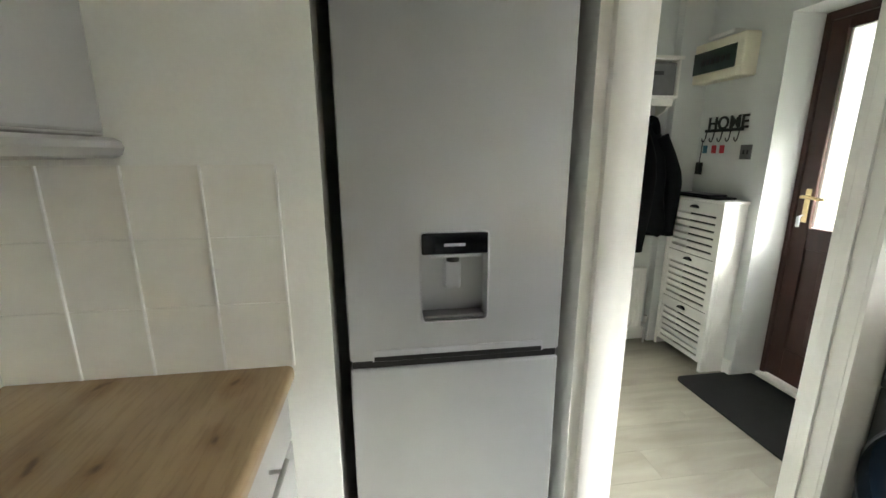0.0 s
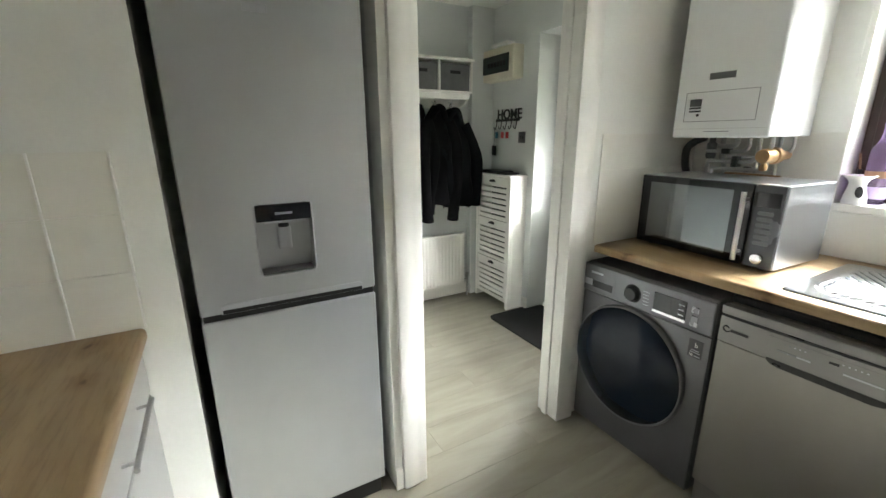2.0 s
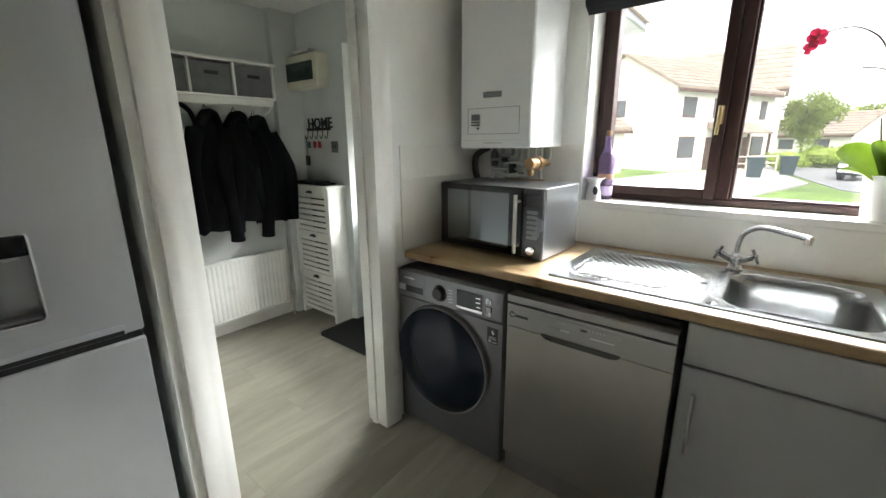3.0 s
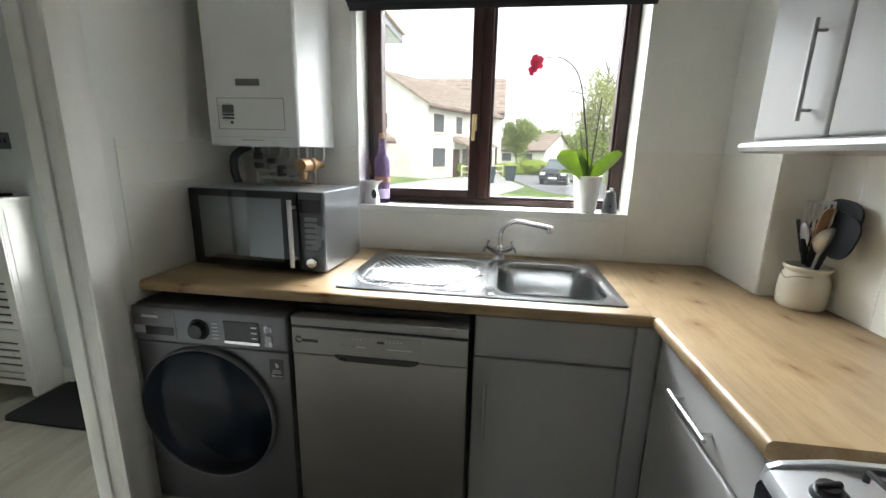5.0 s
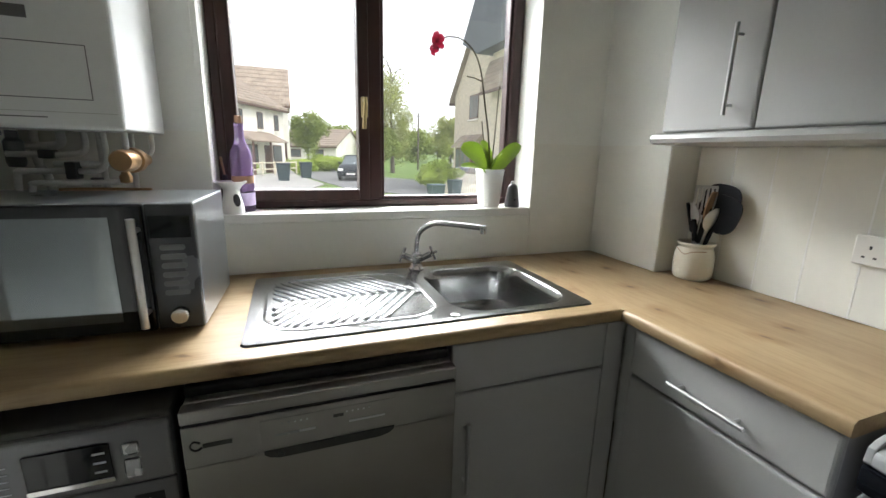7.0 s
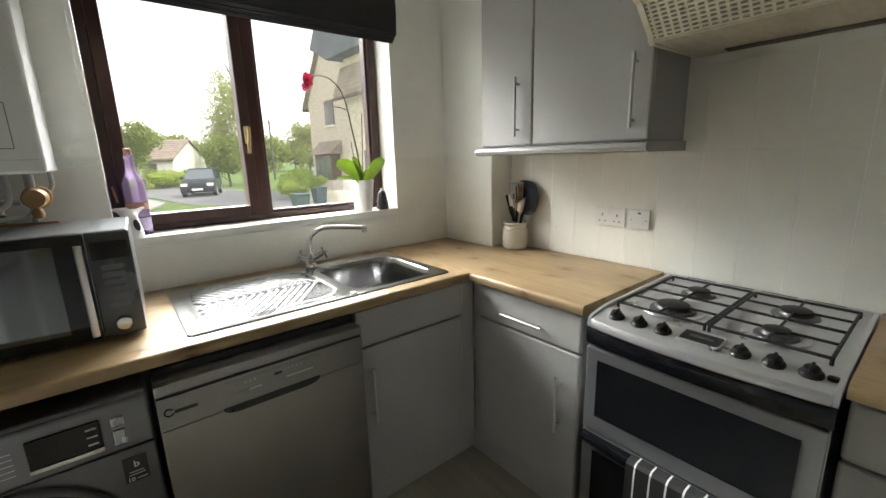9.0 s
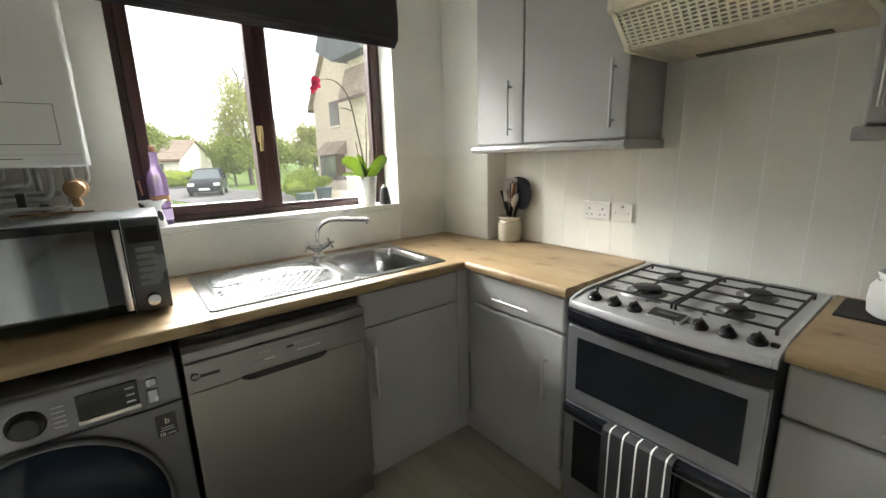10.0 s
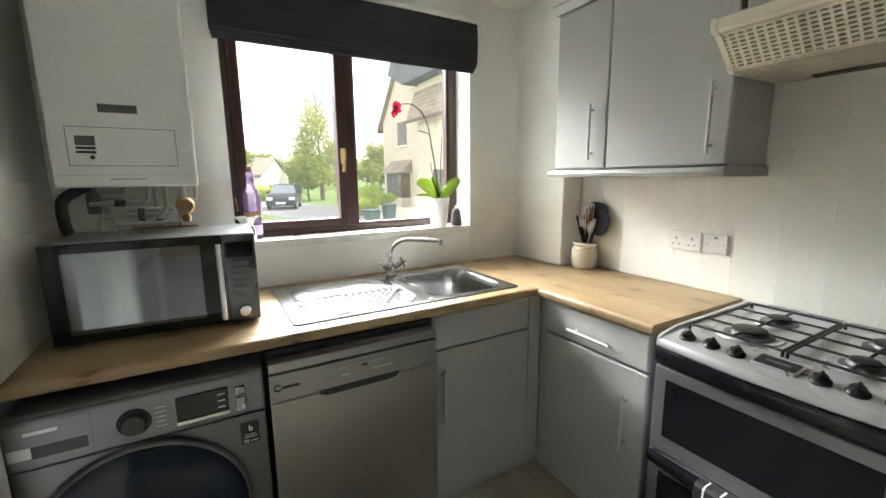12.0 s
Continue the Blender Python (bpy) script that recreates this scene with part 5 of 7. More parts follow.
def build_hood():
    x0, x1 = 0.897, 1.525
    h = thing("cooker_hood", "aged cream plastic cooker hood with a slotted sloping grille", "cooker hood", (1.21, S, 1.755))
    side = [(S + 0.001, 1.752), (-0.875, 1.748), (-0.862, 1.756), (-0.862, 1.766), (-0.775, 1.846), (-0.755, 1.852), (-0.744, 1.86), (-0.744, 1.892), (-0.752, 1.898), (S + 0.001, 1.898)]
    part("end_cap", prism(side, "x", x1 - 0.018, x1), CREAM_PLASTIC, h)
    part("end_cap", prism(side, "x", x0, x0 + 0.018), CREAM_PLASTIC, h)
    top = [(S + 0.001, 1.85), (-0.79, 1.852), (-0.757, 1.853), (-0.746, 1.861), (-0.746, 1.891), (-0.754, 1.897), (S + 0.001, 1.897)]
    part("top_band", prism(top, "x", x0 + 0.0185, x1 - 0.0185), CREAM_PLASTIC, h)
    part("underside", box(x0 + 0.0185, x1 - 0.0185, S + 0.001, -0.866, 1.751, 1.764, 0.002), GREASY_CREAM, h, "grease-browned underside")
    part("light_strip", box(1.02, 1.40, -1.19, -1.15, 1.744, 1.7505, 0.002), BARK, h, "browned lamp cover strip")
    # grille: bars across and uprights between, on a slope
    a, b = Vector((0, -0.868, 1.762)), Vector((0, -0.782, 1.8505))
    d = b - a
    nrm = Vector((0, d.z, -d.y)).normalized()
    rows = 9
    for k in range(rows + 1):
        p = a + d * (k / rows)
        bm = box(x0 + 0.019, x1 - 0.019, -0.0028, 0.0028, -0.0032, 0.0032)
        bm.transform(Matrix.Translation(p) @ Matrix.Rotation(math.atan2(d.z, d.y) - math.pi / 2, 4, "X"))
        part("slat", bm, CREAM_PLASTIC, h)
    bm = None
    n = 23
    for i in range(n + 1):
        x = x0 + 0.03 + (x1 - x0 - 0.06) * i / n
        own = box(x - 0.0042, x + 0.0042, -0.002, 0.0022, 0, d.length)
        own.transform(Matrix.Translation(a) @ Matrix.Rotation(math.atan2(d.z, d.y) - math.pi / 2, 4, "X"))
        part("grille_upright", own, CREAM_PLASTIC, h)
    back = box(x0 + 0.019, x1 - 0.019, -0.016, -0.012, 0, d.length)
    back.transform(Matrix.Translation(a) @ Matrix.Rotation(math.atan2(d.z, d.y) - math.pi / 2, 4, "X"))
    part("grille_back", back, GREASE, h, "grey filter behind the grille")


GREASE = finish("grey_filter", (0.22, 0.21, 0.18), 0.8, vary=0.15)
build_cooker()
build_hood()


# ---- kitchen small things ----
def build_sockets():
    y = S + 0.0085
    s = thing("double_socket", "white double switched wall socket", "socket", (1.815, y, 1.09))
    part("plate", box(1.742, 1.889, y, y + 0.010, 1.083, 1.168, 0.003), PLASTIC_WHITE, s)
    for cx in (1.78, 1.851):
        for dx, dz, w, h in ((0, 0.016, 0.006, 0.010), (-0.013, -0.012, 0.008, 0.005), (0.013, -0.012, 0.008, 0.005)):
            part("pin_hole", box(cx + dx - w / 2, cx + dx + w / 2, y + 0.0100, y + 0.0104, 1.118 + dz - h / 2, 1.118 + dz + h / 2), BLACK, s)
    for cx in (1.809, 1.822):
        part("rocker", box(cx - 0.005, cx + 0.005, y + 0.0102, y + 0.014, 1.138, 1.154, 0.002), PLASTIC_WHITE, s)
    s = thing("cooker_switch", "white fused spur switch plate", "switch", (1.68, y, 1.09))
    part("plate", box(1.634, 1.728, y, y + 0.010, 1.083, 1.168, 0.003), PLASTIC_WHITE, s)
    part("indicator", box(1.672, 1.686, y + 0.0101, y + 0.0106, 1.149, 1.156), BLACK, s)
    part("fuse_carrier", box(1.662, 1.698, y + 0.0101, y + 0.0125, 1.112, 1.133, 0.001), PLASTIC_WHITE, s)
    part("screw", rod((1.648, y + 0.0095, 1.122), (1.648, y + 0.0105, 1.122), 0.003, 10), GRAPHITE_PANEL, s)
    part("screw", rod((1.714, y + 0.0095, 1.122), (1.714, y + 0.0105, 1.122), 0.003, 10), GRAPHITE_PANEL, s)


def utensil(parent_at, lean, kind, length):
    """One kitchen tool, leaning in the crock."""
    base = Vector(parent_at)
    d = Vector((lean[0], lean[1], 1)).normalized()
    turn = Matrix.Translation(base) @ d.to_track_quat("Z", "Y").to_matrix().to_4x4()
    if kind == "pan":
        across = Vector((1, 0.1, 0)).cross(d).cross(d).normalized() * -1
        deep = d.cross(across)
        turn = Matrix.Translation(base) @ Matrix((across, deep, d)).transposed().to_4x4()
    names = {"slice": "fish_slice", "spoon": "serving_spoon", "wood": "wooden_spatula", "knife": "palette_knife", "ladle": "black_ladle", "pan": "splatter_paddle"}
    cats = {"slice": "kitchen tool", "spoon": "spoon", "wood": "spatula", "knife": "kitchen tool", "ladle": "ladle", "pan": "kitchen tool"}
    texts = {"slice": "slotted steel fish slice standing in the utensil crock", "spoon": "polished steel serving spoon standing in the utensil crock", "wood": "brown wooden spatula standing in the utensil crock",
             "knife": "dark-handled steel tool standing in the utensil crock", "ladle": "black nylon ladle standing in the utensil crock", "pan": "broad black nylon turner standing in the utensil crock"}
    t = thing(names[kind], texts[kind], cats[kind], base, "utensils in the crock")
    metal = HANDLE if kind in ("slice", "spoon") else WOOD_SPOON if kind == "wood" else NYLON
    bm = rod((0, 0, 0), (0, 0, length * 0.68), 0.0055, 8)
    bm.transform(turn)
    part("shaft", bm, metal if kind != "knife" else HANDLE, t)
    bm = bmesh.new()
    if kind == "spoon" or kind == "ladle":
        w = 0.03 if kind == "spoon" else 0.042
        bmesh.ops.create_uvsphere(bm, u_segments=16, v_segments=10, radius=1)
        for v in bm.verts:
            v.co = Vector((v.co.x * w, v.co.y * 0.012 + (0.012 * v.co.x ** 2), length * 0.84 + v.co.z * length * 0.17))
    elif kind == "slice":
        xs = [-0.037] + [-0.037 + 0.0132 * k + d for k in range(6) for d in (0.008, 0.0132)][:-1]
        zs = [length * q for q in (0.66, 0.74, 0.97, 1.0)]
        grid = [[bm.verts.new((x, 0, z)) for x in xs] for z in zs]
        for i in range(3):
            for k in range(len(xs) - 1):
                if i != 1 or k % 2 == 0:
                    bm.faces.new((grid[i][k], grid[i][k + 1], grid[i + 1][k + 1], grid[i + 1][k]))
        bmesh.ops.solidify(bm, geom=bm.faces[:], thickness=0.003)
    elif kind == "knife":
        bm = box(-0.009, 0.009, -0.006, 0.006, length * 0.60, length, 0.004)
    else:
        w = 0.024 if kind == "wood" else 0.07
        mid, tall = length * (0.84 if kind == "wood" else 0.79), length * (0.17 if kind == "wood" else 0.22)
        rim = [(math.cos(a), math.sin(a)) for a in (2 * math.pi * k / 24 for k in range(24))]
        bm = prism([(w * math.copysign(abs(c) ** 0.7, c), mid + tall * math.copysign(abs(s) ** 0.7, s)) for c, s in rim], "y", -0.003, 0.003)
    bm.transform(turn)
    part("head", bm, metal, t, "", True)


def build_crock():
    at = (2.335, -1.165, 0.9105)
    c = thing("utensil_crock", "cream glazed ceramic utensil crock on the worktop", "crock", at)
    part("pot", lathe([(0.0, 0.0), (0.059, 0.0), (0.067, 0.008), (0.0705, 0.03), (0.0705, 0.085), (0.067, 0.105), (0.061, 0.117), (0.0575, 0.124), (0.060, 0.131), (0.066, 0.135), (0.066, 0.142), (0.060, 0.144), (0.056, 0.140), (0.054, 0.124), (0.058, 0.11), (0.058, 0.010), (0.0, 0.009)], at, "z", 36), CERAMIC, c, "", True)
    bm = tube([(at[0] - 0.063, at[1] + 0.022, 1.028), (at[0] - 0.035, at[1] + 0.058, 1.024), (at[0] - 0.01, at[1] + 0.0675, 1.012), (at[0] + 0.024, at[1] + 0.063, 1.026), (at[0] + 0.057, at[1] + 0.035, 1.03)], 0.0014, 6)
    part("string", bm, WOOD_SPOON, c, "thin string round the neck")
    bx, by, bz = at[0], at[1], 0.925
    tools = (((-0.08, 0.075), "slice", 0.31), ((-0.17, 0.00), "wood", 0.29), ((0.10, 0.15), "spoon", 0.25), ((0.00, 0.24), "knife", 0.20),
             ((-0.31, -0.03), "spoon", 0.245), ((0.16, 0.20), "knife", 0.255), ((0.19, 0.08), "knife", 0.24), ((0.0, 0.03), "ladle", 0.25),
             ((-0.13, -0.12), "pan", 0.315), ((-0.25, -0.09), "pan", 0.285), ((-0.19, 0.10), "knife", 0.19))
    for lean, kind, L in tools:
        back = 0.022 if kind == "pan" else 0.0
        utensil((bx - lean[0] * 0.08 - back, by - lean[1] * 0.08, bz), lean, kind, L * 1.13)


def build_jar():
    piece("place_mat", box(0.515, 0.885, -1.20, -0.99, 0.9105, 0.9165, 0.002), BLACK_MATT, "black slate mat on the worktop beside the cooker", "mat")
    at = (0.755, -1.075, 0.917)
    j = thing("storage_jar", "white glazed storage jar with a tied tag on a black mat", "jar", at)
    part("pot", lathe([(0.0, 0.0), (0.058, 0.0), (0.070, 0.010), (0.074, 0.045), (0.072, 0.085), (0.060, 0.105), (0.054, 0.112), (0.060, 0.124), (0.061, 0.130), (0.055, 0.131), (0.050, 0.115), (0.060, 0.09), (0.064, 0.05), (0.06, 0.012), (0.0, 0.010)], at, "z", 40), CERAMIC_WHITE, j, "", True)
    part("contents", lathe([(0.0, 0.116), (0.0515, 0.116), (0.0515, 0.112), (0.0, 0.112)], at, "z", 30), WOOD_SPOON, j, "brown cork inside the neck")
    bm = tube([(at[0] + 0.056, at[1] + 0.02, 1.026), (at[0] + 0.02, at[1] + 0.062, 1.014), (at[0] - 0.03, at[1] + 0.06, 1.004)], 0.0012, 6)
    part("string", bm, BLACK, j)
    tag = lathe([(0.0, 0.0015), (0.021, 0.0015), (0.021, 0.0), (0.0, 0.0)], (0, 0, 0), "y", 24)
    tag.transform(Matrix.Translation((at[0] - 0.012, at[1] + 0.075, 0.975)) @ Matrix.Rotation(radians(6), 4, "Z"))
    part("tag", tag, SILVER, j, "round grey tag")


def build_towel():
    t = thing("tea_towel", "black and white striped tea towel over the oven handle", "tea towel", (1.23, -0.575, 0.47))
    n = 15
    x0, x1 = 1.115, 1.345
    for k in range(n):
        a, b = x0 + (x1 - x0) * k / n, x0 + (x1 - x0) * (k + 1) / n
        if k % 3 == 1:
            m = a + (b - a) * 0.35
            spans = ((a, m, PLASTIC_WHITE), (m, b, BLACK_MATT))
        else:
            spans = ((a, b, BLACK_MATT),)
        for p, q, mat in spans:
            w = 0.004 * math.sin(k * 1.3)
            bm = prism([(-0.6015, 0.479), (-0.572, 0.479), (-0.5645, 0.470), (-0.562, 0.445), (-0.556 + w, 0.14), (-0.552 + w, 0.14), (-0.557, 0.445), (-0.560, 0.474), (-0.570, 0.4835), (-0.6015, 0.4835)], "x", p, q)
            part("stripe", bm, mat, t, "", True)


def build_sill_things():
    z = 1.1345
    at = (2.94, 0.474, z)
    b = thing("bottle", "purple glass bottle with a brown cork on the window sill", "bottle", at)
    part("glass", lathe([(0.0, 0.0), (0.036, 0.0), (0.039, 0.006), (0.039, 0.205), (0.033, 0.228), (0.020, 0.252), (0.016, 0.275), (0.016, 0.31), (0.018, 0.312), (0.018, 0.32), (0.0, 0.32)], at, "z", 32), PURPLE_GLASS, b, "", True)
    part("label_band", lathe([(0.0395, 0.105), (0.0395, 0.132)], at, "z", 32), WOOD_SPOON, b, "orange-brown label band", True)
    part("stopper", lathe([(0.0, 0.3205), (0.011, 0.3205), (0.013, 0.324), (0.013, 0.347), (0.0, 0.349)], at, "z", 20), WOOD_SPOON, b, "brown cork stopper", True)
    part("lower_label", lathe([(0.0394, 0.022), (0.0394, 0.07)], at, "z", 32), PETAL_PALE, b, "pale lilac label", True)
    at = (2.875, 0.508, z)
    o = thing("oil_burner", "white ceramic oil burner with an oval opening on the sill", "oil burner", at)
    part("body", lathe([(0.0, 0.0), (0.038, 0.0), (0.040, 0.004), (0.037, 0.03), (0.029, 0.065), (0.027, 0.085), (0.036, 0.1), (0.052, 0.112), (0.054, 0.116), (0.049, 0.116), (0.034, 0.106), (0.0, 0.1)], at, "z", 32), CERAMIC_WHITE, o, "", True)
    hole = lathe([(0.0, 0.0015), (1.0, 0.0)], (0, 0, 0), "x", 24)
    for v in hole.verts:
        v.co = Vector((v.co.x, v.co.y * 0.013, v.co.z * 0.023))
    hole.transform(Matrix.Translation((at[0] - 0.029, at[1] - 0.018, z + 0.05)) @ Matrix.Rotation(radians(33), 4, "Z") @ Matrix.Rotation(radians(14), 4, "Y"))
    part("opening", hole, BLACK_MATT, o, "dark oval opening")
    at = (2.955, 0.535, z)
    r = thing("reed_diffuser", "small bottle with a pale reed on the window sill", "diffuser", at)
    part("bottle", lathe([(0.0, 0.0), (0.016, 0.0), (0.017, 0.09), (0.008, 0.12), (0.008, 0.135), (0.0, 0.135)], at, "z", 18), BLACK, r, "", True)
    part("reed", rod((at[0], at[1], z + 0.13), (at[0] - 0.01, at[1] + 0.008, z + 0.20), 0.004, 8), WOOD_SPOON, r)
    at = (2.872, -0.645, z)
    # tapered air freshener at the end of the sill
    g = thing("air_freshener", "white and grey tapered air freshener on the window sill", "air freshener", at)
    part("body", lathe([(0.0, 0.0), (0.034, 0.0), (0.035, 0.008), (0.033, 0.012)], at, "z", 28), GRAPHITE, g, "dark base ring", True)
    part("cone", lathe([(0.034, 0.012), (0.031, 0.04), (0.022, 0.09), (0.018, 0.099), (0.009, 0.105), (0.0, 0.105)], at, "z", 28), GRAPHITE_PANEL, g, "", True)
    part("nozzle", box(at[0] - 0.008, at[0] + 0.008, at[1] - 0.008, at[1] + 0.008, z + 0.104, z + 0.117, 0.003), PLASTIC_WHITE, g)
    part("button", rod((at[0] - 0.032, at[1] + 0.004, z + 0.035), (at[0] - 0.025, at[1] + 0.004, z + 0.035), 0.005, 12), BLACK, g)


def leaf_mesh(length, width, bend, fold=0.25):
    """An arched strap leaf along +x."""
    bm = bmesh.new()
    n, rows = 12, []
    for i in range(n + 1):
        t = i / n
        w = width * (1 - abs(2 * max(t, 0.04) - 1.08) ** 3.2) ** 0.6 if abs(2 * max(t, 0.04) - 1.08) < 1 else 0.0015
        x = length * (t - 0.12 * bend * t * t)
        z = length * bend * (0.95 * t - 1.05 * t * t)
        rows.append([bm.verts.new((x, s * w, z + abs(s) * w * fold)) for s in (-1, -0.5, 0, 0.5, 1)])
    for a, b in zip(rows, rows[1:]):
        for k in range(4):
            bm.faces.new((a[k], a[k + 1], b[k + 1], b[k]))
    bmesh.ops.solidify(bm, geom=bm.faces[:], thickness=0.0016)
    bmesh.ops.recalc_face_normals(bm, faces=bm.faces[:])
    return bm


def build_orchid():
    at = Vector((2.905, -0.542, 1.1345))
    o = thing("potted_orchid", "orchid with one crimson bloom in a white pot on the sill", "potted plant", at)
    part("pot", lathe([(0.0, 0.0), (0.046, 0.0), (0.048, 0.004), (0.063, 0.158), (0.066, 0.165), (0.062, 0.168), (0.058, 0.163), (0.056, 0.14), (0.0, 0.14)], at, "z", 36), CERAMIC_WHITE, o, "white tapered pot", True)
    part("bark_mix", lathe([(0.0, 0.146), (0.053, 0.143), (0.055, 0.1405)], at, "z", 20), BARK, o)
    for yaw, L, w, bend, up, tilt in ((96, 0.20, 0.054, 0.5, 40, -62), (106, 0.16, 0.040, 0.22, 68, -65), (262, 0.19, 0.034, 0.05, 46, 55), (84, 0.15, 0.020, 0.45, 16, -35), (215, 0.11, 0.026, 0.3, 60, 20)):
        bm = leaf_mesh(L, w, bend)
        bm.transform(Matrix.Translation(at + Vector((0, 0, 0.145))) @ Matrix.Rotation(radians(yaw), 4, "Z") @ Matrix.Rotation(radians(-up), 4, "Y") @ Matrix.Rotation(radians(tilt), 4, "X"))
        part("leaf", bm, LEAF, o, "glossy green strap leaf", True)
    stem = [(0, 0.0, 0.145), (-0.01, 0.02, 0.30), (-0.012, 0.046, 0.44), (-0.015, 0.07, 0.56), (-0.02, 0.105, 0.635), (-0.03, 0.165, 0.678), (-0.035, 0.225, 0.682), (-0.042, 0.262, 0.668)]
    part("flower_stem", tube([at + Vector(p) for p in stem], 0.0042, 7, taper=0.0024), STEM, o, "", True)
    part("side_shoot", tube([at + Vector(p) for p in ((-0.014, 0.064, 0.53), (-0.02, 0.10, 0.54), (-0.02, 0.138, 0.545))], 0.0026, 6), STEM, o)
    part("cane", tube([at + Vector(p) for p in ((0.0, -0.004, 0.145), (0.0, -0.016, 0.34), (0.002, -0.026, 0.52))], 0.0036, 7, taper=0.0024), STEM, o)
    part("bud_shoot", tube([at + Vector(p) for p in ((0, 0.01, 0.145), (-0.004, 0.035, 0.26), (-0.008, 0.055, 0.37))], 0.0036, 7, taper=0.002), STEM, o)
    c = at + Vector((-0.047, 0.28, 0.657))
    for k in range(5):
        bm = leaf_mesh(0.036, 0.013 if k % 2 else 0.017, 0.25, 0.1)
        bm.transform(Matrix.Translation(c) @ Matrix.Rotation(radians(200), 4, "Z") @ Matrix.Rotation(radians(72 * k + 20), 4, "X") @ Matrix.Rotation(radians(-78), 4, "Y"))
        part("petal", bm, PETAL, o, "crimson petal", True)
    part("bloom_lip", lathe([(0.0, -0.008), (0.008, 0.0), (0.006, 0.01), (0.0, 0.014)], c, "x", 14), PETAL, o, "", True)
    c2 = at + Vector((-0.047, 0.297, 0.622))
    for k in range(3):
        bm = leaf_mesh(0.026, 0.011, 0.25, 0.1)
        bm.transform(Matrix.Translation(c2) @ Matrix.Rotation(radians(190), 4, "Z") @ Matrix.Rotation(radians(120 * k + 50), 4, "X") @ Matrix.Rotation(radians(-60), 4, "Y"))
        part("petal", bm, PETAL, o, "crimson petal", True)
    part("bloom_stalk", tube([at + Vector((-0.042, 0.262, 0.668)), c, c2], 0.0014, 6), STEM, o)


PETAL_PALE = finish("lilac_label", (0.55, 0.45, 0.66), 0.5, vary=0.1)
build_sockets()
build_crock()
build_jar()
build_towel()
build_sill_things()
build_orchid()


# ---- hall things ----
def build_coat_shelf():
    s = thing("coat_shelf", "white wall shelf with four cubby holes and coat hooks", "coat rack", (1.88, HALL_N, 1.64))
    x0, x1, y0, y1 = 1.30, 2.452, 2.74, HALL_N - 0.001
    part("shelf", box(x0, x1, y0, y1, 1.735, 1.751, 0.002), GLOSS_WHITE, s)
    part("top", box(x0 - 0.012, x1 + 0.012, y0 - 0.012, y1, 1.962, 1.982, 0.003), GLOSS_WHITE, s)
    for k in range(5):
        x = x0 + 0.008 + (x1 - x0 - 0.016) * k / 4
        part("divider", box(x - 0.008, x + 0.008, y0, y1, 1.7515, 1.9615, 0.002), GLOSS_WHITE, s)
    part("back_board", box(x0, x1, y1 - 0.012, y1, 1.63, 1.7345, 0.002), GLOSS_WHITE, s)
    for x in (x0 + 0.008, x1 - 0.008):
        prof = [(y1 - 0.013, 1.734), (y0 + 0.03, 1.734), (y0 + 0.05, 1.70), (y0 + 0.10, 1.665), (y1 - 0.03, 1.64), (y1 - 0.013, 1.635)]
        part("bracket", prism(prof, "x", x - 0.008, x + 0.008), GLOSS_WHITE, s)
    part("apron", box(x0 + 0.017, x1 - 0.017, y0 + 0.02, y0 + 0.034, 1.69, 1.7345, 0.002), GLOSS_WHITE, s)
    for k in range(7):
        x = x0 + 0.11 + k * 0.155
        bm = tube([(x, y1 - 0.013, 1.68), (x, y1 - 0.05, 1.672), (x, y1 - 0.065, 1.66), (x, y1 - 0.07, 1.678)], 0.0045, 8)
        part("hook", bm, HANDLE, s, "nickel coat hook", True)
    for k in range(4):
        cx = x0 + 0.008 + (x1 - x0 - 0.016) * (k + 0.5) / 4
        b = thing("storage_basket", "grey cloth storage basket in a shelf cubby", "basket", (cx, 2.83, 1.752), "baskets on the coat shelf")
        w = 0.131
        part("cloth_box", box(cx - w, cx + w, y0 + 0.012, y1 - 0.015, 1.7525, 1.945, 0.006), BASKET, b)
        part("grip_hole", box(cx - 0.045, cx + 0.045, y0 + 0.0095, y0 + 0.0115, 1.872, 1.895, 0.0008), BLACK_MATT, b, "dark cut-out grip")


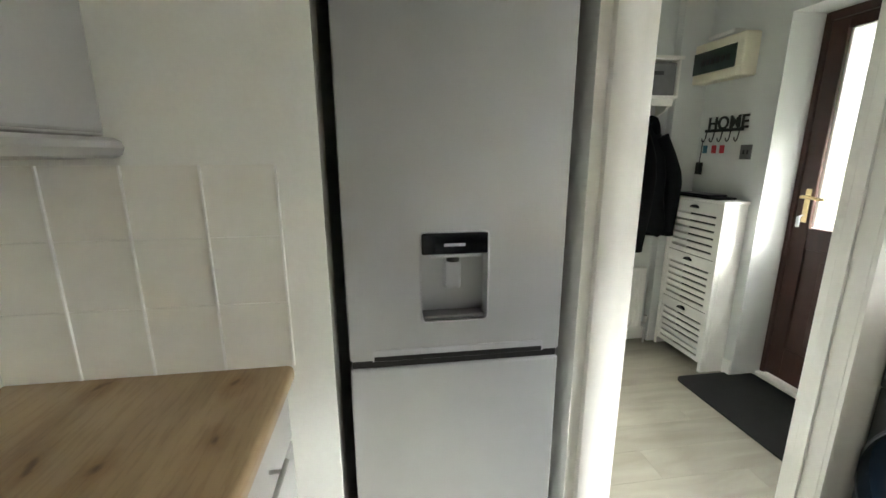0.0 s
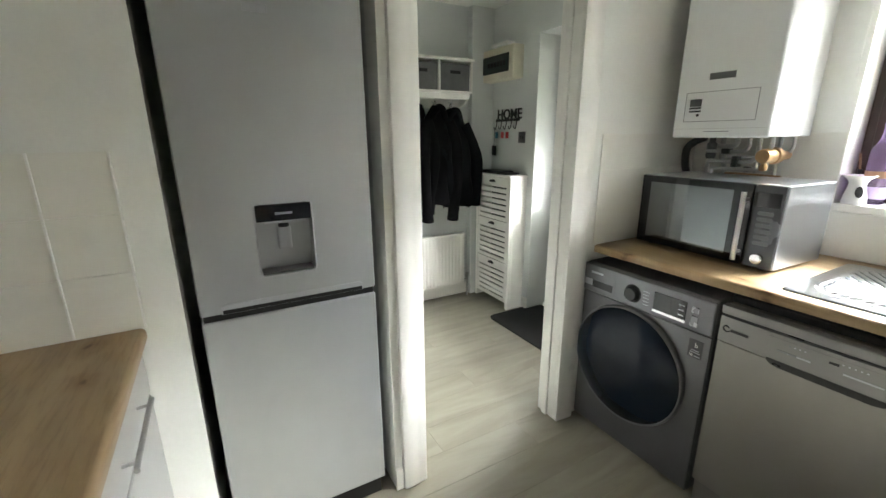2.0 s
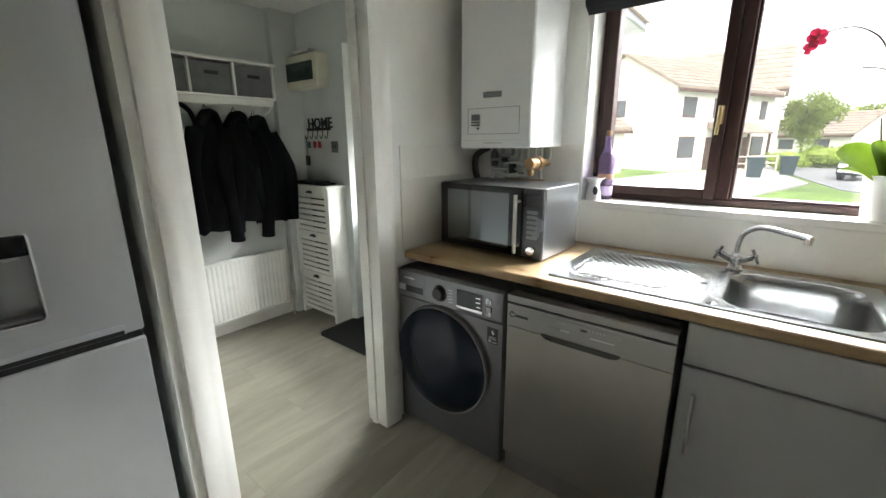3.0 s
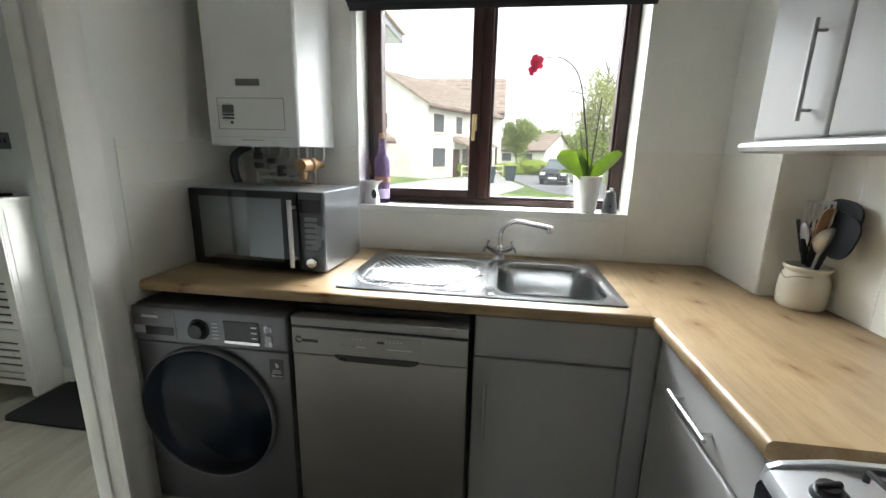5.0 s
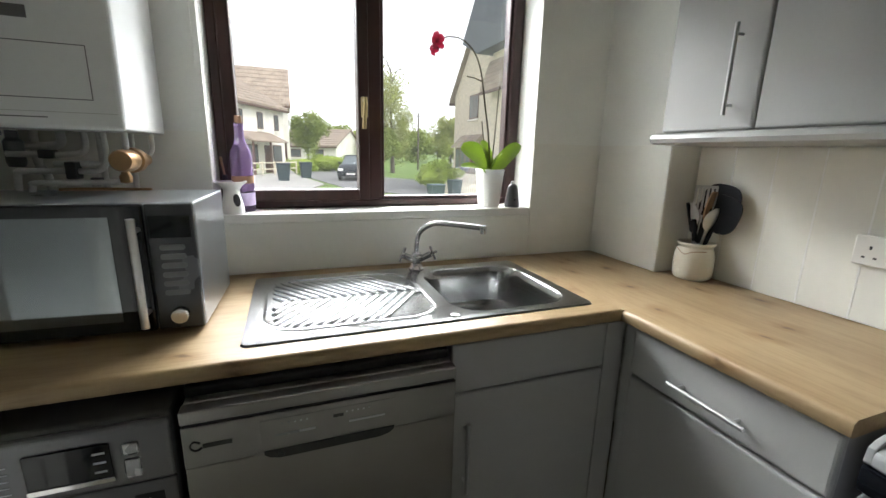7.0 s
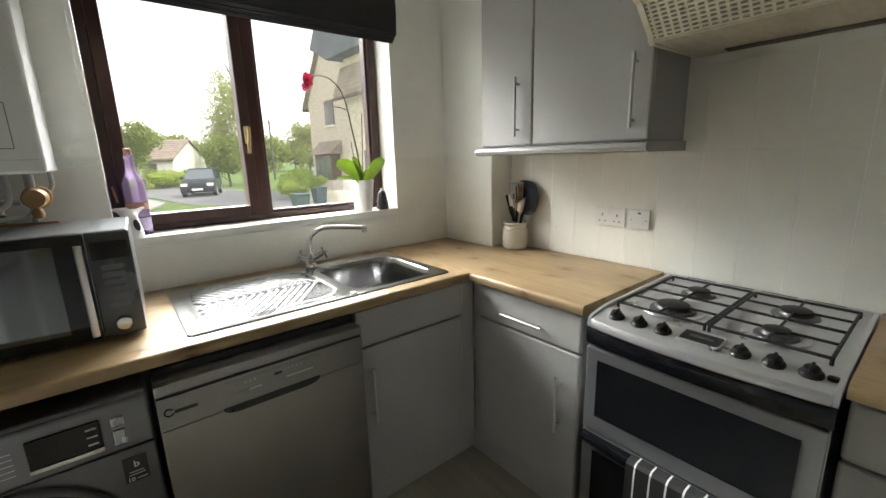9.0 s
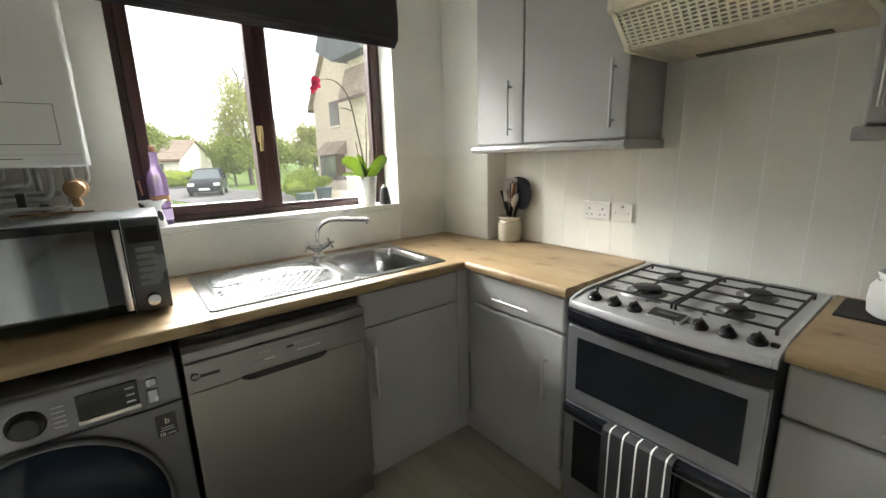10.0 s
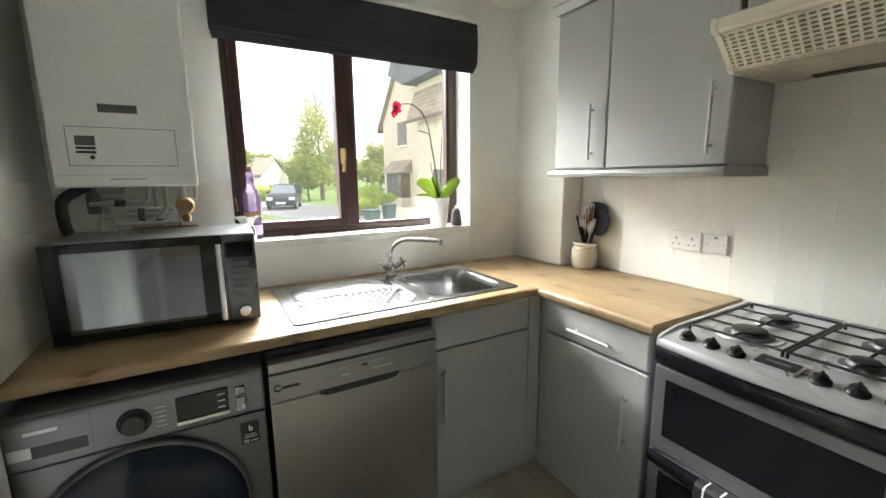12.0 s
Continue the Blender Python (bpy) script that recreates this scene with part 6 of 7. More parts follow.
def coat(x, y, top, half, low, material, label, seed, lean=0.0, cuffs=(0.0, 0.0), hood=True):
    """A coat hung by its loop: a peak at the hook, sloping shoulders, creased cloth, sleeves and a collar."""
    rnd = random.Random(seed)
    c = thing("coat", label, "coat", (x, y, low), "coats on the rack")
    bm = bmesh.new()
    segs, rows, rings = 36, 30, []
    ph = [rnd.uniform(0, 6.28) for _ in range(4)]
    off = Vector((seed * 3.1, 0, 0))
    for i in range(rows + 1):
        t = i / rows
        z = top - (top - low) * t
        shoulder = 0.20 + 0.80 * min(1.0, t / 0.26) ** 0.85
        w = half * shoulder * (1 + 0.07 * math.sin(4 * t + ph[0]))
        dpt = 0.028 + 0.055 * min(1, t / 0.35)
        ring = []
        for k in range(segs):
            a = 2 * math.pi * k / segs
            crease = noise.noise(Vector((math.cos(a) * 1.6, math.sin(a) * 1.6, t * 2.2)) + off)
            fine = noise.noise(Vector((math.cos(a) * 4.5, math.sin(a) * 4.5, t * 5.0)) + off)
            px = x + lean * t + w * math.cos(a) * (1 + 0.20 * crease + 0.06 * fine)
            py = y - dpt * 0.2 + dpt * math.sin(a) * (1 + 0.35 * crease + 0.2 * fine)
            pz = z + 0.05 * noise.noise(Vector((math.cos(a) * 2, math.sin(a) * 2, 9)) + off) * max(0, t - 0.8) / 0.2
            ring.append(bm.verts.new((px, min(py, HALL_N - 0.012), pz)))
        rings.append(ring)
    for a, b in zip(rings, rings[1:]):
        for k in range(segs):
            j = (k + 1) % segs
            bm.faces.new((a[k], a[j], b[j], b[k]))
    bm.faces.new(rings[0])
    bm.faces.new(rings[-1])
    bmesh.ops.recalc_face_normals(bm, faces=bm.faces[:])
    part("body", bm, material, c, "", True)
    for s, drop in zip((-1, 1), cuffs):
        end = low - drop + rnd.uniform(0.02, 0.06)
        pts = [(x + s * half * 0.62, y - 0.03, top - 0.13), (x + s * half * 0.95 + lean * 0.3, y - 0.06, top - 0.30), (x + s * half * 1.0 + lean * 0.7, y - 0.075, (top + end) / 2 - 0.06), (x + s * half * 0.78 + lean, y - 0.065, end)]
        sleeve = part("sleeve", tube(pts, 0.058, 12, taper=0.046), material, c, "", True)
        part("cuff", tube([pts[-1], Vector(pts[-1]) + Vector((0, 0.002, -0.022))], 0.049, 12), material, sleeve, "", True)
    if hood:
        part("collar", tube([(x - half * 0.40, y - 0.04, top - 0.10), (x - half * 0.16, y - 0.06, top - 0.03), (x + half * 0.16, y - 0.06, top - 0.03), (x + half * 0.40, y - 0.04, top - 0.10)], 0.028, 10), material, c, "", True)
    part("hanging_loop", tube([(x - 0.014, y + 0.01, top - 0.01), (x, y + 0.012, top + 0.035), (x + 0.014, y + 0.01, top - 0.01)], 0.0028, 6), material, c)


def build_shoulder_bag():
    b = thing("shoulder_bag", "black cloth shoulder bag hung by its strap from a hook", "bag", (1.765, 2.84, 0.84))
    own = box(1.655, 1.875, 2.79, 2.90, 0.84, 1.19, 0.04, 4)
    for v in own.verts:
        v.co.x += 0.02 * noise.noise(v.co * 7)
        v.co.y += 0.012 * noise.noise(v.co * 9 + Vector((3, 0, 0)))
    part("pouch", own, COAT_NAVY, b, "", True)
    part("flap", box(1.66, 1.87, 2.776, 2.79, 1.02, 1.195, 0.006, 2), COAT_BLACK, b)
    part("buckle", box(1.75, 1.78, 2.770, 2.775, 1.02, 1.05, 0.002), HANDLE, b, "small metal buckle")
    part("strap", tube([(1.665, 2.85, 1.17), (1.70, 2.85, 1.40), (1.77, 2.86, 1.60), (1.815, 2.866, 1.672), (1.86, 2.868, 1.675), (1.91, 2.86, 1.60), (1.92, 2.85, 1.40), (1.865, 2.85, 1.17)], 0.016, 8), COAT_NAVY, b, "", True)


def build_radiator():
    r = thing("radiator", "white ridged panel radiator on the hall wall", "radiator", (2.0, HALL_N, 0.12))
    x0, x1, f = 1.55, 2.455, 2.845
    bm = bmesh.new()
    ribs = 26
    prof = []
    for k in range(ribs):
        a = x0 + 0.012 + (x1 - x0 - 0.024) * k / ribs
        p = (x1 - x0 - 0.024) / ribs
        prof += [(a, f + 0.0035), (a + p * 0.3, f), (a + p * 0.6, f), (a + p * 0.9, f + 0.0035)]
    outline = [(x0, f + 0.006)] + prof + [(x1, f + 0.006), (x1, f + 0.022), (x0, f + 0.022)]
    part("panel", prism(outline, "z", 0.145, 0.572), GLOSS_WHITE, r)
    part("top_rim", box(x0 - 0.002, x1 + 0.002, f - 0.001, f + 0.05, 0.573, 0.592, 0.004), GLOSS_WHITE, r)
    part("bottom_rim", box(x0 - 0.002, x1 + 0.002, f - 0.001, f + 0.024, 0.122, 0.1445, 0.004), GLOSS_WHITE, r)
    part("bracket", box(1.7, 1.74, f + 0.023, HALL_N - 0.001, 0.2, 0.5), GLOSS_WHITE, r)
    part("bracket", box(2.3, 2.34, f + 0.023, HALL_N - 0.001, 0.2, 0.5), GLOSS_WHITE, r)
    bm = rod((x1 + 0.003, f + 0.016, 0.155), (x1 + 0.045, f + 0.016, 0.155), 0.010, 12)
    bm = rod((x1 + 0.038, f + 0.016, 0.0), (x1 + 0.038, f + 0.016, 0.2), 0.0075, 12, bm)
    bm = rod((x1 + 0.038, f + 0.016, 0.175), (x1 + 0.038, f + 0.016, 0.215), 0.014, 14, bm)
    part("valve", bm, PIPE_GREY, r, "grey radiator valve and pipe")
    piece("heating_pipe", rod((1.2, HALL_N - 0.045, 0.115), (2.49, HALL_N - 0.045, 0.115), 0.0075, 12), PIPE_GREY, "painted heating pipe above the skirting", "pipe")


def build_shoe_cabinet():
    s = thing("shoe_cabinet", "white wooden shoe cabinet with three louvred tilting drawers", "shoe cabinet", (2.66, 2.63, 0))
    x0, x1, y0, y1 = 2.590, HALL_E - 0.002, 2.395, 2.865
    part("top", box(x0 - 0.016, x1, y0 - 0.012, y1, 1.096, 1.114, 0.003), GLOSS_WHITE, s)
    part("side_panel", box(x0 + 0.006, x1, y0, y0 + 0.016, 0.0, 1.0955, 0.002), GLOSS_WHITE, s)
    part("side_panel", box(x0 + 0.006, x1, y1 - 0.018, y1 - 0.002, 0.0, 1.0955, 0.002), GLOSS_WHITE, s)
    part("stile", box(x0 - 0.004, x0 + 0.0055, y0, y0 + 0.026, 0.0, 1.0955, 0.002), GLOSS_WHITE, s)
    part("stile", box(x0 - 0.004, x0 + 0.0055, y1 - 0.028, y1 - 0.002, 0.0, 1.0955, 0.002), GLOSS_WHITE, s)
    part("side_inset", box(x0 + 0.03, x1 - 0.02, y0 - 0.003, y0 - 0.0005, 0.08, 1.06, 0.001), GLOSS_WHITE, s)
    # black sheet behind the slats puts the inside's shade into colour
    part("shade_backing", box(x1 - 0.006, x1 - 0.001, y0 + 0.017, y1 - 0.019, 0.05, 1.09), BLACK_MATT, s, "black sheet standing for the shade inside")
    for z0, z1 in ((0.745, 1.092), (0.40, 0.741), (0.055, 0.396)):
        d = part("drawer", box(x0, x0 + 0.012, y0 + 0.028, y1 - 0.03, z1 - 0.075, z1, 0.002), GLOSS_WHITE, s)
        part("drawer_stile", box(x0, x0 + 0.012, y0 + 0.028, y0 + 0.055, z0, z1 - 0.0755, 0.001), GLOSS_WHITE, d)
        part("drawer_stile", box(x0, x0 + 0.012, y1 - 0.057, y1 - 0.03, z0, z1 - 0.0755, 0.001), GLOSS_WHITE, d)
        hgt = z1 - 0.075 - z0
        for k in range(6):
            a = z0 + hgt * k / 6
            part("slat", box(x0 + 0.001, x0 + 0.010, y0 + 0.0555, y1 - 0.0575, a, a + hgt / 6 - 0.0125, 0.002), GLOSS_WHITE, d)
        m = (y0 + y1) / 2
        part("cup_handle", prism([(m + 0.034 * math.cos(q), z1 - 0.040 + 0.020 * math.sin(q)) for q in (math.pi * k / 10 for k in range(11))], "x", x0 - 0.014, x0 - 0.0005), BLACK, d, "black cup handle", True)
    bm = box(2.60, 2.735, 2.47, 2.84, 1.1145, 1.128, 0.005)
    piece("folded_bag", bm, BLACK_MATT, "flat black bag lying on the shoe cabinet", "bag")
    piece("black_folder", box(2.585, 2.72, 2.53, 2.80, 1.1285, 1.142, 0.004), BLACK, "shiny black folder on the shoe cabinet", "folder")


def build_consumer_unit():
    c = thing("consumer_unit", "cream plastic fuse box with a dark hinged window", "fuse box", (HALL_E, 2.65, 1.86))
    x0, y0, y1, z0, z1 = 2.645, 2.49, 2.90, 1.835, 2.075
    part("case", box(x0, HALL_E - 0.001, y0, y1, z0, z1, 0.012, 3), CREAM_PLASTIC, c)
    part("window", box(x0 - 0.006, x0 - 0.0005, y0 + 0.05, y1 - 0.01, z0 + 0.055, z1 - 0.055, 0.004), UNIT_WINDOW, c, "dark smoked window")
    for k in range(6):
        part("breaker", box(x0 - 0.008, x0 - 0.0062, y0 + 0.09 + 0.04 * k, y0 + 0.115 + 0.04 * k, z0 + 0.10, z0 + 0.135), BLACK_GLASS, c)
    piece("alarm_box", box(2.66, HALL_E - 0.001, 2.60, 2.80, 2.087, 2.112, 0.006), PLASTIC_WHITE, "white plastic trunking above the fuse box", "trunking")


def build_home_sign():
    x = HALL_E - 0.014
    h = thing("key_rack", "black metal key rack with cut-out word and five hooks", "key rack", (x, 2.66, 1.5))
    part("bar", box(x, HALL_E - 0.001, 2.515, 2.815, 1.528, 1.548, 0.002), BLACK, h)
    letters("HOME", 2.80, 1.545, 0.112, x + 0.006, h, BLACK, 0.003, name="word")
    part("heart", box(x + 0.003, x + 0.009, 2.70, 2.722, 1.575, 1.60, 0.004), BLACK, h)
    for k in range(5):
        y = 2.535 + 0.065 * k
        bm = tube([(x, y, 1.53), (x - 0.006, y, 1.49), (x - 0.016, y, 1.468), (x - 0.028, y, 1.476), (x - 0.03, y, 1.49)], 0.0035, 7)
        part("hook", bm, BLACK, h, "", True)
    for y, m, text in ((2.765, TAG_BLUE, "blue plastic key tag hanging on the rack"), (2.69, TAG_RED, "red plastic key tag hanging on the rack"), (2.625, TAG_RED, "red plastic key tag hanging on the rack")):
        k = thing("key_tag", text, "key tag", (x - 0.02, y, 1.40), "key tags")
        part("tag", box(x - 0.024, x - 0.019, y - 0.018, y + 0.018, 1.395, 1.445, 0.002), m, k)
        part("ring", tube([(x - 0.0215, y, 1.445), (x - 0.0215, y + 0.008, 1.458), (x - 0.0215, y, 1.471), (x - 0.0215, y - 0.008, 1.458), (x - 0.0215, y, 1.445)], 0.0012, 5), HANDLE, k)
    k = thing("key_bunch", "bunch of dark keys hanging on the rack", "keys", (x - 0.02, 2.80, 1.28))
    part("lanyard", tube([(x - 0.02, 2.796, 1.48), (x - 0.018, 2.80, 1.42), (x - 0.02, 2.803, 1.33)], 0.004, 6), GRAPHITE, k)
    for a in (-0.02, 0.0, 0.02):
        part("key", box(x - 0.026 + a * 0.3, x - 0.012 + a * 0.3, 2.788 + a, 2.815 + a, 1.275 - abs(a), 1.335, 0.003), BLACK, k)
    s = thing("light_switch", "dark metal light switch plate on the hall wall", "switch", (HALL_E, 2.475, 1.41))
    part("plate", box(HALL_E - 0.008, HALL_E - 0.001, 2.437, 2.515, 1.36, 1.445, 0.002), GRAPHITE_PANEL, s)
    for y in (2.46, 2.487):
        part("rocker", box(HALL_E - 0.011, HALL_E - 0.0085, y - 0.006, y + 0.006, 1.39, 1.415, 0.001), BLACK, s)


TAG_BLUE = finish("blue_tag", (0.03, 0.16, 0.24), 0.4, vary=0.05)
TAG_RED = finish("red_tag", (0.55, 0.03, 0.04), 0.4, vary=0.05)
build_coat_shelf()
build_shoulder_bag()
coat(1.995, 2.865, 1.655, 0.15, 0.83, COAT_BLACK, "long black coat hanging from a hook", 5, -0.03, (0.0, 0.06))
coat(2.185, 2.856, 1.65, 0.15, 0.87, COAT_BLACK, "black padded coat with dangling sleeves on a hook", 8, 0.0, (0.13, 0.14))
coat(2.335, 2.872, 1.63, 0.15, 0.85, COAT_NAVY, "dark waxed jacket hanging from a hook", 11, 0.08, (-0.05, 0.03))
build_radiator()
build_shoe_cabinet()
build_consumer_unit()
build_home_sign()
bm = prism(round_rect(2.38, 2.90, 1.50, 2.36, 0.05, 5), "z", 0.0006, 0.012)
piece("door_mat", bm, MAT_RUBBER, "black rounded door mat inside the front door", "door mat")


# ---- outside ----
G = -0.4
# only a corner shows; the unseen rest is sized to shade the door
porch = thing("porch_canopy", "dark slate-grey porch canopy over the front door", "canopy", (3.45, 1.65, 2.06))
part("soffit", box(EAST_OUT + 0.001, 4.05, 0.63, 2.75, 2.16, 2.22, 0.01), GRAPHITE, porch)
part("roof", prism([(EAST_OUT + 0.001, 2.221), (4.07, 2.221), (4.07, 2.27), (EAST_OUT + 0.001, 2.62)], "y", 0.61, 2.77), ROOF_TILE, porch)
piece("ground", prism([(-600, -600), (900, -600), (900, 600), (-600, 600)], "z", G - 0.5, G), GRASS, "short green lawn and verge", "ground", "structure")
piece("garden_path", prism([(EAST_OUT + 0.001, -14), (8, -13), (8, 16), (EAST_OUT + 0.001, 16)], "z", G, G + 0.02), KERB, "pale concrete path beside the house", "path", "structure")
# the road sweeps past from the south-east towards the terrace
road = [(14, -16), (30, -6.3), (45, -3.6), (70, -4), (120, -14), (120, -8), (70, -0.6), (45, -0.9), (32, -0.6), (22, -2.2), (12, -8)]
piece("road", prism(road, "z", G, G + 0.03), ASPHALT, "pale grey asphalt estate road", "road", "structure")
piece("pavement", prism([(8.001, 3), (24, -1.4), (33, -0.1), (41, -0.3), (41, 0.0), (34, 1.6), (28, 4.4), (8.001, 9)], "z", G, G + 0.07), KERB, "pale concrete pavement beside the road", "pavement", "structure")


def frame_window(parent, m, w, h, name="window"):
    """A house window on a wall whose outward side is local -y, its foot at m."""
    bm = box(-w / 2, w / 2, -0.03, 0.04, 0, h)
    bm.transform(m)
    win = part(name, bm, FRAME_BROWN, parent)
    panes = 2 if w > 0.7 else 1
    for k in range(panes):
        pw = (w - 0.08 * (panes + 1)) / panes
        a = -w / 2 + 0.08 + k * (pw + 0.08)
        bm = box(a, a + pw, -0.036, -0.031, 0.08, h - 0.08)
        bm.transform(m)
        part("pane", bm, PANE_FAR, win)
    bm = box(-w / 2 - 0.08, w / 2 + 0.08, -0.1, 0.0, -0.1, -0.005)
    bm.transform(m)
    part("sill", bm, RENDER_WALL, win)


def house(at, yaw, length, depth, eave, ridge, material, label, windows, porches=(), gable_to="side", doors=()):
    """A two-storey house: local x along the front, -y the front, its ridge along x."""
    root = thing("house", label, "house", (at[0], at[1], G))
    m = Matrix.Translation((at[0], at[1], G)) @ Matrix.Rotation(radians(yaw), 4, "Z")
    bm = bmesh.new()
    prof = [(0, 0), (depth, 0), (depth, eave), (depth / 2, ridge), (0, eave)]
    bm = prism(prof, "x", 0, length)
    bm.transform(m)
    part("wall", bm, material, root)
    slope = (ridge - eave) / (depth / 2)
    for s in (0, 1):
        lip = 0.35
        y_low, y_top = (-lip, depth / 2) if s == 0 else (depth + lip, depth / 2)
        z_low = eave - slope * lip
        prof = [(y_low, z_low), (y_top, ridge), (y_top, ridge + 0.14), (y_low, z_low + 0.14)]
        bm = prism(prof, "x", -0.25, length + 0.25)
        bm.transform(m @ Matrix.Translation((0, 0, 0.02)))
        roof = part("roof", bm, ROOF_TILE, root, "brown concrete roof tiles")
        rows = 9
        for k in range(rows):
            t0 = k / rows
            y = y_low + (y_top - y_low) * t0
            z = z_low + (ridge - z_low) * t0
            y2 = y_low + (y_top - y_low) * (t0 + 0.9 / rows)
            z2 = z_low + (ridge - z_low) * (t0 + 0.9 / rows)
            bm = prism([(y, z + 0.165), (y2, z2 + 0.165), (y2, z2 + 0.175), (y, z + 0.215)], "x", -0.25, length + 0.25)
            bm.transform(m)
            part("tile_course", bm, ROOF_TILE, roof)
    bm = box(-0.25, length + 0.25, -0.42, -0.34, eave - slope * 0.35 - 0.14, eave - slope * 0.35 + 0.02)
    bm.transform(m)
    part("gutter", bm, FRAME_BROWN, root)
    for side, u, z, w, h in windows:
        if side == "front":
            mm = m @ Matrix.Translation((u, -0.001, z))
        elif side == "end":
            mm = m @ Matrix.Translation((-0.001, u, z)) @ Matrix.Rotation(radians(-90), 4, "Z")
        else:
            mm = m @ Matrix.Translation((length + 0.001, u, z)) @ Matrix.Rotation(radians(90), 4, "Z")
        frame_window(root, mm, w, h)
    for u0, u1 in porches:
        bm = prism([(-0.002, 3.0), (-1.4, 2.35), (-1.4, 2.25), (-0.002, 2.6)], "x", u0, u1)
        bm.transform(m)
        part("porch_roof", bm, ROOF_TILE, root)
        for u in (u0 + 0.1, (u0 + u1) / 2, u1 - 0.1):
            bm = box(u - 0.06, u + 0.06, -1.3, -1.18, 0, 2.28)
            bm.transform(m)
            part("porch_post", bm, FRAME_BROWN, root)
    for u in doors:
        bm = box(u - 0.45, u + 0.45, -0.03, 0.03, 0, 2.05)
        bm.transform(m)
        part("door", bm, FRAME_BROWN, root)
    return root


terrace_windows = [("front", 1.3, 3.2, 1.2, 1.2), ("front", 4.0, 3.2, 0.8, 1.2), ("front", 6.6, 3.2, 0.8, 1.2), ("front", 9.0, 3.2, 0.7, 1.2), 
                   ("front", 1.4, 0.8, 1.5, 1.3), ("front", 5.3, 0.8, 1.4, 1.3), ("front", 8.9, 0.8, 1.4, 1.3), ("end", 4.0, 3.4, 0.7, 1.1), ("far_end", 3.6, 3.2, 0.8, 1.1)]
house((29.5, 5.0), -26, 10.2, 8.0, 5.0, 7.3, RENDER_WALL, "cream rendered terrace house with brown tiled roof and porch", terrace_windows, ((3.2, 8.0),), doors=(3.7, 7.4))
house((22.5, 9.6), -26, 5.5, 7.0, 2.6, 4.4, RENDER_WALL, "low cream rendered house with brown tiled roof", [("front", 1.6, 0.8, 1.1, 1.2), ("front", 4.0, 0.3, 0.9, 1.9)])
house((60, 1.5), -120, 8.0, 9.0, 2.4, 4.5, RENDER_WALL, "buff stone bungalow with a shallow tiled roof", [("front", 2.5, 0.9, 1.4, 1.0), ("front", 5.6, 0.9, 1.4, 1.0)])
house((58, -21.5), 165, 8.0, 7.0, 4.6, 6.8, RENDER_WALL, "distant cream house with a brown roof", [("front", 2.0, 2.9, 1.0, 1.1), ("front", 5.5, 2.9, 1.0, 1.1), ("far_end", 3.0, 2.9, 0.9, 1.1)])
house((43, 9.3), -90, 9.2, 7.0, 5.9, 9.2, RENDER_WALL, "tall cream house with a brown roof beyond the terrace", [("front", 2.0, 3.6, 1.0, 1.2), ("front", 6.8, 3.6, 1.0, 1.2), ("front", 6.8, 0.9, 1.3, 1.2), ("far_end", 2.2, 3.9, 0.8, 1.1)])
# stone house: its gable and a lower wing face the kitchen
house((26.2, -18.6), 90, 9.0, 9.0, 5.2, 10.0, STONE, "buff stone house with a steep tiled gable", [("far_end", 2.9, 3.7, 1.2, 1.3)])


def box_at(m, *b):
    bm = box(*b)
    bm.transform(m)
    return bm


root = thing("house_wing", "stone front wing with a brown tiled roof and bay window", "house", (19.2, -9.2, G))
still = Matrix.Translation((0, 0, G))
part("wall", box_at(still, 15.6, 19.2, -9.598, -8.6, 0, 6.2), STONE, root)
bm = prism([(-8.15, 4.55), (-8.598, 5.75), (-8.598, 5.9), (-8.15, 4.7)], "x", 15.4, 19.5)
bm.transform(still)
part("roof", bm, ROOF_TILE, root, "brown tiled pent roof")
for k in range(6):
    t = k / 6
    y, z = -8.15 - 0.448 * t, 4.7 + 1.2 * t
    bm = prism([(y, z), (y - 0.07, z + 0.19), (y - 0.07, z + 0.2), (y, z + 0.06)], "x", 15.4, 19.5)
    bm.transform(still)
    part("tile_course", bm, ROOF_TILE, root)
part("eaves_board", box_at(still, 15.4, 19.5, -8.16, -8.08, 4.42, 4.54), FRAME_BROWN, root)
bm = prism([(21.5, 7.0), (19.7, 6.21), (15.2, 6.21), (15.2, 12.6), (18.4, 12.4), (19.9, 8.9)], "y", -9.58, -8.0, bevel=0.05)
bm.transform(still)
part("upper_roof", bm, SLATE, root, "dark slate upper roof")
frame_window(root, still @ Matrix.Translation((16.9, -8.598, 0.9)) @ Matrix.Rotation(radians(180), 4, "Z"), 1.6, 1.3)
part("bay_wall", box_at(still, 22.3, 24.6, -9.599, -9.0, 0.0, 0.7), STONE, root)
part("bay_window", box_at(still, 22.35, 24.55, -9.599, -9.05, 0.705, 2.1), FRAME_BROWN, root)
for k in range(3):
    part("pane", box_at(still, 22.47 + 0.7 * k, 23.03 + 0.7 * k, -9.048, -9.036, 0.82, 2.0), PANE_FAR, root)
bm = prism([(-8.85, 2.12), (-9.599, 2.85), (-9.599, 2.12)], "x", 22.05, 24.95)
bm.transform(still)
part("bay_roof", bm, ROOF_TILE, root)


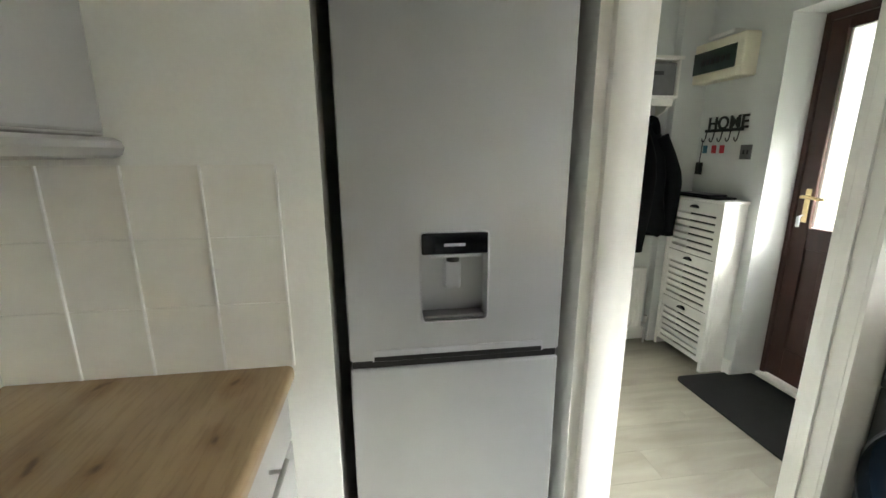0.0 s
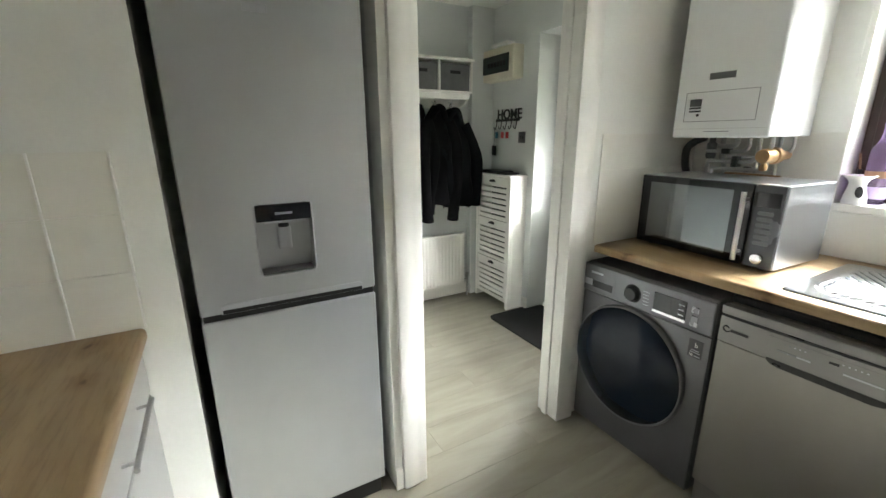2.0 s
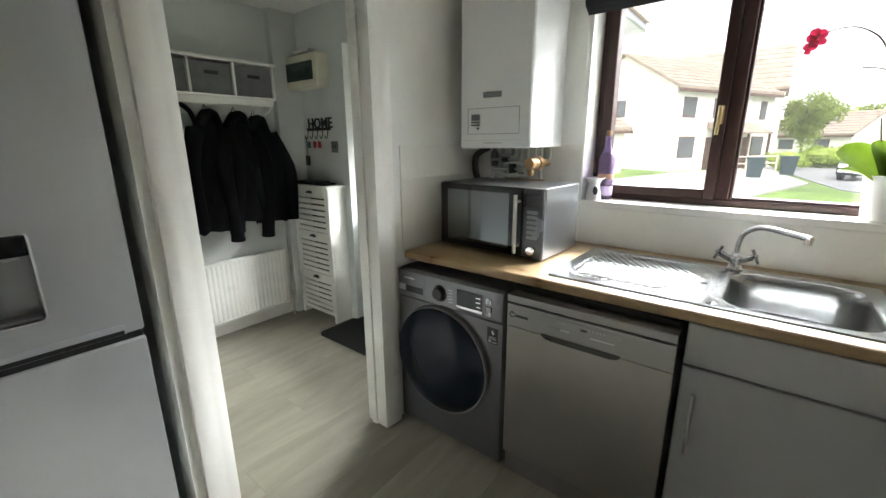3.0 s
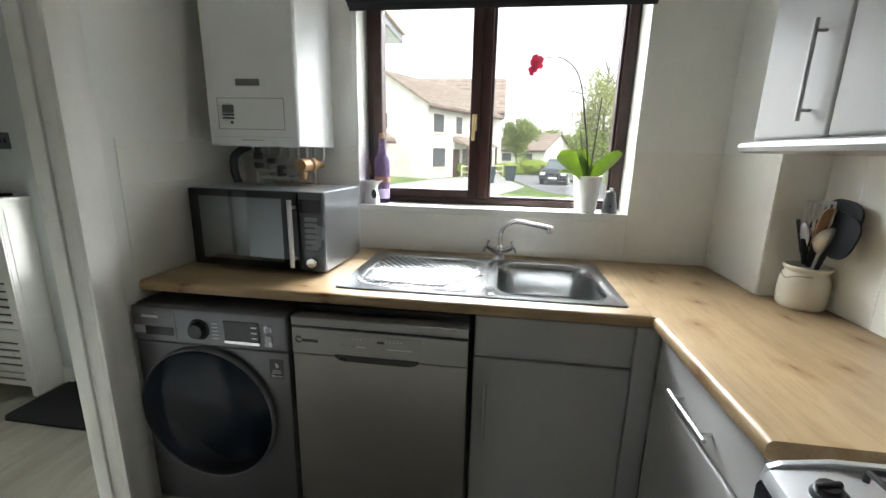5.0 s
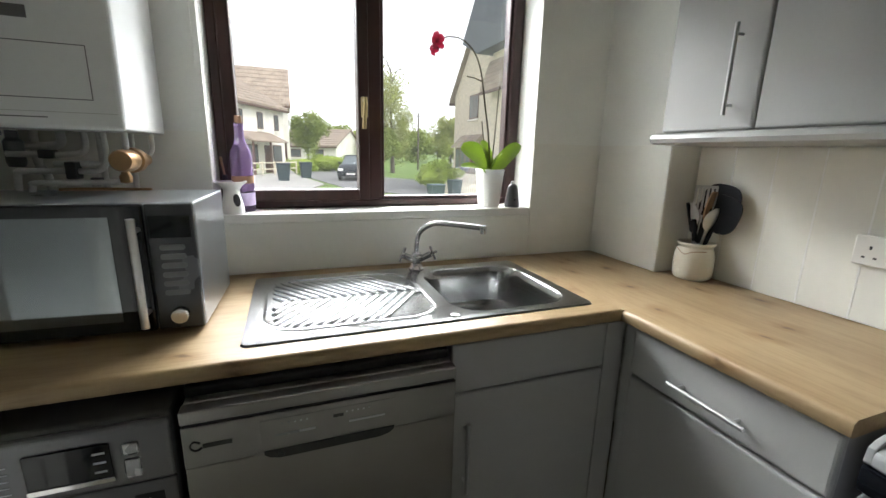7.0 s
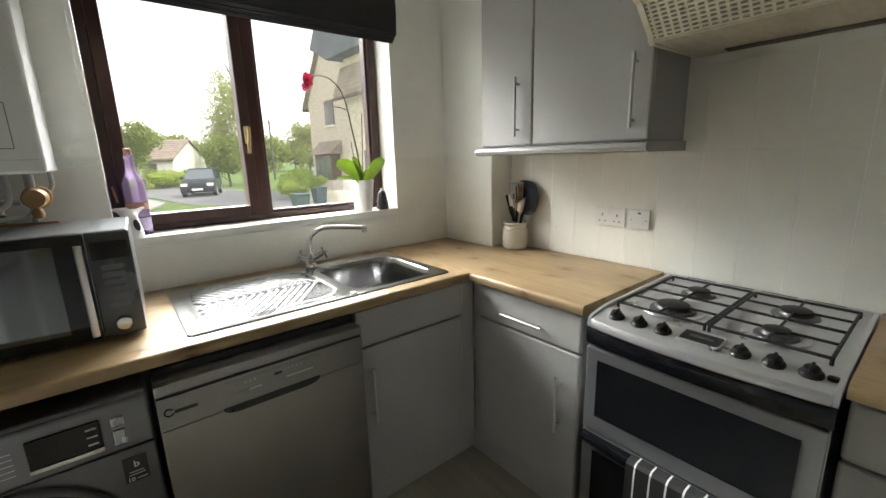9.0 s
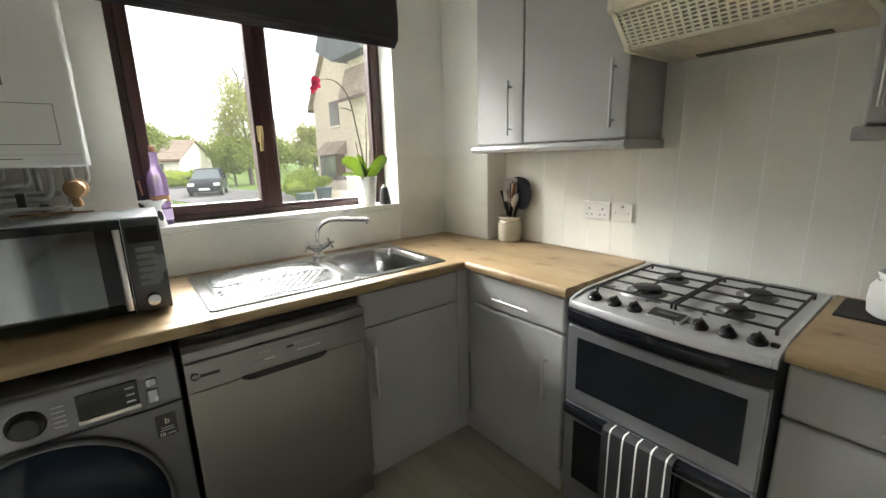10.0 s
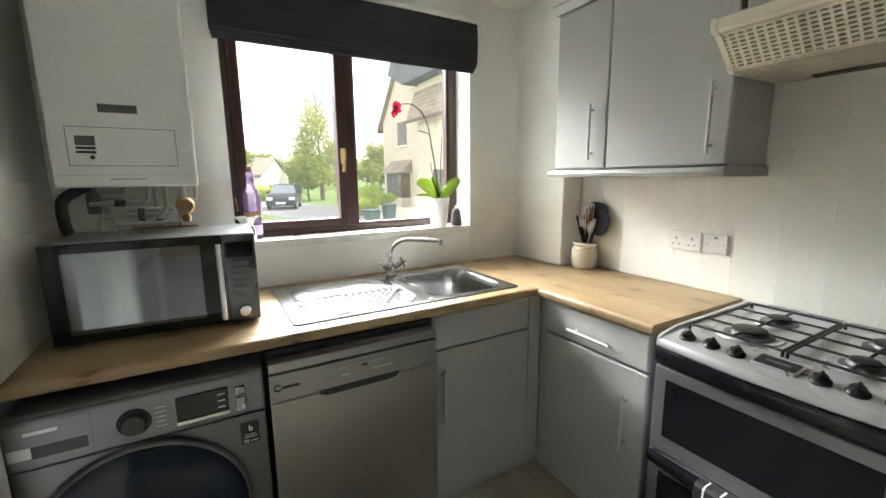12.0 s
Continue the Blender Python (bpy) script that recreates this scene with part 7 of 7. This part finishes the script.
def leaf_cloud(centre, radii, count, size, rnd, clumps=9, droop=0.0):
    """Many small leaf clusters gathered in uneven clumps."""
    cs = []
    for _ in range(clumps):
        d = Vector((rnd.gauss(0, 1), rnd.gauss(0, 1), rnd.gauss(0, 1))).normalized() * rnd.uniform(0.3, 0.85)
        cs.append((Vector((d.x * radii[0], d.y * radii[1], d.z * radii[2])), rnd.uniform(0.3, 0.55)))
    verts, faces = [], []
    for _ in range(count):
        c, r = rnd.choice(cs)
        d = Vector((rnd.gauss(0, 1), rnd.gauss(0, 1), rnd.gauss(0, 1))).normalized() * (rnd.random() ** 0.5) * r
        p = Vector(centre) + c + Vector((d.x * radii[0], d.y * radii[1], d.z * radii[2] - droop * rnd.random()))
        s = size * rnd.uniform(0.6, 1.4)
        u = Vector((rnd.gauss(0, 1), rnd.gauss(0, 1), rnd.gauss(0, 1))).normalized() * s
        v = u.orthogonal().normalized() * s * rnd.uniform(0.5, 0.9)
        i = len(verts)
        verts += [p - u, p - v * 0.7, p + u, p + v * 0.7]
        faces.append((i, i + 1, i + 2, i + 3))
    return verts, faces


def foliage(name, verts, faces, material, parent):
    me = bpy.data.meshes.new(name)
    off = base_of(parent)
    me.from_pydata([v - off for v in verts], [], faces)
    me.materials.append(material)
    ob = new(name, me)
    ob.parent = parent
    return ob


def tree(at, height, spread, material, label, seed, count, size, bare=0.3, droop=0.0):
    rnd = random.Random(seed)
    t = thing("tree", label, "tree", (*at, G))
    b = Vector((*at, G))
    top = height * 0.93
    bm = tube([b, b + Vector((0.1, 0.05, height * 0.3)), b + Vector((0.0, 0.15, height * 0.6)), b + Vector((0.1, 0.1, top))], height * 0.022, 8, taper=0.02)
    part("trunk", bm, BARK, t)
    for k in range(9):
        z = height * (bare + (0.95 - bare) * k / 9)
        a = k * 2.4 + rnd.random()
        r = spread * (0.9 - 0.55 * k / 9)
        q = b + Vector((math.cos(a) * r, math.sin(a) * r, z + height * 0.12))
        part("limb", tube([b + Vector((0.05, 0.1, z)), (b + Vector((0.05, 0.1, z)) + q) / 2 + Vector((0, 0, 0.12 * height * 0.5)), q], height * 0.007, 6, taper=0.015), BARK, t)
    verts, faces = leaf_cloud(b + Vector((0, 0, height * (bare + 1) / 2)), (spread, spread, height * (1 - bare) / 2), count, size, rnd, 16, droop)
    foliage("crown", verts, faces, material, t)


def shrub(name, at, size, material, label, category, seed, count, leaf):
    rnd = random.Random(seed)
    t = thing(name, label, category, (at[0], at[1], G))
    verts, faces = leaf_cloud((at[0], at[1], G + size[2] * 0.5), (size[0] / 2, size[1] / 2, size[2] / 2), count, leaf, rnd, 14)
    core = bmesh.new()
    bmesh.ops.create_icosphere(core, subdivisions=3, radius=1)
    for v in core.verts:
        k = 0.82 + 0.2 * noise.noise(v.co * 2.3 + Vector((seed, 0, 0)))
        v.co = Vector((at[0] + v.co.x * size[0] * 0.46 * k, at[1] + v.co.y * size[1] * 0.46 * k, G + size[2] * 0.48 + v.co.z * size[2] * 0.48 * k))
    part("stems", core, material, t)
    foliage("leaves", verts, faces, material, t)


tree((37, -8.2), 9.4, 2.5, FOLIAGE_LIGHT, "slender birch tree with pale spring leaves", 4, 8500, 0.10, 0.2, 0.9)
tree((36, -6.8), 4.3, 1.7, FOLIAGE, "dense green garden tree beside the road", 6, 9000, 0.12, 0.1)
tree((45, -1.6), 5.6, 2.1, FOLIAGE, "rounded olive-green tree behind the road", 9, 7000, 0.14, 0.25)
tree((41, -15.2), 5.6, 1.8, FOLIAGE_LIGHT, "pale green tree beside the stone house", 12, 7000, 0.12, 0.1)
tree((60, -11), 5.5, 2.4, FOLIAGE, "distant green tree in the gardens", 15, 5000, 0.16, 0.2)
for k in range(16):
    a = radians(8 - 3.0 * k)
    d = 85 + 9 * math.sin(k * 2.1)
    tree((d * math.cos(a), d * math.sin(a)), 5.0 + 1.4 * math.sin(k * 1.7), 4.0, FOLIAGE if k % 3 else FOLIAGE_LIGHT, "distant hazy green tree on the skyline", 30 + k, 2200, 0.36, 0.05)
shrub("hedge", (20.6, -6.5), (2.3, 2.5, 1.4), HEDGE, "bright yellow-green rounded hedge", "hedge", 21, 5000, 0.06)
shrub("bush", (39, -3.0), (2.5, 4.5, 1.5), HEDGE, "low green bush at the verge", "bush", 22, 3000, 0.09)
shrub("bush", (35, -0.6), (1.8, 2.4, 1.3), HEDGE, "green bush in a front garden", "bush", 23, 2500, 0.08)
shrub("bush", (33.5, 3.2), (1.6, 1.8, 1.2), HEDGE, "small green bush by the terrace", "bush", 24, 2000, 0.08)
shrub("bush", (25.6, -10.6), (1.2, 1.4, 0.9), FOLIAGE, "dark green bush below the stone house", "bush", 25, 2000, 0.06)


def wheelie_bin(x, y, yaw, label, size=1.0):
    b = thing("wheelie_bin", label, "bin", (x, y, G), "wheelie bins")
    m = Matrix.Translation((x, y, G)) @ Matrix.Rotation(radians(yaw), 4, "Z") @ Matrix.Scale(size, 4)
    bm = bmesh.new()
    bmesh.ops.create_cube(bm, size=1)
    for v in bm.verts:
        k = 0.29 if v.co.z > 0 else 0.22
        v.co = Vector((v.co.x * 2 * k, v.co.y * 2 * k * 1.15, 0.06 if v.co.z < 0 else 0.96))
    bm.transform(m)
    part("body", bm, BIN_GREEN, b)
    part("lid", box_at(m, -0.32, 0.31, -0.36, 0.36, 0.965, 1.05, 0.03), BIN_GREEN, b)
    for s in (-0.22, 0.22):
        bm = rod((0.24, s - 0.03, 0.1), (0.24, s + 0.03, 0.1), 0.1, 14)
        bm.transform(m)
        part("wheel", bm, BLACK, b)


for x, y, size in ((26.3, 0.6, 1.0), (29.0, -0.7, 1.0), (14.5, -4.35, 0.72), (16.8, -5.95, 0.72)):
    wheelie_bin(x, y, 10, "dark green wheelie bin standing by the road" if size > 0.9 else "small dark wheelie bin beside the garden fence", size)


def picket_fence():
    f = thing("picket_fence", "pale wooden picket fence in front of the stone house", "fence", (17.2, -6.7, G))
    a, b = Vector((18.2, -6.1, G)), Vector((16.2, -7.3, G))
    d = (b - a).normalized()
    n = 22
    for k in range(n):
        p = a + (b - a) * k / (n - 1)
        m = Matrix.Translation(p) @ Matrix.Rotation(math.atan2(d.y, d.x), 4, "Z")
        bm = prism([(-0.04, 0), (0.04, 0), (0.04, 0.52), (0, 0.59), (-0.04, 0.52)], "y", -0.012, 0.012)
        bm.transform(m)
        part("picket", bm, FENCE, f)
    for z in (0.15, 0.4):
        bm = rod(a + Vector((0.02, 0, z)), b + Vector((0.02, 0, z)), 0.03, 6)
        part("rail", bm, FENCE, f)
    g = thing("garden_rail", "pale wooden rail fence by the terrace", "fence", (31, 2.4, G))
    a, b = Vector((29.5, 2.6, G)), Vector((33.5, -0.2, G))
    for k in range(5):
        p = a + (b - a) * k / 4
        part("post", rod(p, p + Vector((0, 0, 1.0)), 0.05, 6), FENCE, g)
    for z in (0.5, 0.9):
        part("rail", rod(a + Vector((0, 0, z)), b + Vector((0, 0, z)), 0.04, 6), FENCE, g)


picket_fence()


def build_car():
    c = thing("parked_car", "dark hatchback car parked on the road", "car", (28.3, -3.7, G))
    m = Matrix.Translation((28.3, -3.7, G + 0.03)) @ Matrix.Rotation(radians(163), 4, "Z")
    # local x forward
    side = [(-1.85, 0.35), (-1.9, 0.75), (-1.8, 0.95), (-1.35, 1.02), (0.55, 0.98), (1.25, 0.9), (1.75, 0.72), (1.88, 0.5), (1.85, 0.25), (-1.8, 0.22)]
    bm = prism(side, "y", -0.82, 0.82, bevel=0.06)
    bm.transform(m)
    body = part("body", bm, CAR_PAINT, c, "dark glossy paintwork")
    bm = bmesh.new()
    lo = [(-1.75, 0.97), (0.85, 0.94)]
    hi = [(-1.4, 1.45), (0.05, 1.47)]
    vs = []
    for (x, z), w in ((lo[0], 0.76), (lo[1], 0.76), (hi[1], 0.58), (hi[0], 0.58)):
        vs.append([bm.verts.new((x, s * w, z)) for s in (-1, 1)])
    for i in range(4):
        a, b = vs[i], vs[(i + 1) % 4]
        bm.faces.new((a[0], b[0], b[1], a[1]))
    bm.faces.new([v[0] for v in vs])
    bm.faces.new([v[1] for v in vs][::-1])
    bmesh.ops.recalc_face_normals(bm, faces=bm.faces[:])
    bm.transform(m)
    part("cabin_glass", bm, CAR_GLASS, c, "tinted car windows")
    part("roof", box_at(m, -1.42, 0.08, -0.6, 0.6, 1.462, 1.505, 0.02), CAR_PAINT, c)
    for px in (-1.5, -0.62, 0.06):
        for s in (-1, 1):
            x2 = px + (0.25 if px < -1 else 0.0 if px < 0 else 0.0)
            bm = rod((px, s * 0.765, 0.97), (x2 if px < 0 else 0.03, s * 0.59, 1.47), 0.04, 6)
            bm.transform(m)
            part("pillar", bm, CAR_PAINT, c)
    for x in (-1.15, 1.15):
        for s in (-1, 1):
            bm = rod((x, s * 0.66, 0.29), (x, s * 0.84, 0.29), 0.30, 20)
            bm.transform(m)
            w = part("wheel", bm, BLACK, c)
            bm = rod((x, s * 0.842, 0.29), (x, s * 0.855, 0.29), 0.19, 16)
            bm.transform(m)
            part("rim", bm, SILVER, w)
    for s in (-1, 1):
        part("headlight", box_at(m, 1.70, 1.86, s * 0.62 - 0.16, s * 0.62 + 0.16, 0.58, 0.74, 0.03), PLASTIC_WHITE, c)
        part("mirror", box_at(m, 0.55, 0.68, s * 0.9 - 0.09, s * 0.9 + 0.09, 0.95, 1.08, 0.03), CAR_PAINT, c)
    part("number_plate", box_at(m, 1.885, 1.90, -0.26, 0.26, 0.36, 0.47, 0.004), PLASTIC_WHITE, c)


build_car()
pole = thing("telegraph_pole", "dark wooden telegraph pole", "pole", (44, -12.6, G))
part("post", rod((44, -12.6, G), (44, -12.6, G + 5.8), 0.09, 8, r2=0.09), BARK, pole)
part("crossarm", rod((44, -13.1, G + 5.5), (44, -12.1, G + 5.5), 0.04, 6), BARK, pole)


# ---- tiles and floor planks, piece by piece ----
def tile_mesh(w, h, normal):
    """A glazed tile with a soft rim, its back on the wall; centred."""
    own = bmesh.new()
    d, e = 0.0042, 0.0016
    lo = [(-w / 2, -h / 2), (w / 2, -h / 2), (w / 2, h / 2), (-w / 2, h / 2)]
    rings = [[(u, v, 0) for u, v in lo], [(u, v, d - 0.0008) for u, v in lo], [(u - math.copysign(e, u), v - math.copysign(0.0005, v), d) for u, v in lo]]
    put = {"+y": lambda u, v, n: (u, n, v), "-y": lambda u, v, n: (u, -n, v), "-x": lambda u, v, n: (-n, u, v), "+x": lambda u, v, n: (n, u, v)}[normal]
    vs = [[own.verts.new(put(*p)) for p in r] for r in rings]
    for a, b in zip(vs, vs[1:]):
        for i in range(4):
            j = (i + 1) % 4
            own.faces.new((a[i], a[j], b[j], b[i]))
    own.faces.new(vs[-1])
    bmesh.ops.recalc_face_normals(own, faces=own.faces[:])
    me = bpy.data.meshes.new("tile")
    own.to_mesh(me)
    own.free()
    me.materials.append(TILE)
    return me


def lay_tiles(parent, us, vs, plane, normal, gap_u, gap_v):
    """Tiles between successive lines us and vs on a plane."""
    cache = {}
    for u0, u1 in zip(us, us[1:]):
        for v0, v1 in zip(vs, vs[1:]):
            key = (round(u1 - u0, 3), round(v1 - v0, 3))
            if key not in cache:
                cache[key] = tile_mesh(key[0] - gap_u, key[1] - gap_v, normal)
            ob = new("tile", cache[key])
            u, v = (u0 + u1) / 2, (v0 + v1) / 2
            ob.location = (u, plane, v) if normal in ("+y", "-y") else (plane, u, v)
            ob.parent = parent


def grout_lines(parent, us, v0, v1, plane, out, proud, half=0.0032):
    """Painted-over grout that stands a little proud of the upright joints."""
    for u in us:
        bm = prism([(u - half, plane + out * 0.003), (u - half * 0.55, plane + out * proud), (u + half * 0.55, plane + out * proud), (u + half, plane + out * 0.003)], "z", v0, v1)
        part("grout_line", bm, JOINT_WHITE, parent)


rows = [0.912, 1.074, 1.229, 1.384]
north_us = [W + 0.002, -0.094, 0.058, 0.210, 0.362]
south_us = [W + 0.002, -0.05, 0.10, 0.252, 0.404, 0.556, 0.708, 0.86, 1.012, 1.164, 1.312, 1.457, 1.62, 1.742, 1.87, 2.01, 2.15, 2.29, 2.434]
lay_tiles(wall_north, north_us, rows, N - 0.0002, "-y", 0.0042, 0.0024)
grout_lines(wall_north, north_us[1:], 0.913, 1.383, N - 0.0001, -1, 0.0085, 0.0034)
lay_tiles(wall_south, south_us, [0.912, 1.412], S + 0.0002, "+y", 0.0042, 0.0003)
grout_lines(wall_south, south_us[6:-1], 0.913, 1.411, S + 0.0001, 1, 0.0050)
lay_tiles(wall_south, south_us[7:12] + [1.534], [1.412, 1.72], S + 0.0002, "+y", 0.0042, 0.0003)
grout_lines(wall_south, south_us[7:12], 1.413, 1.72, S + 0.0001, 1, 0.0050)
lay_tiles(wall_east, [-1.084, -0.721], [0.912, 1.418], E - 0.0002, "-x", 0.0003, 0.0003)
lay_tiles(wall_east, [-0.719, 0.559], [0.912, 1.0995], E - 0.0002, "-x", 0.0003, 0.0003)
lay_tiles(wall_east, [0.562, N - 0.008], [0.912, 1.418], E - 0.0002, "-x", 0.0003, 0.0003)
lay_tiles(pipe_boxing, [2.437, E - 0.008], [0.914, 1.418], -1.0848, "+y", 0.0003, 0.0003)
lay_tiles(wall_north, [2.12, E - 0.008], [0.912, 1.26, 1.418], N - 0.0002, "-y", 0.0003, 0.0006)
lay_tiles(wall_west, [-0.60, -0.30, 0.0, 0.30, 0.60, 0.90, N - 0.008], rows, W + 0.0002, "+x", 0.003, 0.001)


def plank_mesh(w, l):
    own = box(-l / 2, l / 2, -w / 2, w / 2, -0.0038, 0.0)
    for v in own.verts:
        if v.co.z > -0.001:
            v.co.x -= math.copysign(0.0006, v.co.x)
            v.co.y -= math.copysign(0.0006, v.co.y)
    me = bpy.data.meshes.new("plank")
    own.to_mesh(me)
    own.free()
    me.materials.append(FLOOR)
    return me


PLANK = {}
pw, pl = 0.178, 1.22
row = 0
y = S
while y < HALL_N - 0.001:
    w = min(pw, HALL_N - y)
    x = W - 0.42 * (row % 3)
    while x < HALL_E + 0.2:
        a, b = max(x, W if y < N + 0.1 else 0.46 if y < 1.8 else 1.08), min(x + pl, 2.95)
        if b - a > 0.02:
            key = (round(w, 3), round(b - a, 3))
            if key not in PLANK:
                PLANK[key] = plank_mesh(*key)
            ob = new("plank", PLANK[key])
            ob.location = ((a + b) / 2, y + w / 2, 0)
            ob.parent = floor
        x += pl
    y += pw
    row += 1
